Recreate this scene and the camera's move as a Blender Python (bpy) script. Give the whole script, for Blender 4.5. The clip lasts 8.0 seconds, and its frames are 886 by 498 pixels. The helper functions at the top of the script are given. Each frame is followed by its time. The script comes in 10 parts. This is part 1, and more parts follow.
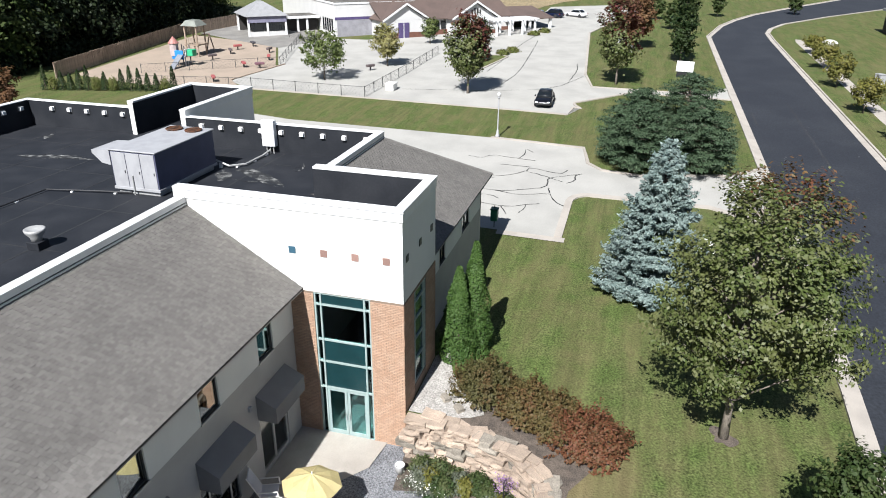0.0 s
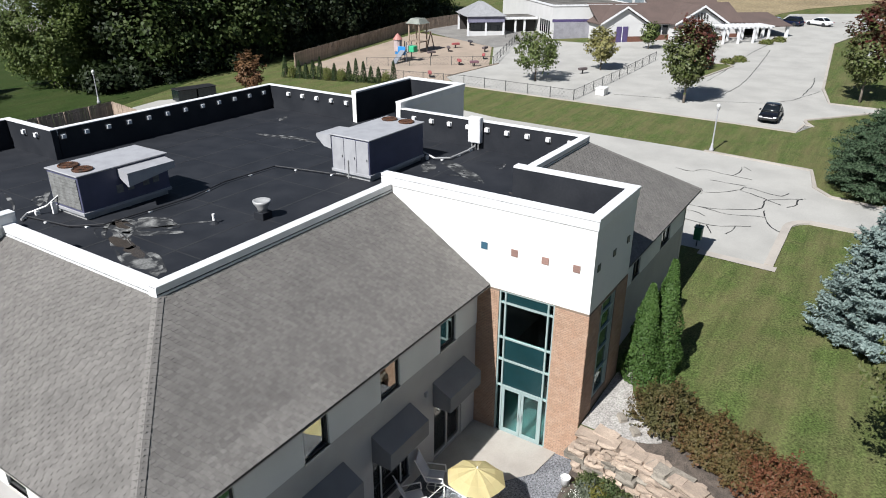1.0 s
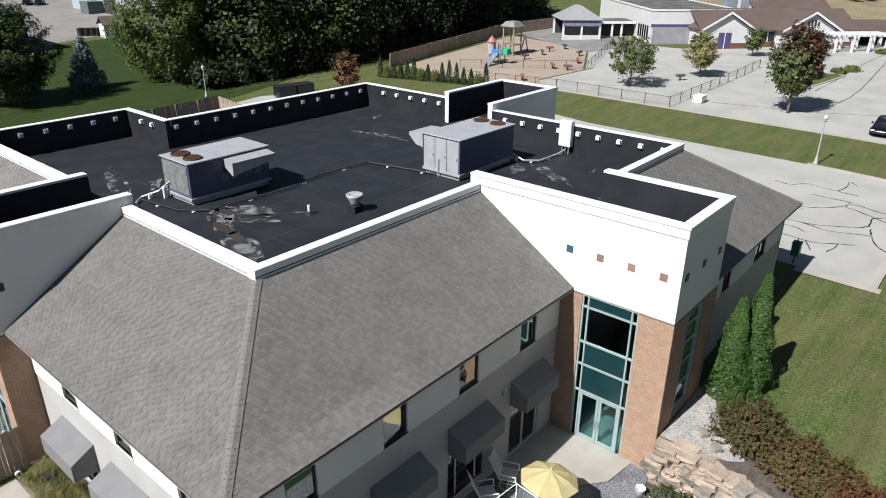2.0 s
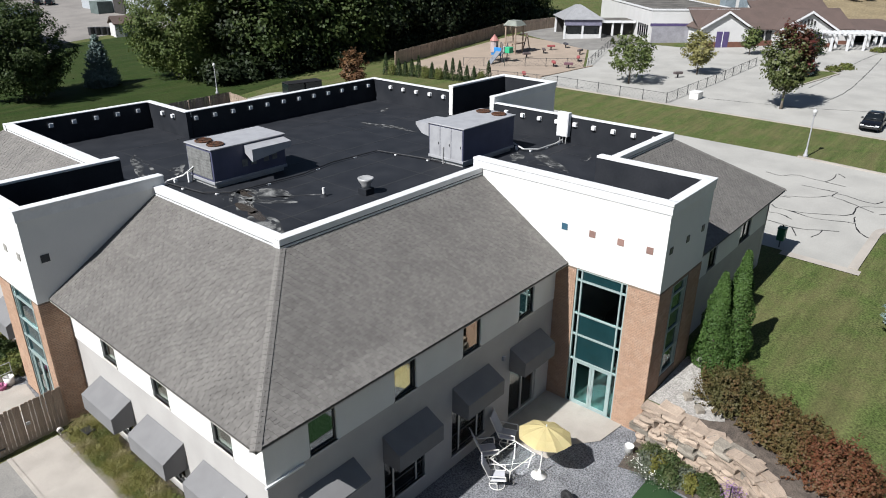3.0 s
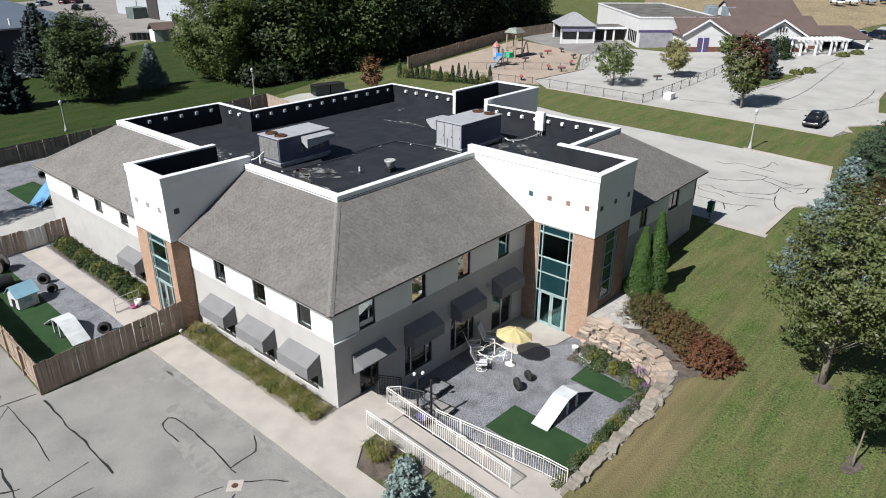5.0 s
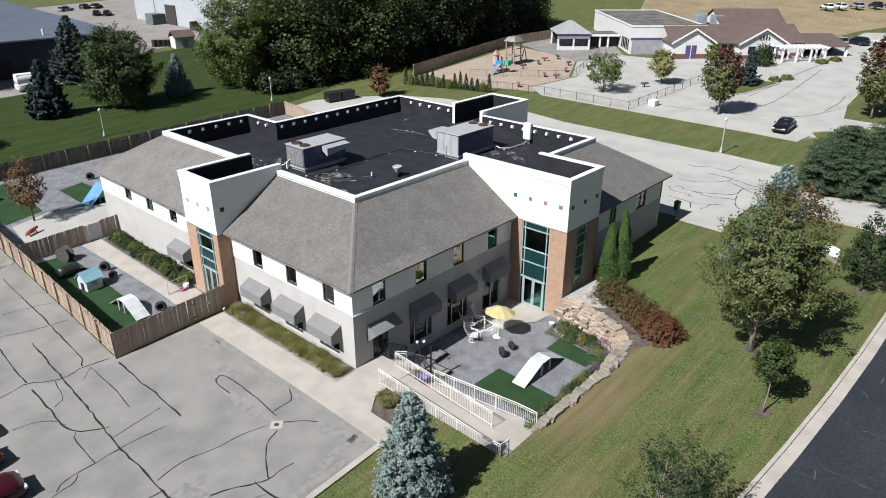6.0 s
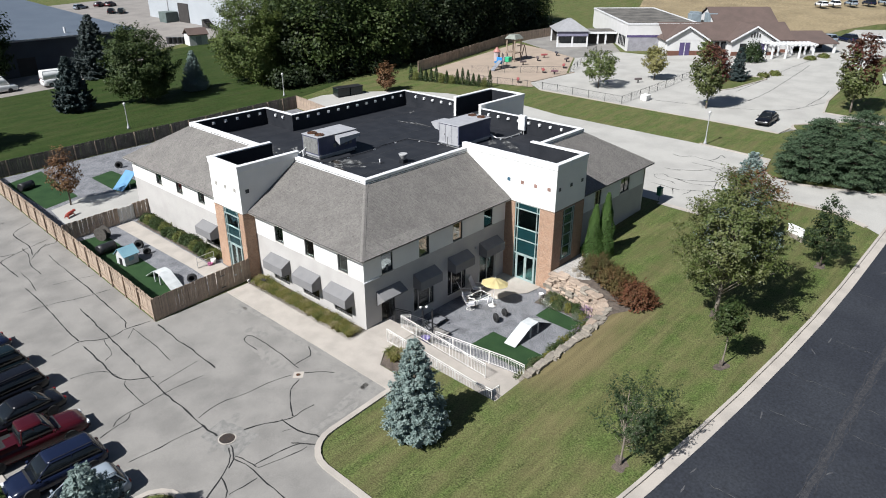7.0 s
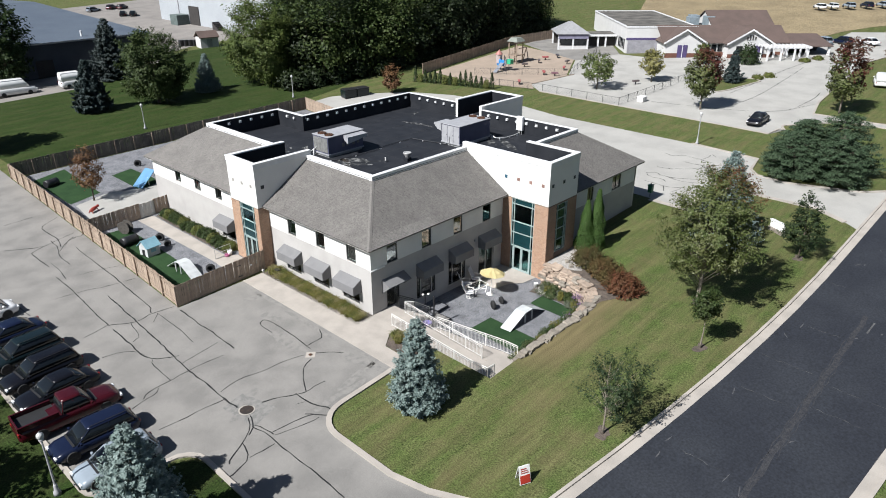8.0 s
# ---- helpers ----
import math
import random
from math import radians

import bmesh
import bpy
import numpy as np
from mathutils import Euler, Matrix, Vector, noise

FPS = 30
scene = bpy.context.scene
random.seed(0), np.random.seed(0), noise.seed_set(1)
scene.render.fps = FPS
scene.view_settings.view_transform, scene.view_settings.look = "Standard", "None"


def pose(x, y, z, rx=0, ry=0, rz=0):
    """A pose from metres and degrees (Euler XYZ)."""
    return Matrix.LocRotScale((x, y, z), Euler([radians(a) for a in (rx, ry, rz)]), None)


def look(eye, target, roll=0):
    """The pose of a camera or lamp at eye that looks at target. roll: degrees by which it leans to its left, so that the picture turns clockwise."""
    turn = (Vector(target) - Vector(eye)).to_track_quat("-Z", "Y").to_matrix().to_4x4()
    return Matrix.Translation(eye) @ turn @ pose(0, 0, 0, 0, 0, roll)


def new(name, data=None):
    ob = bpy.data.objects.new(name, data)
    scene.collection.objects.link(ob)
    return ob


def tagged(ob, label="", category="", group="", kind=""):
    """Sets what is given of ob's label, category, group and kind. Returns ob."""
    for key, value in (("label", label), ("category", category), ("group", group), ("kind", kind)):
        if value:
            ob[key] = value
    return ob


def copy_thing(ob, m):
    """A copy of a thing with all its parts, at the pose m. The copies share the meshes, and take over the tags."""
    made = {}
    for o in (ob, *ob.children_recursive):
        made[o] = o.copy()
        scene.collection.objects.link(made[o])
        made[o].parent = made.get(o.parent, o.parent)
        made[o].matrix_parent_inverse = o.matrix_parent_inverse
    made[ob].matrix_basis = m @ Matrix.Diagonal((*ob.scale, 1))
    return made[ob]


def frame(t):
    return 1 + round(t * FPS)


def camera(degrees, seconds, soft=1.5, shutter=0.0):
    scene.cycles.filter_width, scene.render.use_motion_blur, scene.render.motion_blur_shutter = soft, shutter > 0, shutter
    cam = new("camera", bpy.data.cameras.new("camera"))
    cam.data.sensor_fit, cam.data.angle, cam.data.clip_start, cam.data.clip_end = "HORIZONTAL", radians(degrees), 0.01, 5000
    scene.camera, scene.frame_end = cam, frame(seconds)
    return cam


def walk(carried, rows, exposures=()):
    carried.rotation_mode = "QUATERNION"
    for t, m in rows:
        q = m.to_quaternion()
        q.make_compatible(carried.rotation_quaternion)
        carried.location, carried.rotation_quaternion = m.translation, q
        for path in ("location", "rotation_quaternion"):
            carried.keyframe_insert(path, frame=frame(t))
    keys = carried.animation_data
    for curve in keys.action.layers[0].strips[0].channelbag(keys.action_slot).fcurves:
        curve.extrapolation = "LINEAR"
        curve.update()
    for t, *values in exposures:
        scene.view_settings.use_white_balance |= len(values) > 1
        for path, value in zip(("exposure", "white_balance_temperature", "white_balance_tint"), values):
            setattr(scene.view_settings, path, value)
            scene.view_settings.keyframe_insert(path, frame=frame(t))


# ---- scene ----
cam = camera(65.7, 8.0, soft=1.0)
PATH = [
    (0, (-6.154, -12.14, 17.748), (-4.394, -11.651, 16.934), 0.6),
    (0.5, (-6.034, -12.04, 17.67), (-4.37, -11.284, 16.858), 0.5),
    (1, (-5.985, -11.991, 17.662), (-4.448, -11.003, 16.849), 0.4),
    (1.5, (-6.05, -11.965, 17.674), (-4.644, -10.797, 16.862), 0.5),
    (3, (-8.338, -13.678, 17.737), (-6.946, -12.49, 16.93), 0.4),
    (3.5, (-10.048, -15.141, 17.775), (-8.661, -13.949, 16.965), 0.4),
    (4, (-12.107, -17.038, 18.001), (-10.727, -15.841, 17.186), 0.4),
    (4.5, (-14.527, -19.238, 18.976), (-13.151, -18.036, 18.163), 0.3),
    (6, (-22.337, -27.072, 23.604), (-20.981, -25.855, 22.779), 0.1),
    (6.5, (-24.626, -29.288, 24.078), (-23.277, -28.068, 23.245), 0.0),
    (7, (-26.353, -31.091, 24.641), (-25.01, -29.867, 23.806), -0.0),
    (7.5, (-27.716, -32.601, 25.358), (-26.378, -31.37, 24.526), -0.1),
    (8, (-28.875, -33.851, 25.646), (-27.542, -32.615, 24.811), -0.1),
]
walk(cam, [(t, look(eye, target, roll)) for t, eye, target, roll in PATH],
     [(t, stops, 6300, 10) for t, stops in ((0.0, 1.16), (0.5, 1.01), (1.0, 0.87), (1.5, 0.78), (3.0, 0.77), (4.5, 0.80), (6.0, 0.85), (8.0, 0.89))])

# ---- light ----
SUN_EL, SUN_AZ = 45.6, 174.0   # degrees; the sun stands over -x, a little towards +y
sd = Vector((math.cos(radians(SUN_EL)) * math.cos(radians(SUN_AZ)), math.cos(radians(SUN_EL)) * math.sin(radians(SUN_AZ)), math.sin(radians(SUN_EL))))
sun_data = bpy.data.lights.new("sun", "SUN")
sun_data.energy, sun_data.angle, sun_data.color = 4.8, radians(0.53), (1.0, 0.985, 0.955)
sun_lamp = new("sun", sun_data)
sun_lamp.matrix_world = look(sd * 300, (0, 0, 0))
world = bpy.data.worlds.new("sky")
scene.world = world
world.use_nodes = True
wn = world.node_tree.nodes
sky = wn.new("ShaderNodeTexSky")
sky.sky_type, sky.sun_disc = "NISHITA", False
sky.sun_elevation, sky.sun_rotation = radians(SUN_EL), radians(90 - SUN_AZ)
sky.air_density, sky.dust_density, sky.ozone_density = 1.0, 0.6, 1.2
world.node_tree.links.new(sky.outputs[0], wn["Background"].inputs[0])
wn["Background"].inputs[1].default_value = 0.034


# ---- materials ----
def mat(name, c1, c2=None, rough=0.8, metal=0.0, scale=1.2, fine=35.0, grain=0.25, bump=0.2, dist=0.01, spec=0.35, island=0.0, each=0.0, blotch=(0.4, 0.65)):
    """c1 and c2 mixed by a coarse noise, darkened and lightened by a fine one; island / each: variation by piece."""
    m = bpy.data.materials.new(name)
    m.use_nodes = True
    nt = m.node_tree
    n, ln = nt.nodes, nt.links.new
    bsdf = n["Principled BSDF"]
    tc = n.new("ShaderNodeTexCoord")
    big = n.new("ShaderNodeTexNoise")
    big.inputs["Scale"].default_value, big.inputs["Detail"].default_value = scale, 5
    ln(tc.outputs["Object"], big.inputs["Vector"])
    mr = n.new("ShaderNodeMapRange")
    mr.inputs[1].default_value, mr.inputs[2].default_value = blotch
    ln(big.outputs[0], mr.inputs[0])
    mix = n.new("ShaderNodeMix")
    mix.data_type = "RGBA"
    mix.inputs[6].default_value = (*c1, 1)
    mix.inputs[7].default_value = (*(c2 or [0.8 * v for v in c1]), 1)
    ln(mr.outputs[0], mix.inputs[0])
    sm = n.new("ShaderNodeTexNoise")
    sm.inputs["Scale"].default_value, sm.inputs["Detail"].default_value = fine, 3
    ln(tc.outputs["Object"], sm.inputs["Vector"])
    g = n.new("ShaderNodeMapRange")
    g.inputs[1].default_value, g.inputs[2].default_value = 0.25, 0.75
    g.inputs[3].default_value, g.inputs[4].default_value = 1 - grain, 1 + grain
    ln(sm.outputs[0], g.inputs[0])
    value = g.outputs[0]
    for amount, node, sock in ((island, "ShaderNodeNewGeometry", "Random Per Island"), (each, "ShaderNodeObjectInfo", "Random")):
        if amount:
            src = n.new(node)
            r = n.new("ShaderNodeMapRange")
            r.inputs[3].default_value, r.inputs[4].default_value = 1 - amount, 1 + amount
            ln(src.outputs[sock], r.inputs[0])
            mul = n.new("ShaderNodeMath")
            mul.operation = "MULTIPLY"
            ln(value, mul.inputs[0])
            ln(r.outputs[0], mul.inputs[1])
            value = mul.outputs[0]
    sc = n.new("ShaderNodeVectorMath")
    sc.operation = "SCALE"
    ln(mix.outputs[2], sc.inputs[0])
    ln(value, sc.inputs["Scale"])
    ln(sc.outputs[0], bsdf.inputs["Base Color"])
    bsdf.inputs["Roughness"].default_value, bsdf.inputs["Metallic"].default_value = rough, metal
    bsdf.inputs["Specular IOR Level"].default_value = spec
    if bump:
        b = n.new("ShaderNodeBump")
        b.inputs["Strength"].default_value, b.inputs["Distance"].default_value = bump, dist
        ln(sm.outputs[0], b.inputs["Height"])
        ln(b.outputs[0], bsdf.inputs["Normal"])
    return m


def glass_mat(name, tint, rough=0.02):
    m = bpy.data.materials.new(name)
    m.use_nodes = True
    b = m.node_tree.nodes["Principled BSDF"]
    b.inputs["Base Color"].default_value = (*tint, 1)
    b.inputs["Roughness"].default_value, b.inputs["IOR"].default_value = rough, 1.45
    b.inputs["Transmission Weight"].default_value = 1.0
    return m


def coated_glass_mat(name, share=0.27):
    """Solar-control glass: tinted and clear, with a mirror coat."""
    m = glass_mat(name, (0.24, 0.30, 0.28))
    n, ln = m.node_tree.nodes, m.node_tree.links.new
    coat = n.new("ShaderNodeBsdfGlossy")
    coat.inputs["Color"].default_value, coat.inputs["Roughness"].default_value = (0.92, 0.95, 0.93, 1), 0.015
    both = n.new("ShaderNodeMixShader")
    both.inputs[0].default_value = share
    ln(n["Principled BSDF"].outputs[0], both.inputs[1])
    ln(coat.outputs[0], both.inputs[2])
    ln(both.outputs[0], n["Material Output"].inputs[0])
    return m


def leaf_mat(name, c1, c2, c3, scale=0.6, rough=0.6):
    """Leaves: three tones by clump and by leaf, with light passing through."""
    m = bpy.data.materials.new(name)
    m.use_nodes = True
    nt = m.node_tree
    n, ln = nt.nodes, nt.links.new
    bsdf = n["Principled BSDF"]
    tc = n.new("ShaderNodeTexCoord")
    no = n.new("ShaderNodeTexNoise")
    no.inputs["Scale"].default_value, no.inputs["Detail"].default_value = scale, 3
    ln(tc.outputs["Object"], no.inputs["Vector"])
    mr = n.new("ShaderNodeMapRange")
    mr.inputs[1].default_value, mr.inputs[2].default_value = 0.42, 0.62
    ln(no.outputs[0], mr.inputs[0])
    mix = n.new("ShaderNodeMix")
    mix.data_type = "RGBA"
    mix.inputs[6].default_value, mix.inputs[7].default_value = (*c1, 1), (*c2, 1)
    ln(mr.outputs[0], mix.inputs[0])
    geo = n.new("ShaderNodeNewGeometry")
    r = n.new("ShaderNodeMapRange")
    r.inputs[1].default_value, r.inputs[2].default_value = 0.55, 1.0
    r.inputs[4].default_value = 0.8
    ln(geo.outputs["Random Per Island"], r.inputs[0])
    mix2 = n.new("ShaderNodeMix")
    mix2.data_type = "RGBA"
    mix2.inputs[7].default_value = (*c3, 1)
    ln(r.outputs[0], mix2.inputs[0])
    ln(mix.outputs[2], mix2.inputs[6])
    ln(mix2.outputs[2], bsdf.inputs["Base Color"])
    bsdf.inputs["Roughness"].default_value = rough
    bsdf.inputs["Specular IOR Level"].default_value = 0.25
    tr = n.new("ShaderNodeBsdfTranslucent")
    ln(mix2.outputs[2], tr.inputs[0])
    ms = n.new("ShaderNodeMixShader")
    ms.inputs[0].default_value = 0.25
    ln(bsdf.outputs[0], ms.inputs[1])
    ln(tr.outputs[0], ms.inputs[2])
    ln(ms.outputs[0], n["Material Output"].inputs[0])
    return m


def grass_mat(lush_shade=False):
    """Mown lawn: green and dry tones, faint mowing stripes along x, fine blades as relief. The second kind is less dry,
    with shade darkened into its green.
    """
    m = mat("lawn_grass" if not lush_shade else "lush_shade_lawn_grass", (0.062, 0.085, 0.025) if not lush_shade else (0.020, 0.037, 0.008), (0.082, 0.091, 0.035) if not lush_shade else (0.025, 0.039, 0.010), rough=0.9, scale=0.9, fine=11, grain=0.72, bump=0.9, dist=0.05, spec=0.1, blotch=(0.38, 0.66))
    nt = m.node_tree
    n, ln = nt.nodes, nt.links.new
    bsdf = n["Principled BSDF"]
    src = bsdf.inputs["Base Color"].links[0].from_socket
    tc = n.new("ShaderNodeTexCoord")
    sep = n.new("ShaderNodeSeparateXYZ")
    ln(tc.outputs["Object"], sep.inputs[0])
    wob = n.new("ShaderNodeTexNoise")
    wob.inputs["Scale"].default_value = 0.25
    ln(tc.outputs["Object"], wob.inputs["Vector"])
    add = n.new("ShaderNodeMath")
    add.operation = "MULTIPLY_ADD"
    add.inputs[1].default_value = 3.2
    ln(wob.outputs[0], add.inputs[0])
    ln(sep.outputs["Y"], add.inputs[2])
    sine = n.new("ShaderNodeMath")
    sine.operation = "SINE"
    k = n.new("ShaderNodeMath")
    k.operation = "MULTIPLY"
    k.inputs[1].default_value = 2.3
    ln(add.outputs[0], k.inputs[0])
    ln(k.outputs[0], sine.inputs[0])
    rng = n.new("ShaderNodeMapRange")
    rng.inputs[1].default_value, rng.inputs[2].default_value = -1, 1
    rng.inputs[3].default_value, rng.inputs[4].default_value = 0.97, 1.03
    ln(sine.outputs[0], rng.inputs[0])
    dry = n.new("ShaderNodeTexNoise")
    dry.inputs["Scale"].default_value, dry.inputs["Detail"].default_value = 1.0, 6
    lay = n.new("ShaderNodeMapping")
    lay.inputs["Scale"].default_value = (0.20, 0.8, 1.0)
    lay.inputs["Rotation"].default_value = (0, 0, radians(6))
    ln(tc.outputs["Object"], lay.inputs["Vector"])
    ln(lay.outputs[0], dry.inputs["Vector"])
    dr = n.new("ShaderNodeMapRange")
    dr.inputs[1].default_value, dr.inputs[2].default_value, dr.inputs[4].default_value = 0.40, 0.74, 0.60 if not lush_shade else 0.14
    ln(dry.outputs[0], dr.inputs[0])
    # worn dry strip outside the patio wall
    worn = n.new("ShaderNodeMath")
    worn.operation = "MULTIPLY_ADD"
    worn.inputs[1].default_value = 5.0
    ln(dry.outputs[0], worn.inputs[0])
    ln(sep.outputs["Y"], worn.inputs[2])
    strip = None
    for sock, lo, hi in ((worn.outputs[0], -12.6, -9.8), (sep.outputs["X"], 0.0, 5.0), (sep.outputs["X"], 19.0, 13.0), (sep.outputs["Y"], -5.0, -9.0)):
        edge = n.new("ShaderNodeMapRange")
        edge.interpolation_type = "SMOOTHSTEP"
        edge.inputs[1].default_value, edge.inputs[2].default_value = lo, hi
        ln(sock, edge.inputs[0])
        if strip is None:
            strip = edge.outputs[0]
        else:
            both = n.new("ShaderNodeMath")
            both.operation = "MULTIPLY"
            ln(strip, both.inputs[0])
            ln(edge.outputs[0], both.inputs[1])
            strip = both.outputs[0]
    most = n.new("ShaderNodeMath")
    most.operation = "MAXIMUM"
    ln(dr.outputs[0], most.inputs[0])
    ln(strip, most.inputs[1])
    mx = n.new("ShaderNodeMix")
    mx.data_type = "RGBA"
    mx.inputs[7].default_value = (0.127, 0.105, 0.053, 1)
    ln(most.outputs[0], mx.inputs[0])
    ln(src, mx.inputs[6])
    # narrow wheel and blade streaks left by the mower
    thin = n.new("ShaderNodeTexNoise")
    thin.inputs["Scale"].default_value, thin.inputs["Detail"].default_value = 1.0, 5
    lay2 = n.new("ShaderNodeMapping")
    lay2.inputs["Scale"].default_value = (0.22, 3.2, 1.0)
    lay2.inputs["Rotation"].default_value = (0, 0, radians(4))
    ln(tc.outputs["Object"], lay2.inputs["Vector"])
    ln(lay2.outputs[0], thin.inputs["Vector"])
    tr = n.new("ShaderNodeMapRange")
    tr.inputs[1].default_value, tr.inputs[2].default_value = 0.3, 0.7
    tr.inputs[3].default_value, tr.inputs[4].default_value = 0.84, 1.14
    ln(thin.outputs[0], tr.inputs[0])
    both2 = n.new("ShaderNodeMath")
    both2.operation = "MULTIPLY"
    ln(tr.outputs[0], both2.inputs[0])
    ln(rng.outputs[0], both2.inputs[1])
    sc = n.new("ShaderNodeVectorMath")
    sc.operation = "SCALE"
    ln(mx.outputs[2], sc.inputs[0])
    ln(both2.outputs[0], sc.inputs["Scale"])
    ln(sc.outputs[0], bsdf.inputs["Base Color"])
    return m


def brick_mat():
    m = bpy.data.materials.new("brick_courses")
    m.use_nodes = True
    nt = m.node_tree
    n, ln = nt.nodes, nt.links.new
    tc = n.new("ShaderNodeTexCoord")
    sep = n.new("ShaderNodeSeparateXYZ")
    ln(tc.outputs["Object"], sep.inputs[0])
    add = n.new("ShaderNodeMath")
    ln(sep.outputs["X"], add.inputs[0])
    ln(sep.outputs["Y"], add.inputs[1])
    com = n.new("ShaderNodeCombineXYZ")
    ln(add.outputs[0], com.inputs[0])
    ln(sep.outputs["Z"], com.inputs[1])
    br = n.new("ShaderNodeTexBrick")
    br.inputs["Scale"].default_value = 1.0
    br.inputs["Mortar Size"].default_value, br.inputs["Brick Width"].default_value, br.inputs["Row Height"].default_value = 0.008, 0.21, 0.072
    br.inputs["Color1"].default_value, br.inputs["Color2"].default_value, br.inputs["Mortar"].default_value = (0.29, 0.174, 0.118, 1), (0.335, 0.21, 0.146, 1), (0.36, 0.31, 0.26, 1)
    ln(com.outputs[0], br.inputs["Vector"])
    no = n.new("ShaderNodeTexNoise")
    no.inputs["Scale"].default_value = 1.5
    ln(tc.outputs["Object"], no.inputs["Vector"])
    g = n.new("ShaderNodeMapRange")
    g.inputs[3].default_value, g.inputs[4].default_value = 0.8, 1.2
    ln(no.outputs[0], g.inputs[0])
    sc = n.new("ShaderNodeVectorMath")
    sc.operation = "SCALE"
    ln(br.outputs["Color"], sc.inputs[0])
    ln(g.outputs[0], sc.inputs["Scale"])
    b = n["Principled BSDF"]
    ln(sc.outputs[0], b.inputs["Base Color"])
    b.inputs["Roughness"].default_value = 0.88
    bp = n.new("ShaderNodeBump")
    bp.inputs["Strength"].default_value, bp.inputs["Distance"].default_value, bp.invert = 0.5, 0.01, True
    ln(br.outputs["Fac"], bp.inputs["Height"])
    ln(bp.outputs[0], b.inputs["Normal"])
    return m


M_GRASS = grass_mat()
# less dry lawn whose green also carries the shade lying on it
M_GRASSLS = grass_mat(True)
M_LOT = mat("weathered_paving", (0.202, 0.192, 0.178), (0.155, 0.148, 0.138), rough=0.9, scale=0.45, fine=18, grain=0.15, bump=0.15)
M_LOT2 = mat("pale_paving", (0.325, 0.315, 0.292), (0.275, 0.267, 0.248), rough=0.9, scale=0.3, fine=18, grain=0.10, bump=0.15)
M_ROAD = mat("dark_asphalt", (0.0150, 0.0172, 0.0232), (0.0208, 0.0234, 0.0295), rough=0.82, scale=0.25, fine=7, grain=0.42, bump=0.3)
M_CONC = mat("concrete", (0.335, 0.303, 0.268), (0.282, 0.256, 0.227), rough=0.88, scale=0.8, fine=30, grain=0.10, bump=0.12)
M_CRACK = mat("crack_sealant", (0.014, 0.014, 0.014), rough=0.7, bump=0)
M_GRAVEL = mat("grey_gravel", (0.165, 0.167, 0.178), (0.112, 0.114, 0.123), rough=0.9, scale=1.0, fine=16, grain=0.85, bump=1.0, dist=0.03)
M_PEBBLE = mat("white_pebbles", (0.341, 0.322, 0.298), (0.26, 0.242, 0.223), rough=0.85, scale=3.0, fine=14, grain=0.5, bump=1.0, dist=0.04)
M_TURF = mat("green_turf", (0.025, 0.052, 0.021), (0.0186, 0.041, 0.0174), rough=0.95, scale=0.7, fine=60, grain=0.2, bump=0.3, spec=0.1)
M_SOIL = mat("mulch", (0.105, 0.084, 0.068), (0.062, 0.050, 0.042), rough=0.95, scale=3, fine=22, grain=0.5, bump=1.0, dist=0.03)
M_SAND = mat("playground_sand", (0.291, 0.232, 0.183), (0.254, 0.205, 0.161), rough=0.95, scale=0.4, fine=12, grain=0.12)
M_WHITE = mat("white_stucco", (0.64, 0.632, 0.605), (0.595, 0.588, 0.565), rough=0.85, scale=0.5, fine=45, grain=0.05, bump=0.12)
M_GREY = mat("grey_stucco", (0.382, 0.366, 0.350), (0.342, 0.327, 0.312), rough=0.85, scale=0.6, fine=45, grain=0.07, bump=0.15)
M_CREAM = mat("cream_stucco", (0.496, 0.472, 0.44), (0.448, 0.432, 0.4), rough=0.85, scale=0.5, fine=45, grain=0.05, bump=0.12)
M_BRICK = brick_mat()
M_MORTAR = mat("brown_mortar", (0.189, 0.14, 0.105), (0.147, 0.108, 0.084), rough=0.95, fine=60, grain=0.12)
M_CAP = mat("white_metal_flashing", (0.62, 0.62, 0.62), (0.56, 0.56, 0.565), rough=0.45, scale=1.5, fine=8, grain=0.04, bump=0.03, spec=0.5)
M_SHINGLE = mat("roof_shingle", (0.150, 0.1405, 0.131), (0.130, 0.122, 0.114), rough=0.92, scale=0.8, fine=70, grain=0.20, bump=0.25, island=0.12, each=0.12, spec=0.2)
M_RUBBER = mat("black_roof_membrane", (0.0101, 0.0117, 0.0156), (0.0172, 0.0187, 0.023), rough=0.72, scale=0.7, fine=12, grain=0.15, bump=0.08, spec=0.3)
M_RESIDUE = mat("dried_puddle_residue", (0.0161, 0.0174, 0.0198), (0.186, 0.186, 0.18), rough=0.9, scale=1.7, fine=14, grain=0.4, blotch=(0.46, 0.68))
M_BLACK = mat("black_metal", (0.018, 0.018, 0.020), rough=0.45, bump=0.05, spec=0.5)
M_FRAMEDK = mat("dark_window_frame", (0.041, 0.041, 0.041), rough=0.5, bump=0.0)
M_FRAMEGR = mat("pale_green_aluminium", (0.26, 0.322, 0.31), (0.223, 0.285, 0.279), rough=0.45, scale=2, grain=0.04, bump=0.02, spec=0.5)
M_GLASS = glass_mat("window_glass", (0.78, 0.82, 0.82))
M_GLASSR = coated_glass_mat("coated_window_glass")
M_GLASSW = coated_glass_mat("tinted_window_glass", 0.05)
M_GLASSG = glass_mat("green_glass", (0.22, 0.42, 0.42))
M_TEALP = mat("dark_teal_panel", (0.0084, 0.032, 0.036), rough=0.25, bump=0.0, spec=0.5)
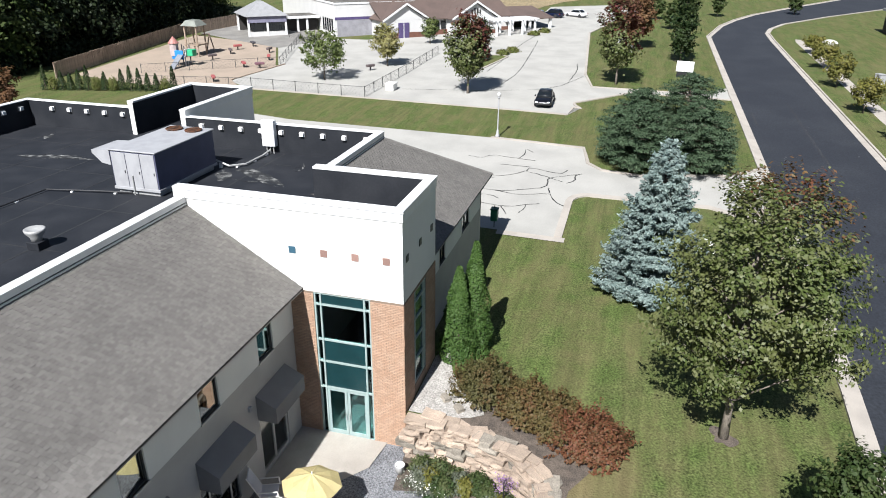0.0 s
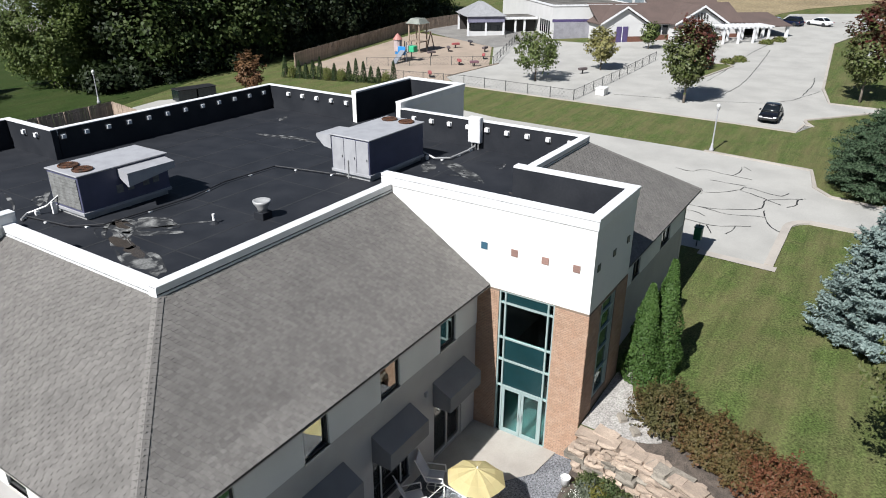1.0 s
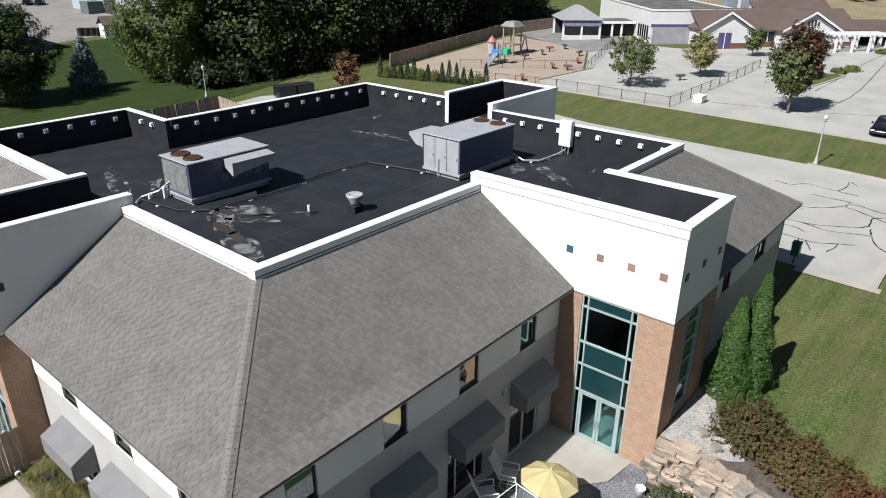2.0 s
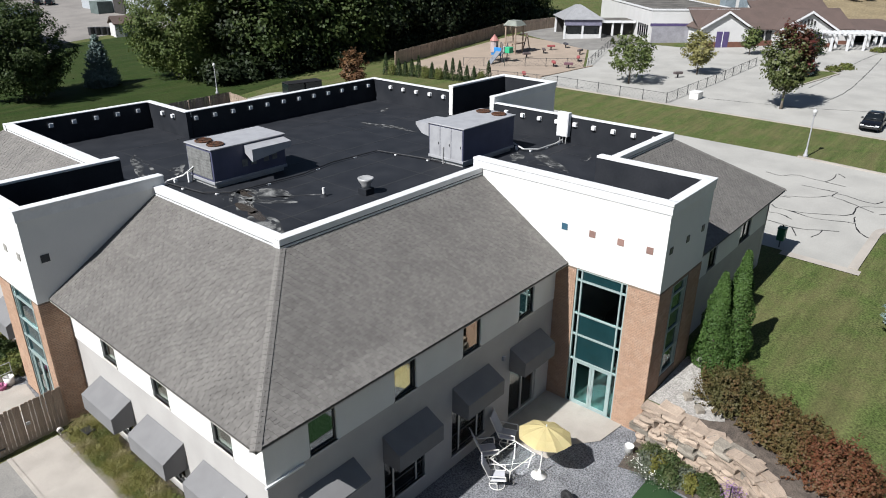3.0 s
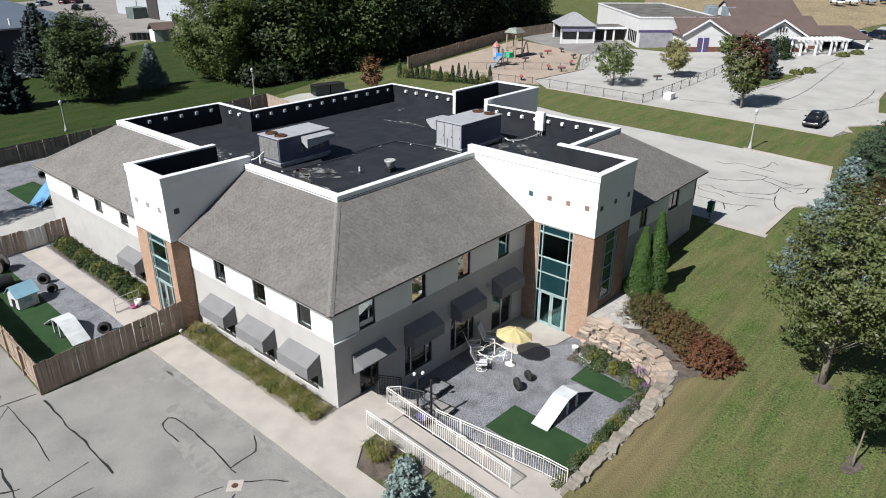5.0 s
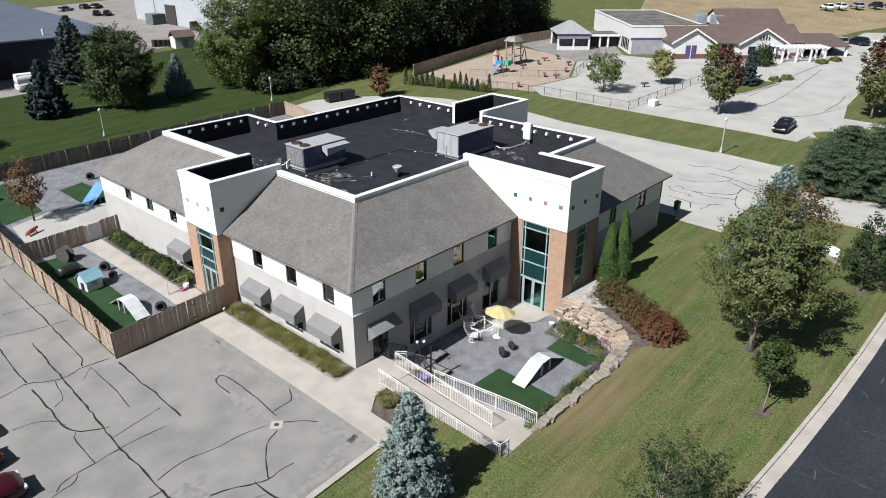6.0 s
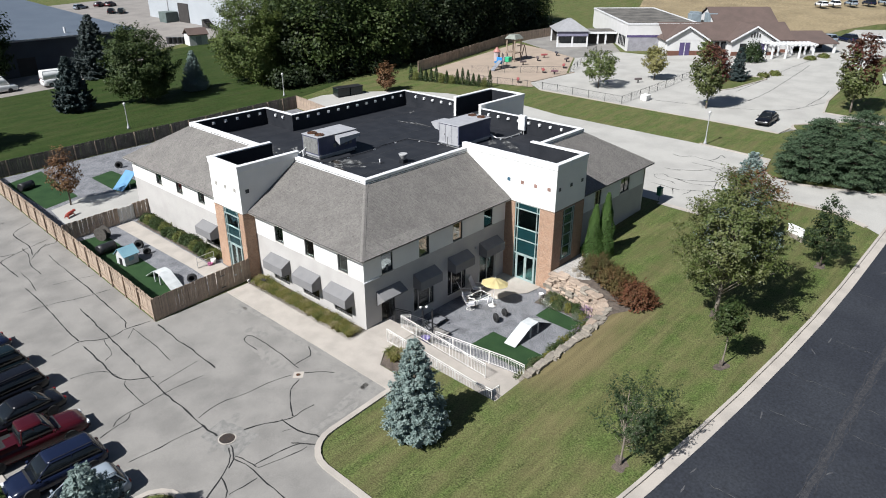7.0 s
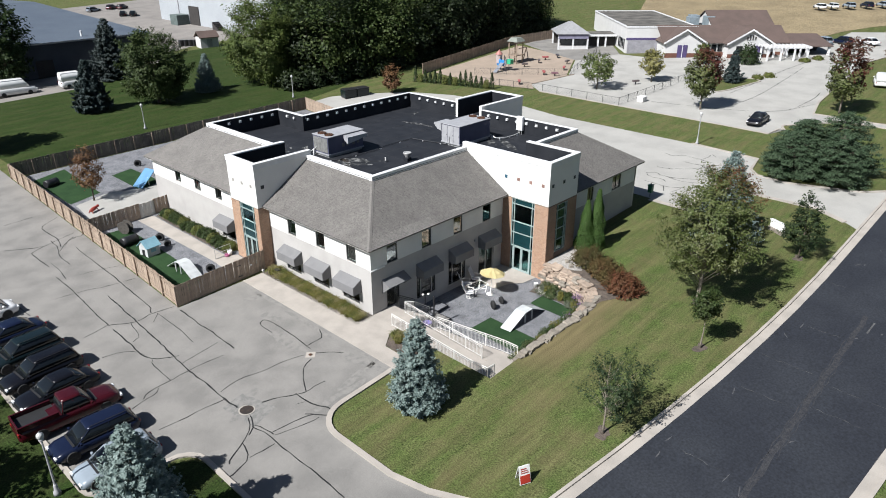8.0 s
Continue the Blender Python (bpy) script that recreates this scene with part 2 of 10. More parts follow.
M_AWNG = mat("grey_awning_canvas", (0.160, 0.158, 0.160), (0.145, 0.143, 0.145), rough=0.85, scale=1.5, fine=80, grain=0.06, bump=0.1)
M_INT = mat("interior_paint", (0.161, 0.155, 0.143), rough=0.9)
M_INTFL = mat("interior_carpet", (0.068, 0.065, 0.062), rough=0.95)
M_UNITW = mat("painted_steel_pale", (0.31, 0.31, 0.322), (0.267, 0.267, 0.279), rough=0.5, scale=2, grain=0.06, bump=0.05, spec=0.5)
M_UNITB = mat("painted_steel_slate", (0.071, 0.074, 0.124), (0.059, 0.062, 0.102), rough=0.5, scale=1.5, grain=0.08, bump=0.05, spec=0.5)
M_RUST = mat("rust", (0.087, 0.034, 0.0155), (0.037, 0.025, 0.0186), rough=0.9, scale=5, fine=30, grain=0.4)
M_COIL = mat("condenser_coil", (0.186, 0.186, 0.18), (0.124, 0.124, 0.118), rough=0.6, scale=4, fine=60, grain=0.3, bump=0.4)
M_GALV = mat("galvanised_steel", (0.409, 0.409, 0.403), (0.341, 0.341, 0.341), rough=0.5, metal=0.35, scale=3, grain=0.08, bump=0.05)
M_FENCE = mat("weathered_fence_board", (0.30, 0.232, 0.178), (0.225, 0.172, 0.132), rough=0.9, scale=1.3, fine=28, grain=0.25, bump=0.4, each=0.13, island=0.13)
M_FENCEG = mat("grey_fence_board", (0.124, 0.108, 0.093), (0.087, 0.077, 0.068), rough=0.92, scale=1.0, fine=25, grain=0.28, bump=0.4, each=0.2, island=0.2)
M_STONE = mat("sandstone", (0.345, 0.272, 0.212), (0.25, 0.196, 0.155), rough=0.92, scale=1.8, fine=16, grain=0.22, bump=0.7, dist=0.03, each=0.22)
M_STONEG = mat("lichen_grey_stone", (0.229, 0.202, 0.167), (0.161, 0.143, 0.118), rough=0.92, scale=2.0, fine=14, grain=0.3, bump=0.7, dist=0.03, each=0.22)
M_RAIL = mat("white_painted_rail", (0.64, 0.623, 0.59), rough=0.5, grain=0.04, bump=0.02, spec=0.5)
M_TYRE = mat("old_tyre_rubber", (0.02, 0.02, 0.021), (0.032, 0.032, 0.032), rough=0.85, scale=6, fine=60, bump=0.3)
M_UMB = mat("pale_yellow_canvas", (0.72, 0.63, 0.35), (0.68, 0.59, 0.32), rough=0.85, scale=1.5, fine=70, grain=0.05, bump=0.08)
M_PLASTIC = mat("white_plastic", (0.663, 0.654, 0.637), rough=0.45, grain=0.03, bump=0, spec=0.5)
M_CHAIRB = mat("pale_lavender_sling", (0.434, 0.434, 0.471), rough=0.8, fine=80, grain=0.1)
M_WOODW = mat("white_painted_board", (0.462, 0.476, 0.476), (0.392, 0.406, 0.406), rough=0.7, scale=2, grain=0.08, each=0.06)
M_BARK = mat("bark", (0.105, 0.084, 0.065), (0.068, 0.056, 0.046), rough=0.95, scale=4, fine=30, grain=0.4, bump=0.8, dist=0.02)
M_BARKP = mat("pale_bark", (0.205, 0.174, 0.143), (0.149, 0.124, 0.105), rough=0.95, scale=4, fine=30, grain=0.3, bump=0.6, dist=0.02)


# ---- mesh helpers ----
def gz(x, y):
    """Height of the natural ground: it rises gently along x."""
    return -0.1 + 0.035 * x + (0.02 * y if y < 0 else 0.01 * y)


def bx(bm, x0, y0, z0, x1, y1, z1):
    v = [bm.verts.new(p) for p in ((x0, y0, z0), (x1, y0, z0), (x1, y1, z0), (x0, y1, z0), (x0, y0, z1), (x1, y0, z1), (x1, y1, z1), (x0, y1, z1))]
    for f in ((0, 3, 2, 1), (4, 5, 6, 7), (0, 1, 5, 4), (1, 2, 6, 5), (2, 3, 7, 6), (3, 0, 4, 7)):
        bm.faces.new([v[i] for i in f])
    return v


def boxes(*b):
    bm = bmesh.new()
    for q in b:
        bx(bm, *q)
    return bm


def prism(bm, low, high):
    """A solid between two loops of points with the same count."""
    a, b = [bm.verts.new(p) for p in low], [bm.verts.new(p) for p in high]
    n = len(a)
    bm.faces.new(a[::-1])
    bm.faces.new(b)
    for i in range(n):
        bm.faces.new((a[i], a[(i + 1) % n], b[(i + 1) % n], b[i]))
    return bm


def rod(bm, p, q, r, r2=None, n=8):
    p, q = Vector(p), Vector(q)
    d = (q - p).normalized()
    u = d.orthogonal().normalized()
    w = d.cross(u)
    ring = [u * math.cos(2 * math.pi * i / n) + w * math.sin(2 * math.pi * i / n) for i in range(n)]
    prism(bm, [p + v * r for v in ring], [q + v * (r if r2 is None else r2) for v in ring])
    return bm


def tube(bm, pts, radii, n=8):
    """One skin along a bent line."""
    pts = [Vector(p) for p in pts]
    rings = []
    for i, (p, r) in enumerate(zip(pts, radii)):
        d = (pts[min(i + 1, len(pts) - 1)] - pts[max(i - 1, 0)]).normalized()
        u = d.cross(Vector((0, 1, 0.01))).normalized()
        w = d.cross(u)
        rings.append([bm.verts.new(p + (u * math.cos(2 * math.pi * k / n) + w * math.sin(2 * math.pi * k / n)) * r) for k in range(n)])
    for a, b in zip(rings, rings[1:]):
        for k in range(n):
            bm.faces.new((a[k], a[(k + 1) % n], b[(k + 1) % n], b[k]))
    bm.faces.new(rings[0][::-1])
    bm.faces.new(rings[-1])
    return bm


def rods(r, *pairs, n=8):
    bm = bmesh.new()
    for p, q in pairs:
        rod(bm, p, q, r, n=n)
    return bm


def lathe(bm, profile, n=16, at=(0, 0, 0)):
    """Turn (radius, height) pairs about z."""
    rings = [[bm.verts.new((at[0] + r * math.cos(2 * math.pi * i / n), at[1] + r * math.sin(2 * math.pi * i / n), at[2] + z)) for i in range(n)] for r, z in profile]
    for a, b in zip(rings, rings[1:]):
        for i in range(n):
            bm.faces.new((a[i], a[(i + 1) % n], b[(i + 1) % n], b[i]))
    if profile[0][0] > 1e-4:
        bm.faces.new(rings[0][::-1])
    if profile[-1][0] > 1e-4:
        bm.faces.new(rings[-1])
    return bm


def bevel(bm, w, seg=1):
    bmesh.ops.bevel(bm, geom=list(bm.edges), offset=w, segments=seg, affect="EDGES", clamp_overlap=True)
    return bm


def mesh_of(name, bm, material, smooth=False):
    bmesh.ops.recalc_face_normals(bm, faces=bm.faces)
    me = bpy.data.meshes.new(name)
    bm.to_mesh(me)
    bm.free()
    me.materials.append(material)
    if smooth:
        me.polygons.foreach_set("use_smooth", [True] * len(me.polygons))
    return me


def part(name, bm, material, parent=None, label="", smooth=False, at=None):
    ob = new(name, mesh_of(name, bm, material, smooth))
    if at is not None:
        ob.matrix_basis = at
    if parent is not None:
        ob.parent = parent
    if label:
        ob["label"] = label
    return ob


def share(name, me, parent, at):
    """One more object on the same mesh."""
    ob = new(name, me)
    ob.matrix_basis = at
    ob.parent = parent
    return ob


def thing(name, label, category, at=None, group="", kind=""):
    ob = new(name)
    if at is not None:
        ob.matrix_basis = at
    return tagged(ob, label, category, group, kind)


def pydata(name, verts, faces, material, parent=None, label="", smooth=False):
    me = bpy.data.meshes.new(name)
    me.from_pydata(verts, [], faces)
    me.materials.append(material)
    if smooth:
        me.polygons.foreach_set("use_smooth", [True] * len(me.polygons))
    ob = new(name, me)
    if parent is not None:
        ob.parent = parent
    if label:
        ob["label"] = label
    return ob


def quads_mesh(name, quads, material, parent=None, label="", smooth=False):
    """quads: an array (n, 4, 3) of loose four-cornered faces."""
    n = len(quads)
    me = bpy.data.meshes.new(name)
    me.vertices.add(4 * n)
    me.vertices.foreach_set("co", np.ascontiguousarray(quads, dtype=np.float32).ravel())
    me.loops.add(4 * n)
    me.loops.foreach_set("vertex_index", np.arange(4 * n, dtype=np.int32))
    me.polygons.add(n)
    me.polygons.foreach_set("loop_start", np.arange(0, 4 * n, 4, dtype=np.int32))
    me.update(calc_edges=True)
    me.materials.append(material)
    ob = new(name, me)
    if parent is not None:
        ob.parent = parent
    if label:
        ob["label"] = label
    return ob


def arc(cx, cy, r, a0, a1, n=8):
    return [(cx + r * math.cos(radians(a0 + (a1 - a0) * i / n)), cy + r * math.sin(radians(a0 + (a1 - a0) * i / n))) for i in range(n + 1)]


def sheet(name, outline, dz, material, label, category, z=None):
    """A paved or planted surface that follows the ground (or lies level at z)."""
    bm = bmesh.new()
    bm.faces.new([bm.verts.new((x, y, 0)) for x, y in outline])
    if z is None:
        bmesh.ops.triangulate(bm, faces=list(bm.faces))
        bmesh.ops.bisect_plane(bm, geom=list(bm.verts) + list(bm.edges) + list(bm.faces), plane_co=(0, 0, 0), plane_no=(0, 1, 0))
    for v in bm.verts:
        v.co.z = gz(v.co.x, v.co.y) + dz if z is None else z
    for f in bm.faces:
        f.normal_update()
        if f.normal.z < 0:
            f.normal_flip()
    me = bpy.data.meshes.new(name)
    bm.to_mesh(me)
    bm.free()
    me.materials.append(material)
    return tagged(new(name, me), label, category, kind="structure")


def ribbon(path, w, zf, closed=False):
    """Left and right edges of a strip along a path."""
    pts = [Vector(p) for p in path]
    out = []
    for i, p in enumerate(pts):
        a = pts[i - 1] if (i or closed) else p
        b = pts[(i + 1) % len(pts)] if (i + 1 < len(pts) or closed) else p
        d = (b - a).normalized()
        nrm = Vector((-d.y, d.x))
        out.append((p + nrm * w / 2, p - nrm * w / 2))
    return [((a.x, a.y, zf(a.x, a.y)), (b.x, b.y, zf(b.x, b.y))) for a, b in out]


def kerb(path, label, w=0.32, h=0.11, material=None, name="kerb"):
    """A concrete kerb with a step, along a path on the ground."""
    rim = ribbon(path, w, gz)
    bm = bmesh.new()
    rows = []
    for a, b in rim:
        rows.append([bm.verts.new(p) for p in ((a[0], a[1], a[2] - 0.1), (a[0], a[1], a[2] + h), (b[0], b[1], b[2] + h), (b[0], b[1], b[2] - 0.1))])
    for r, s in zip(rows, rows[1:]):
        for i in range(3):
            bm.faces.new((r[i], r[i + 1], s[i + 1], s[i]))
    bm.faces.new(rows[0])
    bm.faces.new(rows[-1][::-1])
    return tagged(part(name, bm, material or M_CONC), label, "kerb", kind="structure")


# ---- ground, road, paving ----
def ky(x):
    """The road's north kerb."""
    return -22.4 + 0.0018 * max(0.0, 32 - x) ** 2


def ground():
    xs = [-900, -300, -120, -60, -25, 0, 15.2, 31, 60, 110, 200, 400, 900]
    ys = [-900, -300, -120, -60, -25, -11.2, -4.1, 0, 28, 32.8, 60, 120, 250, 500, 900]
    cut = lambda x, y: (0 < x < 15.2 and -11.2 < y < 0) or (0 < x < 31 and 0 < y < 28) or (15.2 < x < 31 and -4.1 < y < 0) or (0 < x < 15 and 28 < y < 32.8)
    bm = bmesh.new()
    grid = [[bm.verts.new((x, y, gz(x, y))) for y in ys] for x in xs]
    for i in range(len(xs) - 1):
        for j in range(len(ys) - 1):
            if not cut((xs[i] + xs[i + 1]) / 2, (ys[j] + ys[j + 1]) / 2):
                bm.faces.new((grid[i][j], grid[i + 1][j], grid[i + 1][j + 1], grid[i][j + 1]))
    tagged(part("ground", bm, M_GRASS), "mown lawn, green with dry brown patches and mowing stripes", "lawn", kind="structure")


ground()
XR = [-160, -80, -50, -30, -20, -12, -6, 0, 5, 10, 16, 22, 28, 36, 60, 90, 122]
north = [(x, ky(x)) for x in XR] + [(129, -23.9), (136, -25.4), (146, -28.8), (156, -33.2), (174, -43.6), (220, -72)]
south = [(x, ky(x) - 10.7) for x in XR] + [(130, -33.3), (136, -34.6), (144, -38.0), (160, -49), (200, -80)]
sheet("road", north + south[::-1], 0.015, M_ROAD, "fresh dark asphalt street with faint pale scuffs", "road")
gutter_n = [(x, y - 0.42) for x, y in north]
gutter_s = [(x, y + 0.42) for x, y in south]
kerb(north, "pale concrete kerb along the street", 0.2, 0.13)
kerb(gutter_n, "pale concrete gutter along the street", 0.62, 0.028, name="gutter")
kerb(south, "pale concrete kerb along the far side of the street", 0.2, 0.13)
kerb(gutter_s, "pale concrete gutter along the far side of the street", 0.62, 0.028, name="gutter")
# worn centre line, in short pieces
bm = bmesh.new()
for x0 in (21.6, 30.8):
    r = ribbon([(x0 + 0.6 * k, ky(x0 + 0.6 * k) - 5.4) for k in range(4)], 0.11, lambda x, y: gz(x, y) + 0.02)
    for (a, b), (c, d) in zip(r, r[1:]):
        bm.faces.new([bm.verts.new(p) for p in (a, c, d, b)])
tagged(part("road_marking", bm, mat("worn_road_paint", (0.084, 0.084, 0.084), (0.037, 0.037, 0.04), scale=1.5, rough=0.8)), "worn pale dashed centre line on the street", "road marking", kind="structure")
sheet("pavement_south", [(-60, -36.6)] + [(x, ky(x) - 13.9) for x in XR[5:]] + [(125, -36.7), (124.6, -38.2)] + [(x, ky(x) - 15.5) for x in XR[5:][::-1]], 0.02, M_CONC, "pale concrete footpath beside the street", "footpath")

lot_nose = [(-3.4, -5.85), (-8.0, -5.95)] + arc(-8.0, -7.95, 2.0, 90, 180, 6)[1:] + [(-10.0, -12.5), (-9.5, -14.8), (-8.4, -17.2), (-6.4, -19.3)]
west_edge = [(-21.65, 90), (-21.65, -1.2)] + arc(-20.2, -1.2, 1.45, 180, 270, 4)[1:] + [(-17.6, -2.65)] + arc(-17.6, -4.15, 1.5, 90, 0, 4)[1:] + [(-16.1, -14.2), (-17.4, -16.2), (-20.0, -17.2)]
sheet("lot_west", lot_nose + [(-6.4, -21.0), (-12, ky(-12)), (-20, ky(-20))] + west_edge[::-1] + [(-6.0, 90), (-7.6, 53.3), (-9.05, 12.1), (-3.4, 12.0)], 0.02, M_LOT, "weathered pale grey car park with sealed cracks", "car park")
kerb(lot_nose, "pale concrete kerb round the car park corner", 0.34)
kerb(west_edge, "pale concrete kerb on the car park's west side", 0.3)
sheet("lawn_west", [(-140, 90), (-21.8, 90), (-21.8, -1.2), (-21.0, -2.4), (-20.2, -2.8), (-17.8, -2.8), (-16.6, -3.6), (-16.25, -4.4), (-16.25, -14.2), (-17.6, -16.3), (-20.4, -17.4), (-140, -17.4)], 0.006, M_GRASSLS, "green mown lawn west of the car park", "lawn")
sheet("footpath_west", [(-3.4, -5.85), (-2.1, -5.85), (-2.1, -3.6), (-0.95, -2.75), (0.0, -2.7), (0.0, -0.12), (-1.62, -0.12), (-1.62, 11.95), (-3.4, 11.95)], 0.06, M_CONC, "pale concrete footpath beside the building", "footpath")
sheet("landing", [(0.0, -2.7), (2.0, -2.7), (2.0, 0.0), (0.0, 0.0)], 0.06, M_CONC, "pale concrete landing at the top of the steps", "footpath")
kerb([(-3.4, -5.85), (-3.4, 11.95)], "low concrete kerb between footpath and car park", 0.14, 0.085)
sheet("planting_bed_west", [(-1.74, -0.1), (-0.04, -0.1), (-0.04, 11.9), (-1.74, 11.9)], 0.05, M_SOIL, "mulched planting bed along the wall", "planting bed")
sheet("planting_bed_ramp", [(-2.05, -3.6), (-0.9, -2.8), (-0.05, -2.8), (-0.05, -6.2), (-1.2, -6.2), (-2.05, -4.6)], 0.05, M_SOIL, "mulched bed beside the ramp", "planting bed")

east_lot = [(34.0, -8.45), (40.2, -8.45)] + arc(40.2, -10.2, 1.75, 90, 20, 4)[1:] + [(42.2, -18.0), (40.6, -21.0), (39.5, -22.4), (52.0, -22.4), (49.6, -20.0), (48.4, -16.5), (47.3, -13.2), (47.6, -10.2), (49.0, -9.0), (53.0, -8.3), (53.4, 0), (53.4, 20), (54.6, 27), (53.0, 40), (50.0, 47.0), (45.0, 51.6), (40.0, 54.6), (36.0, 54.2), (34.5, 46.0), (34.0, 33.0)]
sheet("lot_east", east_lot, 0.02, M_LOT2, "pale concrete driveway with many sealed cracks", "driveway")
kerb(east_lot[:8], "concrete kerb round the lawn corner", 0.5)
kerb(east_lot[9:17], "concrete kerb of the driveway's far edge", 0.3)
sheet("walk_east", [(33.3, -8.9), (33.95, -8.9), (33.95, -4.6), (33.3, -4.6)], 0.05, M_CONC, "narrow concrete walk beside the lawn", "footpath")
school_lot = [(63.6, -5.7), (66.6, -5.9)] + arc(68.6, -8.4, 2.6, 140, 90, 4) + [(75.5, -11.5), (76.0, -22.3), (82.5, -22.6), (78.6, -20), (77.4, -15), (77.0, -7.0), (84, -5.6), (118, -3.2), (134, -6.5), (152, -13.5), (160, -4), (152, 8), (122, 8), (99, 30), (98, 40), (88, 39.6), (76, 33.2), (66.5, 34.5), (63.6, 30.5)]
sheet("lot_school", school_lot, 0.02, M_LOT2, "wide pale concrete car park and forecourt", "car park")
kerb(school_lot[-1:] + school_lot[:9], "concrete kerb along the forecourt", 0.3)
kerb(school_lot[10:16], "concrete kerb of the entrance island", 0.3)
sheet("playground_sand", [(64.4, 32.2), (67.0, 34.6), (75.6, 33.4), (90.0, 41.0), (94.0, 57.6), (63.5, 54.0), (61.6, 43.0)], 0.03, M_SAND, "tan sand surface of a school playground", "playground")
sheet("playground_paving", [(88.0, 39.4), (98.5, 36.0), (106, 42), (108, 58), (96, 58), (92.0, 49.5)], 0.045, M_LOT, "grey paving beside the playground shelter", "paving")
kerb([(66.9, 34.6), (75.6, 33.3), (77.4, 33.0)], "timber edging between sand and paving", 0.25, 0.12, M_FENCE, name="edging")
# crop field and far paving
field = mat("ripe_crop", (0.236, 0.186, 0.108), (0.18, 0.14, 0.081), rough=0.95, scale=0.12, fine=2.6, grain=0.45, bump=1.0, dist=0.3)
sheet("crop_field", [(128, 60), (137, 20), (143, 11), (152, 9.5), (163, 6), (270, -60), (420, -60), (420, 30), (300, 75), (190, 78), (150, 60)], 0.05, field, "ripe tan maize field", "field")
sheet("lawn_north", [(-6.0, 53.6), (32.9, 51.8), (36, 56), (44, 58), (60, 63), (60, 112), (-6.0, 107)], 0.006, M_GRASSLS, "green mown lawn beyond the fence", "lawn")
M_YARDC = mat("worn_yard_concrete", (0.205, 0.188, 0.172), (0.165, 0.152, 0.140), rough=0.9, scale=0.25, fine=8, grain=0.15)
sheet("drive_north", [(-90, 93.2), (17, 93.4), (24, 98.5), (36.8, 104.5), (40, 112), (52, 116), (66, 116), (110, 160), (90, 215), (40, 212), (37.5, 125), (36.2, 107.3), (-90, 107.3)], 0.03, M_YARDC, "grey-brown concrete service drive beyond the lawn", "driveway")
sheet("lot_north", [(110, 161), (140, 150), (160, 220), (91, 216)], 0.04, M_YARDC, "far grey-brown concrete yard", "yard")
sheet("school_island", [(80.5, 8.6), (82.6, 7.6), (92.0, 5.9), (93.0, 7.0), (91.5, 12.0), (87.0, 13.2)], 0.032, M_GRASS, "green grass island before the school", "lawn")
kerb([(80.5, 8.6), (82.6, 7.6), (92.0, 5.9), (93.0, 7.0), (91.5, 12.0)], "dark concrete kerb of the grass island", 0.25, 0.12)


# ---- the two-storey building ----
house = thing("commercial_building", "two-storey white stucco and brick building with a grey shingle roof", "building")
ZB, EZ, TZ, PZ, TT = -1.55, 5.5, 8.42, 8.76, 9.14     # base, eave, top of slopes, parapet, tower top


def cells(u0, u1, z0, z1, ops):
    us = sorted({u0, u1, *[v for o in ops for v in o[:2] if u0 < v < u1]})
    zs = sorted({z0, z1, *[v for o in ops for v in o[2:] if z0 < v < z1]})
    for a, b in zip(us, us[1:]):
        for c, d in zip(zs, zs[1:]):
            mu, mz = (a + b) / 2, (c + d) / 2
            if not any(o[0] < mu < o[1] and o[2] < mz < o[3] for o in ops):
                yield a, b, c, d


def wall(name, axis, c, th, u0, u1, z0, z1, ops, material, label=""):
    """A wall whose outer face is the plane axis = c; th is its signed thickness inwards; ops are openings (u0, u1, z0, z1)."""
    bm = bmesh.new()
    lo, hi = min(c, c + th), max(c, c + th)
    for a, b, d, e in cells(u0, u1, z0, z1, ops):
        bx(bm, *((lo, a, d, hi, b, e) if axis == "x" else (a, lo, d, b, hi, e)))
    bmesh.ops.remove_doubles(bm, verts=list(bm.verts), dist=0.0005)
    return part(name, bm, material, house, label)


def oriented(axis, c, sign):
    """Maps (u along the wall, depth outwards, z) to the world."""
    return (lambda u, d, z: (c + sign * d, u, z)) if axis == "x" else (lambda u, d, z: (u, c + sign * d, z))


def obox(bm, f, u0, u1, d0, d1, z0, z1):
    p, q = f(u0, d0, z0), f(u1, d1, z1)
    bx(bm, *[min(a, b) for a, b in zip(p, q)], *[max(a, b) for a, b in zip(p, q)])


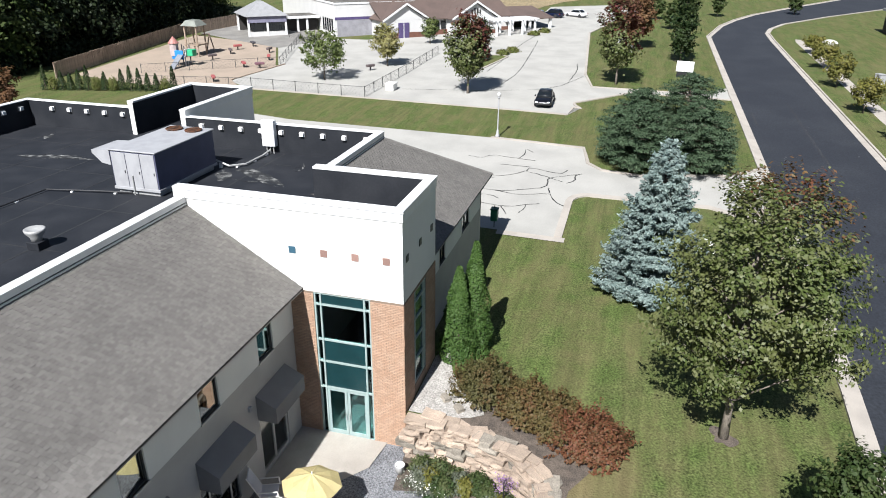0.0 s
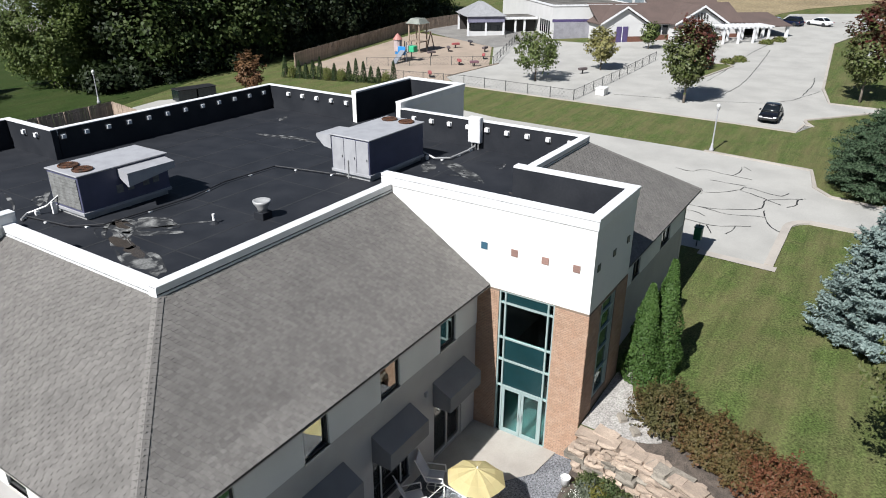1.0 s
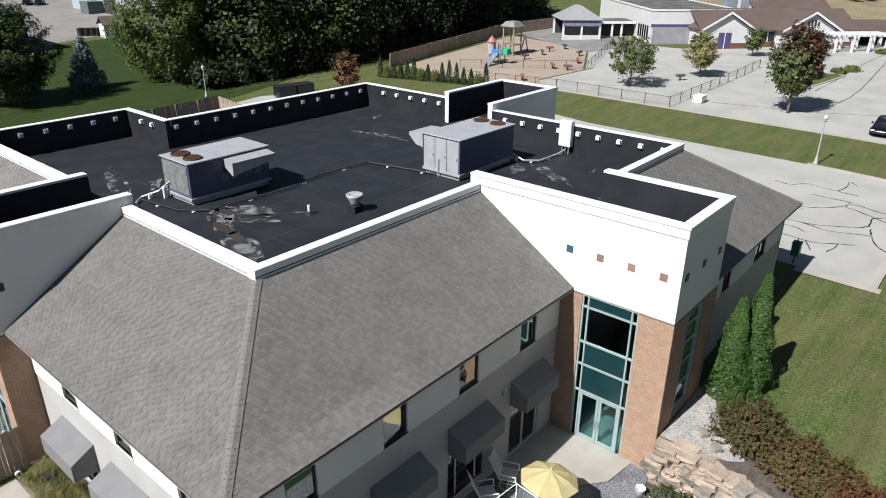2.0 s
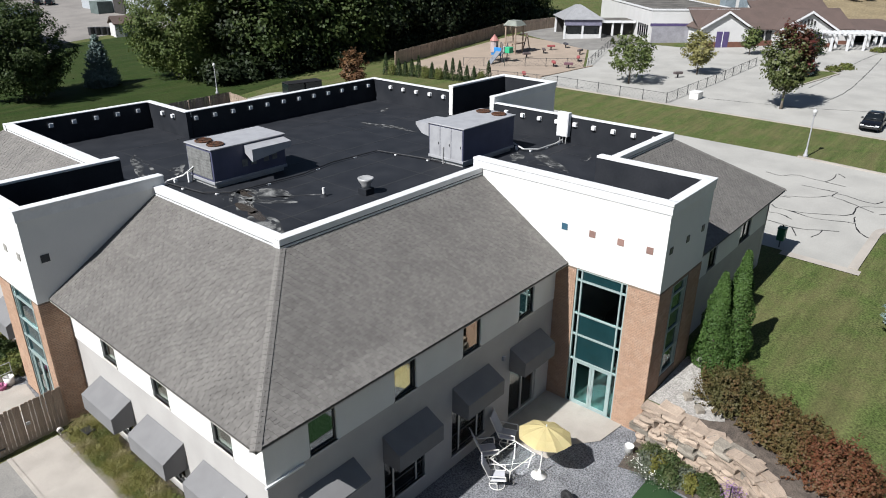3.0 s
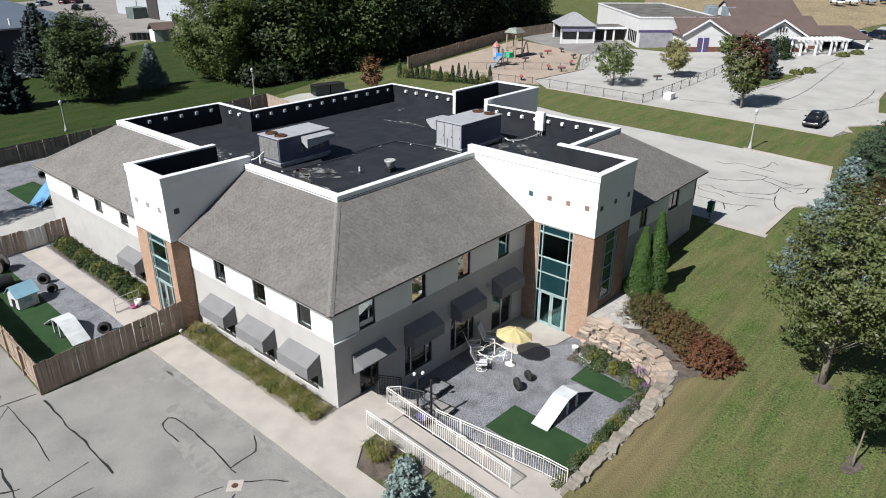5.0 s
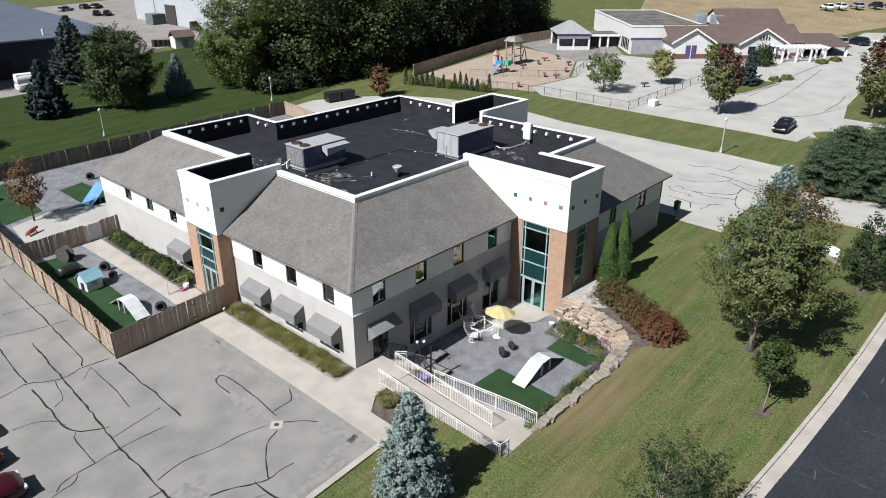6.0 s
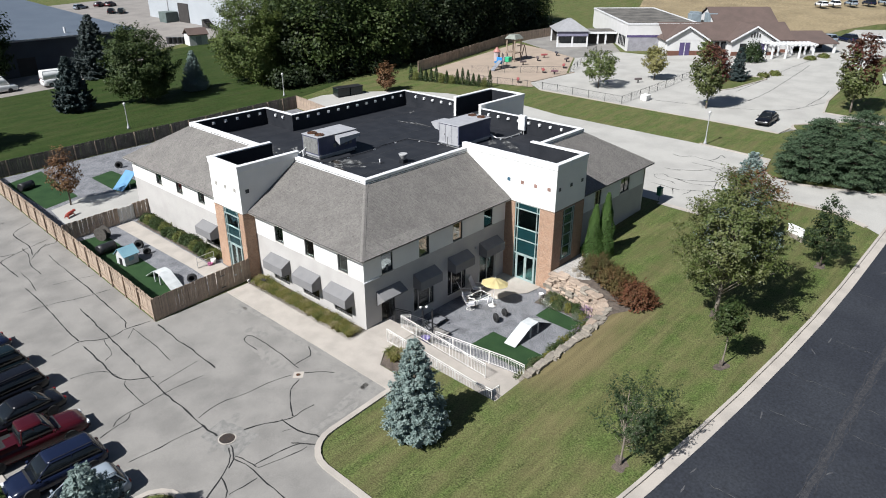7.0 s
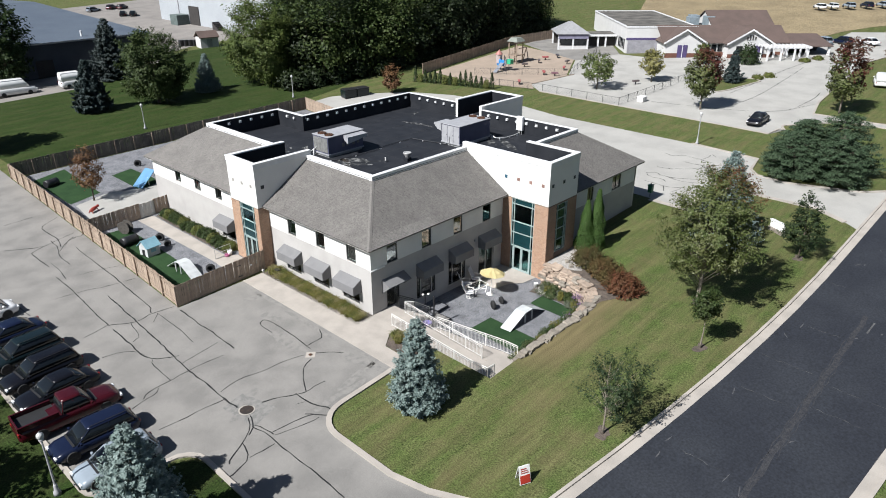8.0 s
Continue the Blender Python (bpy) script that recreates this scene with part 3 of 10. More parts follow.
def window(axis, c, sign, u0, u1, z0, z1, frame_mat=M_FRAMEDK, glass=M_GLASS, mull=(), rail=(), sill=True, parent=None, depth=-0.13, fw=0.06, name="window"):
    f = oriented(axis, c, sign)
    us, zs = [u0, *mull, u1], [z0, *rail, z1]
    cut = lambda v, lo, hi: (v + (fw if v == lo else fw / 2), v - (fw if v == hi else fw / 2))
    holes = [(cut(p, u0, u1)[0], cut(q, u0, u1)[1], cut(d, z0, z1)[0], cut(e, z0, z1)[1]) for p, q in zip(us, us[1:]) for d, e in zip(zs, zs[1:])]
    bm = bmesh.new()
    for p, q, d, e in cells(u0, u1, z0, z1, holes):
        obox(bm, f, p, q, depth, depth + 0.07, d, e)
    bmesh.ops.remove_doubles(bm, verts=list(bm.verts), dist=0.0005)
    w = part(name, bm, frame_mat, parent or house)
    us, zs = [u0 + fw, *mull, u1 - fw], [z0 + fw, *rail, z1 - fw]
    for a, b in zip(us, us[1:]):
        for d, e in zip(zs, zs[1:]):
            g = bmesh.new()
            obox(g, f, a, b, depth + 0.02, depth + 0.032, d, e)
            part("pane", g, glass, w).visible_shadow = False
    if sill:
        g = bmesh.new()
        obox(g, f, u0 - 0.03, u1 + 0.03, -0.06, 0.035, z0 - 0.07, z0)
        part("sill", g, M_CREAM, w)
    return w


# walls of the near block
up_patio = [(1.57 + 3.64 * i, 2.64 + 3.64 * i, 3.63, 5.05) for i in range(4)]
lo_patio = [(1.45, 2.75, -0.02, 2.05), (4.62, 6.72, -0.55, 1.85), (8.3, 10.4, -0.75, 1.85), (12.1, 14.15, -1.25, 1.95)]
up_west = [(1.58 + 3.64 * i, 2.64 + 3.64 * i, 3.72, 5.05) for i in range(3)]
lo_west = [(1.45 + 3.6 * i, 3.35 + 3.6 * i, 0.38, 2.0) for i in range(3)]
up_wing = [(19.85 + 3.66 * i, 20.9 + 3.66 * i, 4.0, 5.3) for i in range(3)]
wall("wall", "y", 0.0, 0.25, 0.0, 15.2, ZB, 3.6, lo_patio, M_GREY, "grey stucco lower wall")
wall("wall", "y", -0.03, 0.28, -0.03, 15.2, 3.6, 5.48, up_patio, M_WHITE, "white stucco upper wall")
wall("wall", "x", 0.0, 0.25, 0.25, 12.45, ZB, 3.6, lo_west, M_GREY, "grey stucco lower wall")
wall("wall", "x", -0.03, 0.28, 0.25, 12.45, 3.6, 5.48, up_west, M_WHITE, "white stucco upper wall")
wall("wall", "x", 0.0, 0.25, 16.45, 32.8, ZB, 3.6, [(18.4, 20.6, 0.4, 1.75)], M_GREY, "grey stucco lower wall")
wall("wall", "x", -0.03, 0.28, 16.45, 32.8, 3.6, 5.48, up_wing, M_WHITE, "white stucco upper wall")
wall("wall", "y", 32.8, -0.25, 0.25, 15.0, ZB, 5.48, [], M_CREAM)
wall("wall", "x", 15.0, -0.25, 28.0, 32.8, ZB, 5.48, [], M_CREAM)
wall("wall", "y", 28.0, -0.25, 15.0, 31.0, ZB, 5.48, [], M_CREAM)
wall("wall", "x", 31.0, -0.25, -4.1, 28.0, ZB, 5.48, [], M_CREAM)
wing_y = [(22.2, 23.2, 3.7, 5.1), (26.5, 28.1, 3.7, 5.1)]
wall("wall", "y", -4.1, 0.25, 19.4, 31.0, 3.6, 5.48, wing_y, M_WHITE, "white stucco upper wall")
wall("wall", "y", -4.07, 0.22, 19.4, 31.0, ZB, 3.6, [], M_GREY, "grey stucco lower wall")

for i, (u0, u1, z0, z1) in enumerate(up_patio):
    w = window("y", -0.03, -1, u0, u1, z0, z1, glass=M_GLASSR)
    if i == 1:     # a casement that stands a little ajar
        for pane in w.children:
            if pane.name.startswith("pane"):
                mid = Vector(((u0 + u1) / 2, 0.074, (z0 + z1) / 2))
                pane.data.transform(Matrix.Translation(mid) @ Matrix.Rotation(radians(4.9), 4, "Z") @ Matrix.Translation(-mid))
for u0, u1, z0, z1 in up_west + up_wing:
    window("x", -0.03, -1, u0, u1, z0, z1, glass=M_GLASSW)
for u0, u1, z0, z1 in lo_west:
    window("x", 0.0, -1, u0, u1, z0, z1, mull=[(2 * u0 + u1) / 3, (u0 + 2 * u1) / 3])
window("x", 0.0, -1, 18.4, 20.6, 0.4, 1.75, mull=[19.5])
for u0, u1, z0, z1 in wing_y:
    window("y", -4.1, -1, u0, u1, z0, z1, mull=[(u0 + u1) / 2])
for u0, u1, z0, m in ((4.62, 6.72, -0.55, (5.09, 6.28)), (8.3, 10.4, -0.75, (8.77, 9.93))):
    w = window("y", 0.0, -1, u0, u1, z0, 1.85, mull=m, rail=[0.15])
    for u in m:
        part("mullion", boxes((u - 0.035, 0.03, z0 + 0.06, u + 0.035, 0.0595, 1.79)), M_CREAM, w, "pale mullion")
window("y", 0.0, -1, 12.1, 14.15, -1.25, 1.95, mull=[13.12], sill=False, fw=0.1, frame_mat=M_GREY, name="door")
window("y", 0.0, -1, 1.45, 2.75, -0.02, 2.05, mull=[2.3], sill=False, fw=0.08, name="door")

# white ledge cap at the corner
part("ledge_cap", boxes((-0.1, -0.11, 3.53, 1.3, -0.033, 3.6)), M_CAP, house)
# wall light
part("wall_light", boxes((11.45, -0.1, 2.2, 11.6, -0.001, 2.38)), M_UNITW, house)

# floors and roof deck inside
part("floor_slab", boxes((0.26, 0.26, -1.42, 30.7, 27.7, -1.3), (15.45, -4.4, -1.42, 19.15, 0.26, -1.3), (19.5, -3.8, -1.42, 30.7, 0.26, -1.3), (0.26, 27.7, -1.42, 14.7, 32.5, -1.3)), M_INTFL, house)
part("floor_slab", boxes((0.3, 0.3, 2.75, 30.7, 27.7, 3.05), (0.3, 27.7, 2.75, 14.7, 32.5, 3.05), (19.5, -3.8, 2.75, 30.7, 0.3, 3.05)), M_INT, house)
part("partition", boxes((0.3, 4.5, -1.3, 15.0, 4.6, 5.4), (4.5, 4.6, -1.3, 4.6, 32.0, 5.4), (15.4, 1.5, -1.3, 30.0, 1.6, 5.4)), M_INT, house)
for q in ((4.4, 4.4, 26.7, 23.95), (26.7, 12.2, 27.7, 23.95), (4.4, 23.95, 12.4, 28.3), (15.5, -4.4, 19.1, 4.4), (19.1, 0.6, 26.7, 4.4), (27.7, 12.2, 33.5, 16.2), (-0.7, 12.75, 4.4, 16.15)):
    part("roof_deck", boxes((q[0], q[1], 6.95, q[2], q[3], 7.15)), M_RUBBER, house, "black rubber roof membrane with seams")

# hipped slopes; each is a thin slab with a drip edge
TOP, OUT = 4.15, -0.58


M_SHUNDER = mat("shingle_underlay", (0.10, 0.094, 0.088), (0.085, 0.08, 0.075), rough=0.95, fine=70, bump=0.2)


def slope(p):
    """A roof slope from its four corners (eave, eave, top, top), 8 cm thick."""
    bm = bmesh.new()
    prism(bm, [(x, y, z - 0.09) for x, y, z in p], p)
    return part("roof_slope", bm, M_SHUNDER, house)


SLOPES = {
    "south": [(OUT, OUT, EZ), (15.2, OUT, EZ), (15.2, TOP, TZ), (TOP, TOP, TZ)],
    "west": [(OUT, 12.45, EZ), (OUT, OUT, EZ), (TOP, TOP, TZ), (TOP, 12.45, TZ)],
    "west_wing": [(OUT, 33.3, EZ), (OUT, 16.45, EZ), (TOP, 16.45, TZ), (TOP, 28.5, TZ)],
    "north_wing": [(15.5, 33.3, EZ), (OUT, 33.3, EZ), (TOP, 28.5, TZ), (12.5, 28.5, TZ)],
    "south_wing": [(19.4, -4.6, EZ), (31.6, -4.6, EZ), (26.9, 0.35, TZ), (19.4, 0.35, TZ)],
    "east": [(31.6, -4.6, EZ), (31.6, 12.0, EZ), (26.9, 12.0, TZ), (26.9, 0.35, TZ)],
    "east_north": [(31.6, 16.5, EZ), (31.6, 28.5, EZ), (27.9, 24.15, TZ), (27.9, 16.5, TZ)],
    "north": [(31.6, 28.5, EZ), (15.5, 28.5, EZ), (12.6, 24.15, TZ), (27.9, 24.15, TZ)],
    "north_inner": [(15.5, 28.5, EZ), (15.5, 33.3, EZ), (12.5, 28.5, TZ), (12.5, 24.15, TZ)],
}
slope_obs = {k: slope(p) for k, p in SLOPES.items()}
part("soffit", boxes((OUT, OUT, EZ - 0.12, 15.2, 0.0, EZ - 0.06), (OUT, 0.0, EZ - 0.12, 0.0, 12.45, EZ - 0.06), (OUT, 16.45, EZ - 0.12, 0, 33.3, EZ - 0.06), (19.4, -4.6, EZ - 0.12, 31.6, -4.1, EZ - 0.06)), M_CREAM, house)


# parapets: black inside, white fascia outside, white cap
def parapet(x0, y0, x1, y1, outer, ends=(0, 0)):
    """A parapet run along x or y; outer is the unit way outwards."""
    t = 0.3
    ox, oy = outer
    a = (min(x0, x1, x0 - ox * t, x1 - ox * t), min(y0, y1, y0 - oy * t, y1 - oy * t))
    b = (max(x0, x1, x0 - ox * t, x1 - ox * t), max(y0, y1, y0 - oy * t, y1 - oy * t))
    part("parapet", boxes((a[0], a[1], 6.95, b[0], b[1], PZ - 0.05)), M_RUBBER, house)
    e = 0.05
    ex, ey = (0.0, e) if oy else (e, 0.0)
    part("parapet_cap", bevel(boxes((a[0] - ex, a[1] - ey, PZ - 0.05, b[0] + ex, b[1] + ey, PZ)), 0.01), M_CAP, house, "white metal parapet cap")
    f = 0.035
    fa = (max(x0, x1) if ox > 0 else (min(x0, x1) - f if ox < 0 else min(x0, x1)), max(y0, y1) if oy > 0 else (min(y0, y1) - f if oy < 0 else min(y0, y1)))
    fb = (fa[0] + (f if ox else abs(x1 - x0)), fa[1] + (f if oy else abs(y1 - y0)))
    part("fascia", boxes((fa[0], fa[1], TZ + 0.1, fb[0], fb[1], PZ - 0.052), (fa[0] - ox * 0.004 - 0.0, fa[1], TZ - 0.02, fb[0], fb[1], TZ + 0.05)), M_CAP, house)


parapet(TOP - 0.05, TOP, 15.2, TOP, (0, -1))
parapet(TOP, TOP + 0.352, TOP, 12.45, (-1, 0))
parapet(TOP, 16.45, TOP, 28.148, (-1, 0))
parapet(TOP - 0.05, 28.5, 12.6, 28.5, (0, 1))
parapet(12.55, 23.8, 12.55, 28.148, (1, 0))
parapet(12.602, 24.15, 27.95, 24.15, (0, 1))
parapet(27.9, 16.5, 27.9, 23.798, (1, 0))
parapet(26.9, 0.702, 26.9, 12.0, (1, 0))
parapet(19.4, 0.35, 26.95, 0.35, (0, -1))
for x, y, s in ((TOP - 0.05, TOP, -1), (TOP - 0.05, 28.2, -1), (26.95, 0.35, 1), (27.95, 23.85, 1), (12.6, 28.2, 1)):
    part("fascia", boxes((min(x, x + s * 0.006), y - 0.035, TZ - 0.02, max(x, x + s * 0.006), y + 0.335, PZ - 0.052)), M_CAP, house)


# scuppers: small white hoods on dark plates along the inner faces
hood = bmesh.new()
bx(hood, -0.13, -0.02, -0.13, 0.13, 0.0, 0.13)
bx(hood, -0.11, -0.15, -0.1, 0.11, -0.02, 0.11)
hood_me = mesh_of("roof_vent", hood, M_CAP)
plate = bmesh.new()
bx(plate, -0.2, 0.0, -0.19, 0.2, 0.012, 0.19)
plate_me = mesh_of("vent_plate", plate, M_BLACK)
for turn, pts in ((0, [(6.36 + 1.285 * i, 28.2) for i in range(5)] + [(12.85 + 1.28 * i, 23.85) for i in range(12)]), (90, []), (-90, [(26.6, 1.2 + 1.225 * i) for i in range(9)] + [(27.6, 17.0 + 1.27 * i) for i in range(5)] + [(12.25, 25.25), (12.25, 26.45)])):
    for x, y in pts:
        m = pose(x, y, 8.31, 0, 0, turn)
        h = share("roof_vent", hood_me, house, m)
        share("vent_plate", plate_me, house, m @ pose(0, -0.014, 0))


# towers
def white_run(x0, y0, x1, y1, out, z0=5.4):
    """A tower wall; out: how far its top band stands proud on each side (x0, y0, x1, y1)."""
    part("tower_wall", boxes((x0, y0, z0, x1, y1, 9.03)), M_WHITE, house, "white stucco tower wall")
    b = [0.04 if q else -0.003 for q in out]
    part("tower_band", boxes((x0 - b[0], y0 - b[1], 8.69, x1 + b[2], y1 + b[3], 9.02)), M_CAP, house, "white metal band")
    e = [0.07 if q else 0.0 for q in out]
    i = [0.0 if q else 0.05 for q in out]
    if x1 - x0 > y1 - y0:
        i[0] = i[2] = 0.0
    else:
        i[1] = i[3] = 0.0
    part("tower_cap", bevel(boxes((x0 - e[0] - i[0], y0 - e[1] - i[1], 9.032, x1 + e[2] + i[2], y1 + e[3] + i[3], TT)), 0.012), M_CAP, house, "white metal tower cap")


def liner(x0, y0, x1, y1):
    part("membrane_upstand", boxes((x0, y0, 7.15, x1, y1, TT - 0.12)), M_RUBBER, house)


white_run(15.2, -4.7, 15.5, 4.62, (1, 1, 0, 0))
white_run(15.5, -4.7, 19.1, -4.4, (0, 1, 0, 0))
white_run(19.1, -4.7, 19.4, 0.6, (0, 1, 1, 0))
liner(15.5, -4.4, 15.54, 4.62), liner(15.54, -4.4, 19.06, -4.36), liner(19.06, -4.4, 19.1, 0.6)
white_run(-1.0, 12.45, 4.62, 12.75, (1, 1, 0, 0))
white_run(-1.0, 12.75, -0.7, 16.15, (1, 0, 0, 0))
white_run(-1.0, 16.15, 4.62, 16.45, (1, 0, 0, 1))
liner(-0.7, 12.75, 4.62, 12.79), liner(-0.7, 12.79, -0.66, 16.11), liner(-0.7, 16.11, 4.62, 16.15)
white_run(26.56, 12.0, 33.8, 12.3, (0, 1, 1, 0), z0=ZB)
white_run(33.5, 12.3, 33.8, 16.2, (0, 0, 1, 0), z0=ZB)
white_run(27.56, 16.2, 33.8, 16.5, (0, 0, 1, 1), z0=ZB)
liner(26.56, 12.3, 33.5, 12.34), liner(33.46, 12.34, 33.5, 16.16), liner(27.56, 16.16, 33.5, 16.2)

# accent tiles on the towers
for (y, m) in ((-0.27, mat("blue_tile", (0.037, 0.093, 0.136), rough=0.4)), (-1.57, mat("rose_tile", (0.26, 0.161, 0.136), rough=0.5)), (-2.83, None), (-4.06, None)):
    rose = m or rose
    part("accent_tile", boxes((15.175, y - 0.14, 6.94, 15.22, y + 0.14, 7.22)), rose, house)
slate = mat("slate_tile", (0.031, 0.037, 0.043), rough=0.4)
for x in (15.68, 17.27, 18.82):
    part("accent_tile", boxes((x - 0.14, -4.725, 6.96, x + 0.14, -4.68, 7.24)), slate, house)
for y in (13.15, 14.45, 15.75):
    part("accent_tile", boxes((-1.025, y - 0.14, 7.02, -0.98, y + 0.14, 7.3)), mat("pale_tile", (0.31, 0.298, 0.273), rough=0.6), house)
part("accent_tile", boxes((-0.52, 12.425, 6.95, -0.22, 12.47, 7.25)), slate, house)

# brick shafts below, with glazed openings
gR, gS = (-3.36, -1.0, -1.35, 5.38), (16.42, 18.06, 0.9, 5.25)
wall("brick_wall", "x", 15.2, 0.3, -4.7, 0.0, ZB, 5.4, [gR], M_MORTAR, "orange-red brick tower wall")
wall("brick_wall", "y", -4.7, 0.3, 15.5, 19.4, ZB, 5.4, [gS], M_MORTAR, "orange-red brick tower wall")
wall("brick_wall", "x", 19.4, -0.3, -4.4, -4.1, ZB, 5.4, [], M_BRICK)
wall("brick_wall", "x", 19.4, -0.3, -4.1, 0.6, 3.0, 5.4, [], M_WHITE)
gL = (13.05, 15.2, 0.05, 5.38)
wall("brick_wall", "x", -1.0, 0.3, 12.45, 16.45, ZB, 5.4, [gL], M_MORTAR, "orange-red brick tower wall")
wall("brick_wall", "y", 12.45, 0.3, -0.7, 0.25, ZB, 5.4, [], M_MORTAR, "orange-red brick tower wall")
wall("brick_wall", "y", 16.45, -0.3, -0.7, 0.25, ZB, 5.4, [], M_BRICK)
part("tower_ceiling", boxes((15.5, -4.4, 5.4, 19.1, 0.0, 5.5), (-0.7, 12.75, 5.4, 0.3, 16.15, 5.5)), M_INT, house)


def curtain(axis, c, sign, u0, u1, z0, z1, doors, tall):
    """Pale green aluminium glazing: margin lights, transoms, dark panels and a double door below."""
    f = oriented(axis, c, sign)
    w = thing_part = new("glazing")
    w.parent = house
    rows = [z0, *tall, z1]
    va, vb = u0 + 0.27, u1 - 0.27
    bm = bmesh.new()
    for u in (u0, va, vb, u1):
        s = -0.035 if u in (va, vb) else (0.0 if u == u0 else -0.07)
        obox(bm, f, u + s, u + s + 0.07, -0.14, -0.03, z0, z1)
    for z in rows:
        s = 0.0 if z == z0 else (-0.07 if z == z1 else -0.035)
        obox(bm, f, u0, u1, -0.135, -0.025, z + s, z + s + 0.07)
    part("glazing_frame", bm, M_FRAMEGR, w, "pale green aluminium frame")
    for i, (a, b) in enumerate(zip(rows, rows[1:])):
        for j, (p, q) in enumerate(((u0, va), (va, vb), (vb, u1))):
            if i == 0 and j == 1 and doors:
                continue
            g = bmesh.new()
            obox(g, f, p + 0.03, q - 0.03, -0.10, -0.088, a + 0.03, b - 0.03)
            solid = i in (1, 2, 4) and j == 1
            ob = part("panel" if solid else "pane", g, M_TEALP if solid else M_GLASSG, w)
            ob.visible_shadow = solid
    if doors:
        mid = (va + vb) / 2
        for a, b in ((va + 0.04, mid - 0.01), (mid + 0.01, vb - 0.04)):
            bm = bmesh.new()
            top = rows[1] - 0.04
            for q in ((a, a + 0.11, z0 + 0.02, top), (b - 0.11, b, z0 + 0.02, top), (a + 0.11, b - 0.11, z0 + 0.02, z0 + 0.25), (a + 0.11, b - 0.11, top - 0.11, top)):
                obox(bm, f, q[0], q[1], -0.11, -0.05, q[2], q[3])
            part("door_leaf", bm, M_FRAMEGR, w, "glazed aluminium door leaf")
            g = bmesh.new()
            obox(g, f, a + 0.11, b - 0.11, -0.09, -0.08, z0 + 0.25, top - 0.11)
            part("pane", g, M_GLASSG, w).visible_shadow = False
            h = bmesh.new()
            uu = b - 0.06 if a < mid - 0.2 and b < mid else a + 0.06
            rod(h, f(uu, 0.02, z0 + 0.9), f(uu, 0.02, z0 + 1.25), 0.015)
            part("door_handle", h, M_GALV, w)
    return w


curtain("x", 15.2, -1, gR[0], gR[1], gR[2], gR[3], True, [1.0, 2.25, 3.27, 4.85])
curtain("y", -4.7, -1, gS[0], gS[1], gS[2], gS[3], False, [2.0, 3.0, 3.9, 4.7])
curtain("x", -1.0, -1, gL[0], gL[1], gL[2], gL[3], True, [2.4, 3.1, 3.9, 4.9])
part("entrance_floor", boxes((15.5, -4.4, -1.3, 19.0, 0.2, -1.26)), mat("pale_green_floor", (0.155, 0.223, 0.205), rough=0.5), house)
part("entrance_stair", boxes(*[(16.6 + 0.28 * i, -4.2, -1.26, 16.9 + 0.28 * i, -2.9, -1.1 + 0.17 * i) for i in range(7)]), mat("pale_green_stair", (0.186, 0.285, 0.267), rough=0.6), house)


# awnings
def awning(axis, c, sign, u0, u1, drop=0.42, lip=0.66, foot=1.44):
    """A sloping sheet of canvas that drops into a straight front, closed sides and a tube frame under it."""
    f = oriented(axis, c, sign)
    z1, d = 2.52, 0.82
    z2 = z1 - drop
    bm = bmesh.new()
    prof = [(0.01, z1), (0.01, z1 - 0.03), (d - 0.03, z2 - 0.03), (d - 0.03, z2 - lip), (d, z2 - lip), (d, z2)]
    prism(bm, [f(u0, a, b) for a, b in prof], [f(u1, a, b) for a, b in prof])
    w = part("awning", bm, M_AWNG, house, "grey canvas window awning with straight sides")
    for u in (u0, u1 - 0.02):
        bm = bmesh.new()
        side = [(0.01, z1 - 0.035), (0.01, foot), (d - 0.035, z2 - lip), (d - 0.035, z2 - 0.035)]
        prism(bm, [f(u, a, b) for a, b in side], [f(u + 0.02, a, b) for a, b in side])
        part("awning_side", bm, M_AWNG, w)
    for u in (u0 + 0.05, u1 - 0.05):
        part("awning_arm", rods(0.014, (f(u, 0.02, z2 - lip + 0.02), f(u, d - 0.05, z2 - lip + 0.02)), n=6), M_GALV, w)
    return w


awning("y", 0.0, -1, 1.0, 3.26, 0.42, 0.06, 1.38)
for u in (4.58, 8.28, 12.0):
    awning("y", 0.0, -1, u, u + 2.26)
for u in (1.15, 4.75, 8.35):
    awning("x", 0.0, -1, u, u + 2.4)
awning("x", 0.0, -1, 18.3, 20.7)


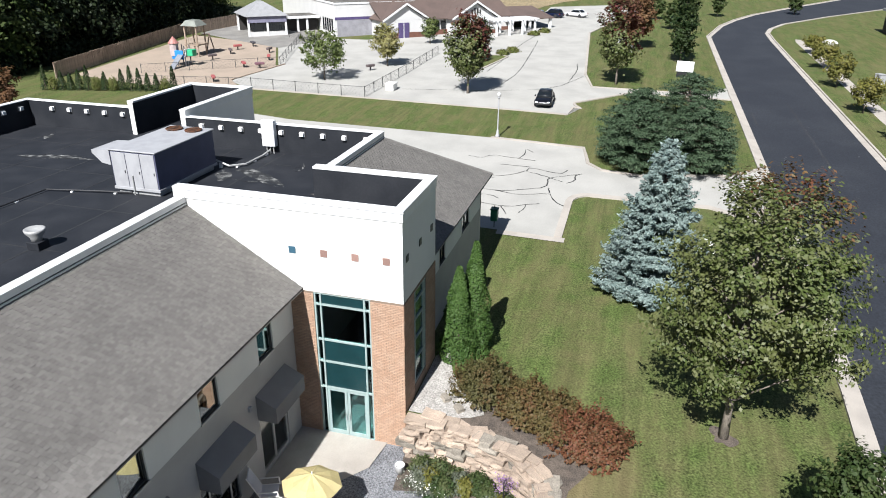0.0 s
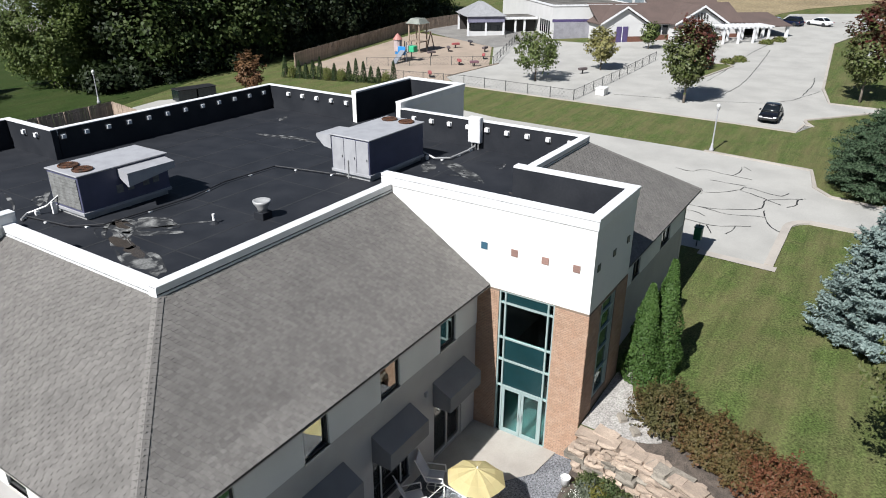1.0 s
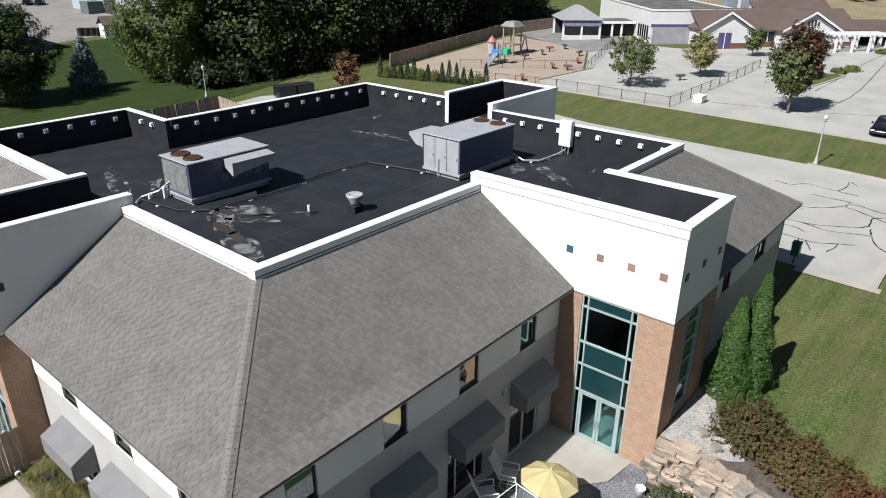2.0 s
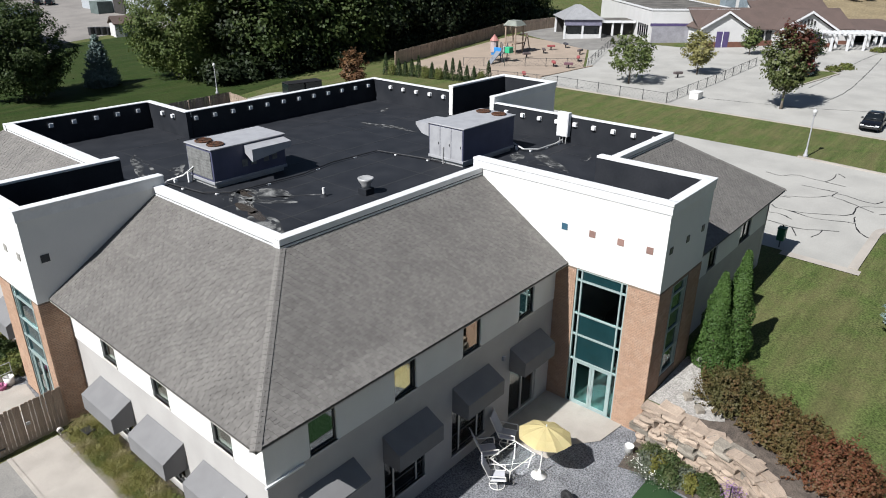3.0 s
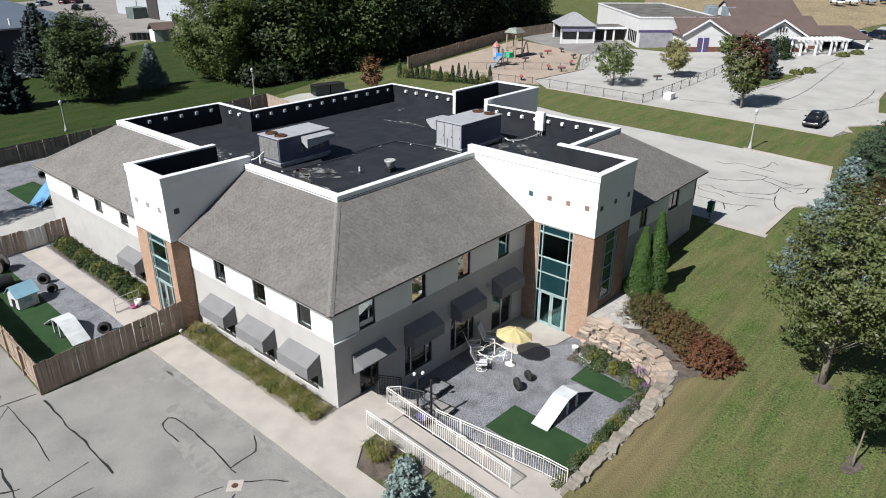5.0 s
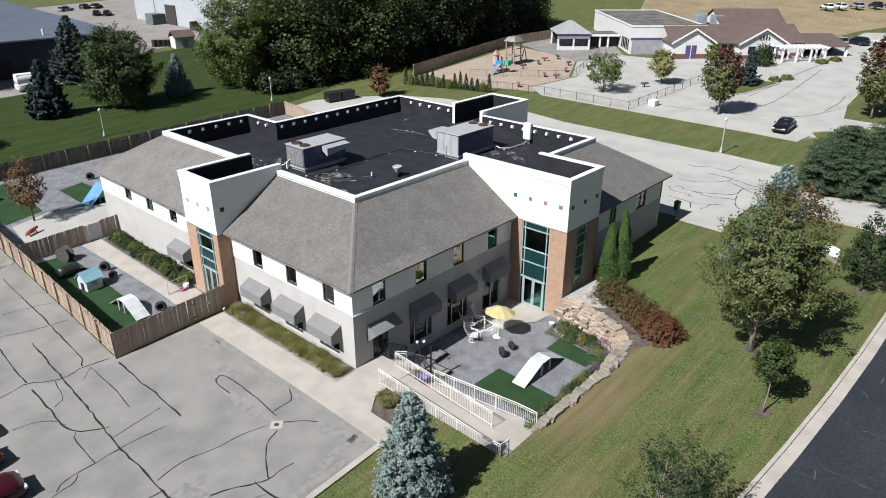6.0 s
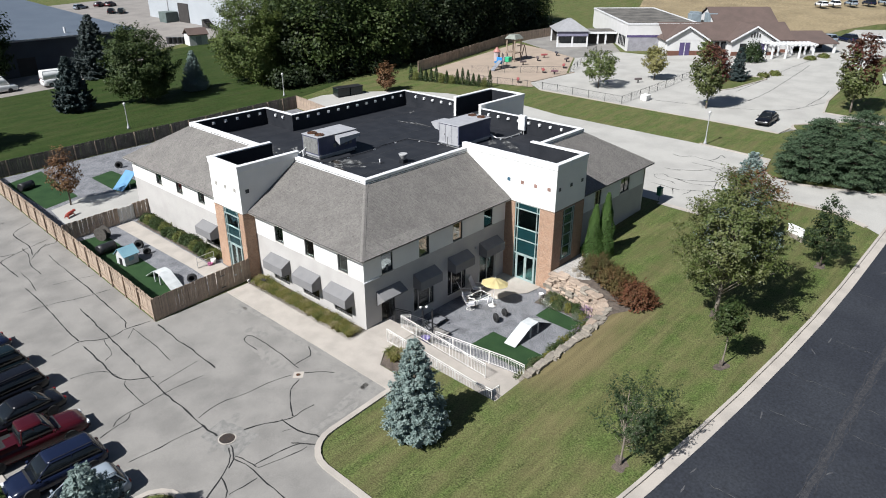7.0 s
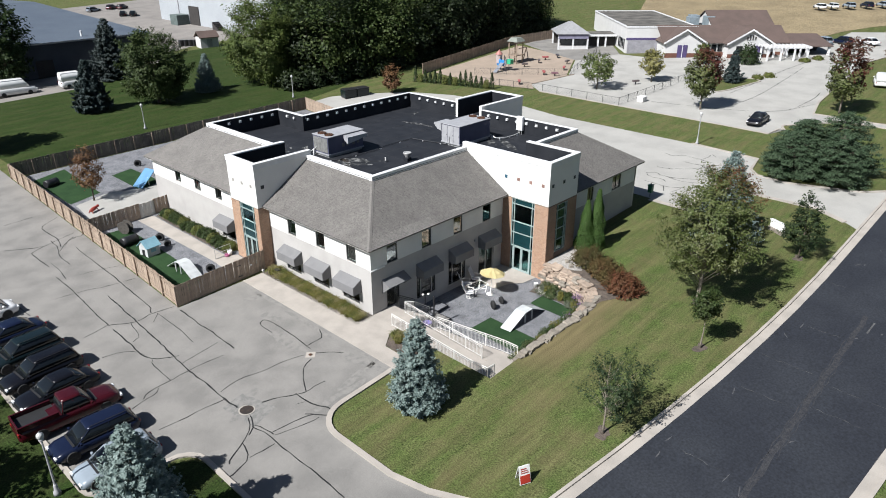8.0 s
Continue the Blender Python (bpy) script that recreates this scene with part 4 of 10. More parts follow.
# ---- roof equipment ----
def rooftop_unit(at, l, w, h, coil_front, hood_side):
    """A packaged air unit: base curb, panelled body, coil end, two fans on top and a weather hood."""
    t = thing("rooftop_unit", "grey-blue steel rooftop air unit with rusty fans", "air conditioner", at, group="rooftop units")
    part("curb", boxes((0.1, 0.1, 0, l - 0.1, w - 0.1, 0.25)), M_GALV, t)
    part("body", bevel(boxes((0, 0, 0.25, l, w, h)), 0.015), M_UNITB, t, "slate-blue painted steel body")
    part("base_rail", bevel(boxes((-0.04, -0.04, 0.2, l + 0.04, w + 0.04, 0.34)), 0.01), M_UNITW, t, "pale steel base rail")
    part("lid", bevel(boxes((-0.06, -0.06, h, l + 0.06, w + 0.06, h + 0.07)), 0.02), M_UNITW, t, "pale steel lid")
    if coil_front:
        part("coil", boxes((-0.03, 0.1, 0.45, -0.001, w - 0.1, h - 0.1)), M_COIL, t, "streaked condenser coil")
        for k in range(9):
            part("louvre", boxes((-0.045, 0.1, 0.5 + k * (h - 0.7) / 8, -0.031, w - 0.1, 0.52 + k * (h - 0.7) / 8)), M_COIL, t)
    else:
        n = 3
        for k in range(n):
            y0 = 0.04 + k * (w - 0.08) / n
            d = part("access_door", bevel(boxes((-0.03, y0 + 0.015, 0.32, -0.001, y0 + (w - 0.08) / n - 0.015, h - 0.06)), 0.008), M_UNITW, t, "pale steel access door")
            part("latch", boxes((-0.05, y0 + 0.08, 1.0, -0.031, y0 + 0.12, 1.12)), M_BLACK, d)
        part("drain_pipe", rods(0.03, ((-0.08, w * 0.55, 0.0), (-0.08, w * 0.55, 0.9)), ((-0.08, w * 0.55, 0.9), (-0.01, w * 0.55, 0.9))), M_GALV, t)
    for k in range(2):
        cx, cy = (0.62, w * (0.27 + 0.46 * k)) if coil_front else (l - 0.62, w * (0.27 + 0.46 * k))
        f = part("fan", lathe(bmesh.new(), [(0.40, 0), (0.42, 0.06), (0.37, 0.09), (0.34, 0.03)], 20, (cx, cy, h + 0.07)), M_RUST, t, "rusty fan ring")
        bm = bmesh.new()
        for a in range(0, 180, 22):
            c, s = math.cos(radians(a)) * 0.37, math.sin(radians(a)) * 0.37
            rod(bm, (cx - c, cy - s, h + 0.135), (cx + c, cy + s, h + 0.135), 0.008, n=4)
        part("fan_guard", bm, M_RUST, f)["kind"] = "stuff"
    f0, f1 = (l * 0.42, l - 0.1)
    bm = bmesh.new()
    if hood_side == "south":
        prism(bm, [(f0, -0.02, h - 0.06), (f0, -0.7, h - 0.16), (f0, -0.7, h - 0.75), (f0, -0.6, h - 0.75), (f0, -0.02, h - 0.4)], [(f1, -0.02, h - 0.06), (f1, -0.7, h - 0.16), (f1, -0.7, h - 0.45), (f1, -0.6, h - 0.45), (f1, -0.02, h - 0.4)])
        part("weather_hood", bm, M_UNITW, t, "pale steel weather hood")
        for k in range(4):
            part("vent_grille", boxes((l * 0.38 + k * 0.5 + (0.25 if k > 1 else 0), -0.02, 0.75, l * 0.38 + 0.3 + k * 0.5 + (0.25 if k > 1 else 0), -0.001, 1.1)), M_COIL, t)
    else:
        prism(bm, [(-0.02, w + 0.02, h - 0.02), (-0.02, w + 0.95, h - 0.05), (-0.02, w + 0.95, h - 0.2), (-0.02, w + 0.5, h - 0.62), (-0.02, w + 0.02, h - 0.7)], [(1.7, w + 0.02, h - 0.02), (1.7, w + 0.95, h - 0.05), (1.7, w + 0.95, h - 0.2), (1.7, w + 0.5, h - 0.62), (1.7, w + 0.02, h - 0.7)])
        part("weather_hood", bm, M_UNITW, t, "pale steel weather hood")
    return t


RZ = 7.15
rooftop_unit(pose(8.1, 14.5, RZ), 4.15, 2.2, 1.86, True, "south")
rooftop_unit(pose(18.55, 7.95, RZ), 4.5, 2.35, 2.0, False, "north")

# roof vent with flared cap, pipes, cable runs, cabinet, stains, seams
v = thing("roof_vent", "galvanised roof vent with a flared cap", "vent", pose(12.4, 8.75, RZ))
part("vent_curb", bevel(boxes((-0.27, -0.27, 0, 0.27, 0.27, 0.32)), 0.02), M_RUBBER, v)
part("vent_cap", lathe(bmesh.new(), [(0.2, 0.32), (0.21, 0.46), (0.36, 0.68), (0.38, 0.78), (0.34, 0.8), (0.24, 0.7)], 20), M_GALV, v, smooth=True)
for x, y, h in ((10.85, 9.95, 0.42),):
    p = thing("vent_pipe", "short white vent pipe through the roof", "pipe", pose(x, y, RZ), group="vent pipes")
    part("pipe", rods(0.06, ((0, 0, 0.05), (0, 0, h)), n=10), M_PLASTIC, p)
    part("boot", lathe(bmesh.new(), [(0.2, 0.0), (0.1, 0.1), (0.065, 0.14)], 12), M_RUBBER, p)
cab = thing("electrical_cabinet", "white electrical cabinet on the parapet wall", "cabinet", pose(26.2, 6.35, RZ))
part("box", bevel(boxes((-0.0, 0, 0.42, 0.34, 0.75, 1.85)), 0.02), M_CAP, cab)
part("door", bevel(boxes((-0.025, 0.04, 0.47, -0.001, 0.71, 1.8)), 0.006), M_CAP, cab)
for k in range(3):
    part("conduit", rods(0.03, ((0.12, 0.15 + 0.2 * k, 0.02), (0.12, 0.15 + 0.2 * k, 0.42))), M_GALV, cab)


def conduit(pts, r, label):
    c = thing("conduit_run", label, "conduit")
    bm = bmesh.new()
    for a, b in zip(pts, pts[1:]):
        rod(bm, a, b, r, n=6)
    part("pipe", bm, M_BLACK if r < 0.04 else M_GALV, c)
    for a, b in zip(pts, pts[1:]):
        n = max(1, int((Vector(b) - Vector(a)).length / 2.2))
        for k in range(n):
            q = Vector(a).lerp(Vector(b), (k + 0.5) / n)
            part("block", bevel(boxes((q.x - 0.09, q.y - 0.06, RZ, q.x + 0.09, q.y + 0.06, q.z - r)), 0.01), M_CAP, c)
    return c


conduit([(23.1, 9.0, RZ + 0.9), (23.25, 8.3, RZ + 0.45), (23.3, 7.4, RZ + 0.14), (23.9, 6.8, RZ + 0.12), (25.6, 6.75, RZ + 0.12), (26.35, 6.75, RZ + 0.2)], 0.05, "bent grey conduit between unit and cabinet")
conduit([(6.6, 16.6, RZ + 0.1), (7.1, 17.1, RZ + 0.1), (7.7, 16.6, RZ + 0.35), (8.1, 16.2, RZ + 0.8)], 0.045, "grey conduit looping to the air unit")
conduit([(6.9, 17.0, RZ + 0.1), (7.3, 14.3, RZ + 0.1), (8.2, 13.35, RZ + 0.1), (12.2, 13.1, RZ + 0.1), (14.5, 13.6, RZ + 0.1), (17.7, 13.45, RZ + 0.1), (18.2, 11.0, RZ + 0.1), (18.5, 9.4, RZ + 0.1)], 0.035, "thin dark conduit across the roof on white blocks")


def blot(cx, cy, rx, ry, turn, seed, z, material, name, label):
    rnd = random.Random(seed)
    n = 40
    ph = [rnd.uniform(0, 6.28) for _ in range(5)]
    bm = bmesh.new()
    vs = []
    for i in range(n):
        a = 2 * math.pi * i / n
        r = 1 + sum(0.28 / (k + 1) * math.sin((k + 2) * a + ph[k]) for k in range(5))
        x, y = rx * r * math.cos(a), ry * r * math.sin(a)
        vs.append(bm.verts.new((cx + x * math.cos(turn) - y * math.sin(turn), cy + x * math.sin(turn) + y * math.cos(turn), z)))
    bm.faces.new(vs)
    return tagged(part(name, bm, material), label, "stain", kind="structure")


for i, (cx, cy, rx, ry, turn) in enumerate([(7.0, 9.0, 1.5, 0.42, 1.25), (8.2, 12.3, 1.3, 0.5, 0.9), (9.3, 12.2, 1.2, 0.55, 1.9), (8.8, 11.2, 0.9, 0.3, 2.2), (10.0, 11.0, 1.3, 0.1, 2.5), (22.6, 5.2, 1.9, 0.35, 1.15), (22.1, 7.0, 0.9, 0.3, 0.4), (22.3, 17.2, 1.7, 0.22, 1.72), (7.4, 20.6, 1.5, 0.3, 1.2), (8.6, 18.6, 0.9, 0.18, 0.9), (25.6, 20.8, 0.5, 0.2, 0.6), (21.0, 0.4, 0.9, 0.14, 1.6)]):
    blot(cx, cy, rx, ry, turn, i, RZ + 0.006, M_RESIDUE, "roof_stain", "pale dried puddle mark on the black roof")
for i, (cx, cy, rx, ry) in enumerate([(7.6, 11.3, 0.85, 0.3), (7.35, 10.15, 0.55, 0.3), (8.7, 12.9, 0.6, 0.25), (20.9, 1.2, 0.45, 0.2)]):
    blot(cx, cy, rx, ry, 1.2, 20 + i, RZ + 0.010, mat("wet_mud", (0.05, 0.042, 0.035), rough=0.25), "roof_puddle", "small dark puddle on the roof")


def tide_mark(cx, cy, rx, ry, turn, seed):
    """A pale, uneven rim left by a dried puddle."""
    rnd = random.Random(seed)
    n = 56
    ph = [rnd.uniform(0, 6.28) for _ in range(6)]
    bm = bmesh.new()
    rows = []
    for i in range(n):
        a = 2 * math.pi * i / n
        r = 1 + sum(0.30 / (k + 1) * math.sin((k + 2) * a + ph[k]) for k in range(5))
        w = max(0.012, 0.09 + 0.10 * math.sin(3 * a + ph[5]) + rnd.uniform(-0.03, 0.03))
        row = []
        for d in (0.0, w):
            x, y = (rx * r - d) * math.cos(a), (ry * r - d) * math.sin(a)
            row.append(bm.verts.new((cx + x * math.cos(turn) - y * math.sin(turn), cy + x * math.sin(turn) + y * math.cos(turn), RZ + 0.013)))
        rows.append(row)
    for i in range(n):
        p, q = rows[i], rows[(i + 1) % n]
        bm.faces.new((p[0], q[0], q[1], p[1]))
    tagged(part("tide_mark", bm, M_TIDE), "pale rim of a dried puddle on the black roof", "stain", kind="structure")


M_TIDE = mat("pale_silt", (0.186, 0.186, 0.18), (0.0149, 0.0161, 0.0186), rough=0.9, scale=2.2, fine=16, grain=0.4, blotch=(0.36, 0.50))
for i, q in enumerate([(7.2, 10.4, 2.4, 0.6, 1.25), (8.4, 12.6, 1.3, 0.5, 1.0), (9.4, 11.9, 1.3, 0.55, 1.9), (7.5, 20.2, 1.9, 0.45, 1.2), (8.4, 18.5, 0.8, 0.3, 0.9), (22.4, 6.2, 1.7, 0.5, 1.2), (21.9, 4.3, 0.9, 0.3, 1.2), (22.3, 17.4, 1.7, 0.35, 1.7), (20.95, 0.2, 0.9, 0.25, 1.6), (24.4, 4.0, 0.6, 0.2, 0.3)]):
    tide_mark(*q, 700 + i)
seams = bmesh.new()
for k in range(7):
    y = 5.9 + 3.05 * k
    bx(seams, 4.6, y, RZ, 26.5 if y < 23.7 else 12.2, y + 0.1, RZ + 0.004)
for k in range(5):
    x = 8.2 + 4.1 * k
    bx(seams, x, 4.6, RZ, x + 0.07, 23.8, RZ + 0.003)
tagged(part("roof_seam", seams, mat("membrane_seam", (0.022, 0.023, 0.025), (0.0149, 0.0149, 0.0174), rough=0.7)), "lapped seams of the black roof membrane", "seam", kind="structure")

# ---- sunken patio ----
PF = -1.3
sheet("patio_gravel", [(2.6, 0.0), (15.2, 0.0), (15.2, -4.7), (15.4, -5.5), (15.0, -8.0), (13.6, -11.0), (0.0, -11.2), (0.0, -2.7), (2.6, -2.7)], 0, M_GRAVEL, "grey gravel patio floor", "gravel", z=PF)
sheet("patio_slab", [(11.2, -0.02), (15.2, -0.02), (15.2, -3.9), (13.6, -3.7), (12.6, -2.9), (11.2, -2.6)], 0, M_CONC, "pale concrete slab before the glazed doors", "paving", z=PF + 0.05)
sheet("turf_near", [(4.9, -5.2), (7.3, -5.3), (7.1, -10.6), (4.7, -10.5)], 0, M_TURF, "green artificial turf on the gravel", "turf", z=PF + 0.02)
sheet("turf_far", [(11.2, -6.2), (12.95, -6.2), (12.6, -9.5), (11.1, -9.3)], 0, M_TURF, "green artificial turf on the gravel", "turf", z=PF + 0.02)
sheet("planting_bed_patio", [(12.7, -5.0), (15.2, -4.75), (15.4, -5.5), (15.0, -8.0), (13.6, -10.9), (7.3, -11.15), (7.3, -10.6), (11.0, -10.2), (12.7, -9.4), (13.05, -6.4)], 0, M_SOIL, "planted soil strip below the stone wall", "planting bed", z=PF + 0.035)
sheet("bank", [(15.2, -4.75), (15.2, -11.2), (11.6, -11.2), (13.4, -10.7), (14.3, -9.6), (14.9, -8.0), (15.15, -6.2)], 0.0, M_SOIL, "mulch above the stone wall", "planting bed")
sheet("pebble_bed", [(15.45, -4.75), (19.9, -4.75), (20.0, -5.25), (19.3, -5.5), (18.5, -5.8), (17.8, -6.25), (17.2, -6.75), (16.75, -7.2), (16.45, -7.65), (16.1, -7.75), (15.8, -7.3), (15.45, -6.4)], 0.03, M_PEBBLE, "white pebbles beside the tower", "pebbles")
sheet("mulch_shrubs", [(15.1, -6.3), (16.3, -6.7), (17.4, -6.1), (18.5, -6.2), (18.6, -7.4), (18.2, -8.8), (17.6, -10.3), (16.9, -11.9), (16.3, -12.8), (15.5, -13.2), (14.8, -12.9), (14.4, -12.3), (13.7, -11.9), (13.0, -11.5), (12.2, -11.4), (11.4, -11.25), (13.5, -10.9), (14.4, -9.8), (14.9, -8.2)], 0.02, M_SOIL, "brown mulch under the barberry shrubs", "planting bed")


def stone_mesh(l, h, d, seed, material):
    """A rough block: a subdivided box with pushed corners."""
    rnd = random.Random(seed)
    bm = bmesh.new()
    n = 3
    pts = {}
    for i in range(n + 1):
        for k in range(3):
            for j in range(2):
                x = (i / n - 0.5) * l
                z = k / 2 * h
                y = (j - 0.5) * d
                edge = (0.93 if k in (0, 2) else 1.0) * (0.95 if i in (0, n) else 1.0)
                pts[i, j, k] = bm.verts.new((x + rnd.uniform(-0.05, 0.05) * l, y * edge + rnd.uniform(-0.09, 0.09) * d, z + rnd.uniform(-0.07, 0.07) * h))
    for i in range(n):
        for k in range(2):
            for j in range(2):
                bm.faces.new((pts[i, j, k], pts[i + 1, j, k], pts[i + 1, j, k + 1], pts[i, j, k + 1]))
        for k in (0, 2):
            bm.faces.new((pts[i, 0, k], pts[i + 1, 0, k], pts[i + 1, 1, k], pts[i, 1, k]))
    for i in (0, n):
        for k in range(2):
            bm.faces.new((pts[i, 0, k], pts[i, 1, k], pts[i, 1, k + 1], pts[i, 0, k + 1]))
    return mesh_of("stone", bm, material)


def stone_wall():
    rnd = random.Random(5)
    w = thing("retaining_wall", "rough sandstone retaining wall round the sunken patio", "stone wall")
    stones = [stone_mesh(1.0, 1.0, 1.0, s, M_STONE if s % 6 else M_STONEG) for s in range(14)]
    grey = [stone_mesh(1.0, 1.0, 1.0, 50 + s, M_STONEG) for s in range(6)]
    path = [(15.15, -4.85), (15.1, -6.2), (14.85, -7.9), (14.3, -9.5), (13.4, -10.55), (12.2, -11.05), (10.0, -11.2), (2.95, -11.2)]
    seg = [(Vector(a), Vector(b)) for a, b in zip(path, path[1:])]
    total = sum((b - a).length for a, b in seg)

    def along(s):
        for a, b in seg:
            L = (b - a).length
            if s <= L:
                return a.lerp(b, s / L), math.degrees(math.atan2((b - a).y, (b - a).x))
            s -= L
        return seg[-1][1], math.degrees(math.atan2((seg[-1][1] - seg[-1][0]).y, (seg[-1][1] - seg[-1][0]).x))

    core = bmesh.new()
    rows = []
    for p, q in ribbon([(x + 0.35, y - (0.05 if x > 13 else 0.3)) for x, y in path], 0.2, lambda x, y: PF - 0.1):
        rows.append([core.verts.new(v) for v in (p, (p[0], p[1], gz(p[0], p[1]) - 0.12), (q[0], q[1], gz(q[0], q[1]) - 0.12), q)])
    for r, s in zip(rows, rows[1:]):
        for i in range(3):
            core.faces.new((r[i], r[i + 1], s[i + 1], s[i]))
    part("backfill", core, M_SOIL, w)
    # courses, the top ones set back
    s_high = 9.3
    z, row = PF - 0.05, 0
    while True:
        h = rnd.uniform(0.2, 0.3)
        s = rnd.uniform(0, 0.4)
        done = True
        while s < total - 0.3:
            p, a = along(s)
            top = gz(p.x, p.y) + 0.14
            l = rnd.choice((0.38, 0.55, 0.75, 0.95)) * rnd.uniform(0.85, 1.15)
            if z + h * 0.6 < top and (s < s_high or z > top - 0.62 or s > s_high):
                done = False
                back = (-0.36 + 0.045 * row if s < s_high else -0.2 + 0.05 * row) + rnd.uniform(-0.05, 0.05)
                q = p + Vector((math.cos(radians(a + 90)), math.sin(radians(a + 90)))) * back
                src = stones if s < s_high else grey
                m = pose(q.x, q.y, z, rnd.uniform(-3, 3), rnd.uniform(-3, 3), a + rnd.uniform(-4, 4)) @ Matrix.Diagonal((l * 1.03, rnd.uniform(0.50, 0.64), h * 1.05, 1))
                share("stone", rnd.choice(src), w, m)
            s += l
        z += h
        row += 1
        if done or row > 14:
            break
    # broad cap stones on the lawn side
    for i in range(26):
        s = 1.0 + i * (total - 1.4) / 25
        p, a = along(s)
        off = rnd.uniform(0.0, 0.15) + (0.12 if s < 12 else 0.0)
        q = p + Vector((math.cos(radians(a + 90)), math.sin(radians(a + 90)))) * off
        m = pose(q.x, q.y, gz(q.x, q.y) - 0.08, rnd.uniform(-5, 5), rnd.uniform(-5, 5), a + rnd.uniform(-25, 25)) @ Matrix.Diagonal((rnd.uniform(0.55, 1.05), rnd.uniform(0.4, 0.7), rnd.uniform(0.16, 0.26), 1))
        share("stone", rnd.choice(grey if s > 6.5 else stones), w, m)
    for x, y in ((16.6, -6.0), (16.1, -6.7)):
        b = thing("boulder", "small grey boulder on the white pebbles", "rock", pose(x, y, gz(x, y), 0, 0, 40), group="boulders")
        share("stone", grey[2], b, Matrix.Diagonal((0.42, 0.3, 0.2, 1)))


stone_wall()

# steps down from the landing, ramp in two flights, rails
st = thing("steps", "concrete steps down to the sunken patio", "steps", pose(2.0, -2.0, 0))
for i in range(7):
    part("step", boxes((0.3 * i, 0.0, PF - 0.1, 0.3 * (i + 1), 1.5, -0.06 - 0.177 * (i + 1) + 0.0)), M_CONC, st)
rp = thing("ramp", "concrete access ramp in two flights with a landing", "ramp")
bm = bmesh.new()
prism(bm, [(0.05, -2.7, -0.30), (1.74, -2.7, -0.30), (1.74, -9.5, -1.4), (0.05, -9.5, -1.4)], [(0.05, -2.7, -0.09), (1.74, -2.7, -0.09), (1.74, -9.5, -0.66), (0.05, -9.5, -0.66)])
part("flight", bm, M_CONC, rp)
part("landing", boxes((0.05, -11.0, -1.45, 3.45, -9.5, -0.66)), M_CONC, rp)
bm = bmesh.new()
prism(bm, [(1.86, -9.5, -1.45), (3.42, -9.5, -1.45), (3.32, -3.2, -1.45), (1.86, -3.2, -1.45)], [(1.86, -9.5, -0.66), (3.42, -9.5, -0.66), (3.32, -3.2, -1.27), (1.86, -3.2, -1.27)])
part("flight", bm, M_CONC, rp)
part("side_wall", boxes((-0.12, -11.1, -1.5, 0.05, -2.7, -0.42)), M_CONC, rp)
part("side_wall", boxes((1.745, -9.5, -1.5, 1.855, -2.7, -0.9)), M_CONC, rp)


def railing(name, pts, label, material=M_RAIL, h=1.0, gap=0.125):
    """Posts, two rails and balusters along a sloping line."""
    t = thing(name, label, "railing", group="patio railings")
    for a, b in zip(pts, pts[1:]):
        a, b = Vector(a), Vector(b)
        L = (b - a).length
        up = Vector((0, 0, 1))
        part("top_rail", rods(0.026, (a + up * h, b + up * h)), material, t)
        part("mid_rail", rods(0.016, (a + up * (h - 0.13), b + up * (h - 0.13)), n=6), material, t)
        part("bottom_rail", rods(0.018, (a + up * 0.12, b + up * 0.12), n=6), material, t)
        n = max(1, round(L / 1.6))
        for i in range(n + 1):
            q = a.lerp(b, i / n)
            part("post", rods(0.026, (q - up * 0.1, q + up * h)), material, t)
        n = max(2, round(L / gap))
        for i in range(1, n):
            q = a.lerp(b, i / n)
            part("baluster", rods(0.0095, (q + up * 0.12, q + up * (h - 0.13)), n=5), material, t)
    return t


railing("ramp_railing", [(3.3, -3.4, -1.25), (3.38, -9.6, -0.66), (3.4, -10.8, -0.66)], "white steel railing on the patio side of the ramp")
railing("ramp_railing", [(1.8, -1.55, -0.06), (1.8, -9.0, -0.62)], "white steel railing between the ramp flights")
railing("ramp_railing", [(-0.05, -2.1, -0.08), (0.0, -9.5, -0.66), (0.05, -10.9, -0.66), (0.7, -10.95, -0.66)], "white steel railing on the lawn side of the ramp")
railing("step_railing", [(1.85, -1.55, -0.06), (2.35, -1.95, -0.1), (3.9, -2.05, -1.2)], "white steel railing beside the steps")
railing("step_railing", [(2.0, -0.75, -0.05), (2.15, -0.3, -0.06), (4.0, -0.3, -1.2)], "dark steel railing along the wall", M_FRAMEDK)
part("landing_base", boxes((0.0, -2.7, -1.45, 2.0, 0.0, -0.06)), M_CONC, st).matrix_basis = pose(-2.0, 2.0, 0)

# black posts, low frames and twin floodlight
pf = thing("post_frame", "black steel frame with posts and a crossbar", "frame", pose(3.43, -2.96, PF))
part("post", rods(0.06, ((0, 0, 0), (0, 0, 2.55)), n=10), M_BLACK, pf)
part("post", rods(0.05, ((0.3, 1.2, 0), (0.3, 1.2, 2.1)), n=10), M_BLACK, pf)
part("crossbar", rods(0.035, ((0, 0, 1.0), (0.3, 1.2, 1.0))), M_BLACK, pf)
part("crossbar", rods(0.03, ((0, 0, 0.35), (0.3, 1.2, 1.0))), M_BLACK, pf)
part("foot", rods(0.03, ((-0.4, 0, 0.04), (1.2, 0.1, 0.04))), M_BLACK, pf)
part("head_bar", rods(0.025, ((0.12, 1.32, 2.08), (0.52, 1.02, 2.08))), M_BLACK, pf)
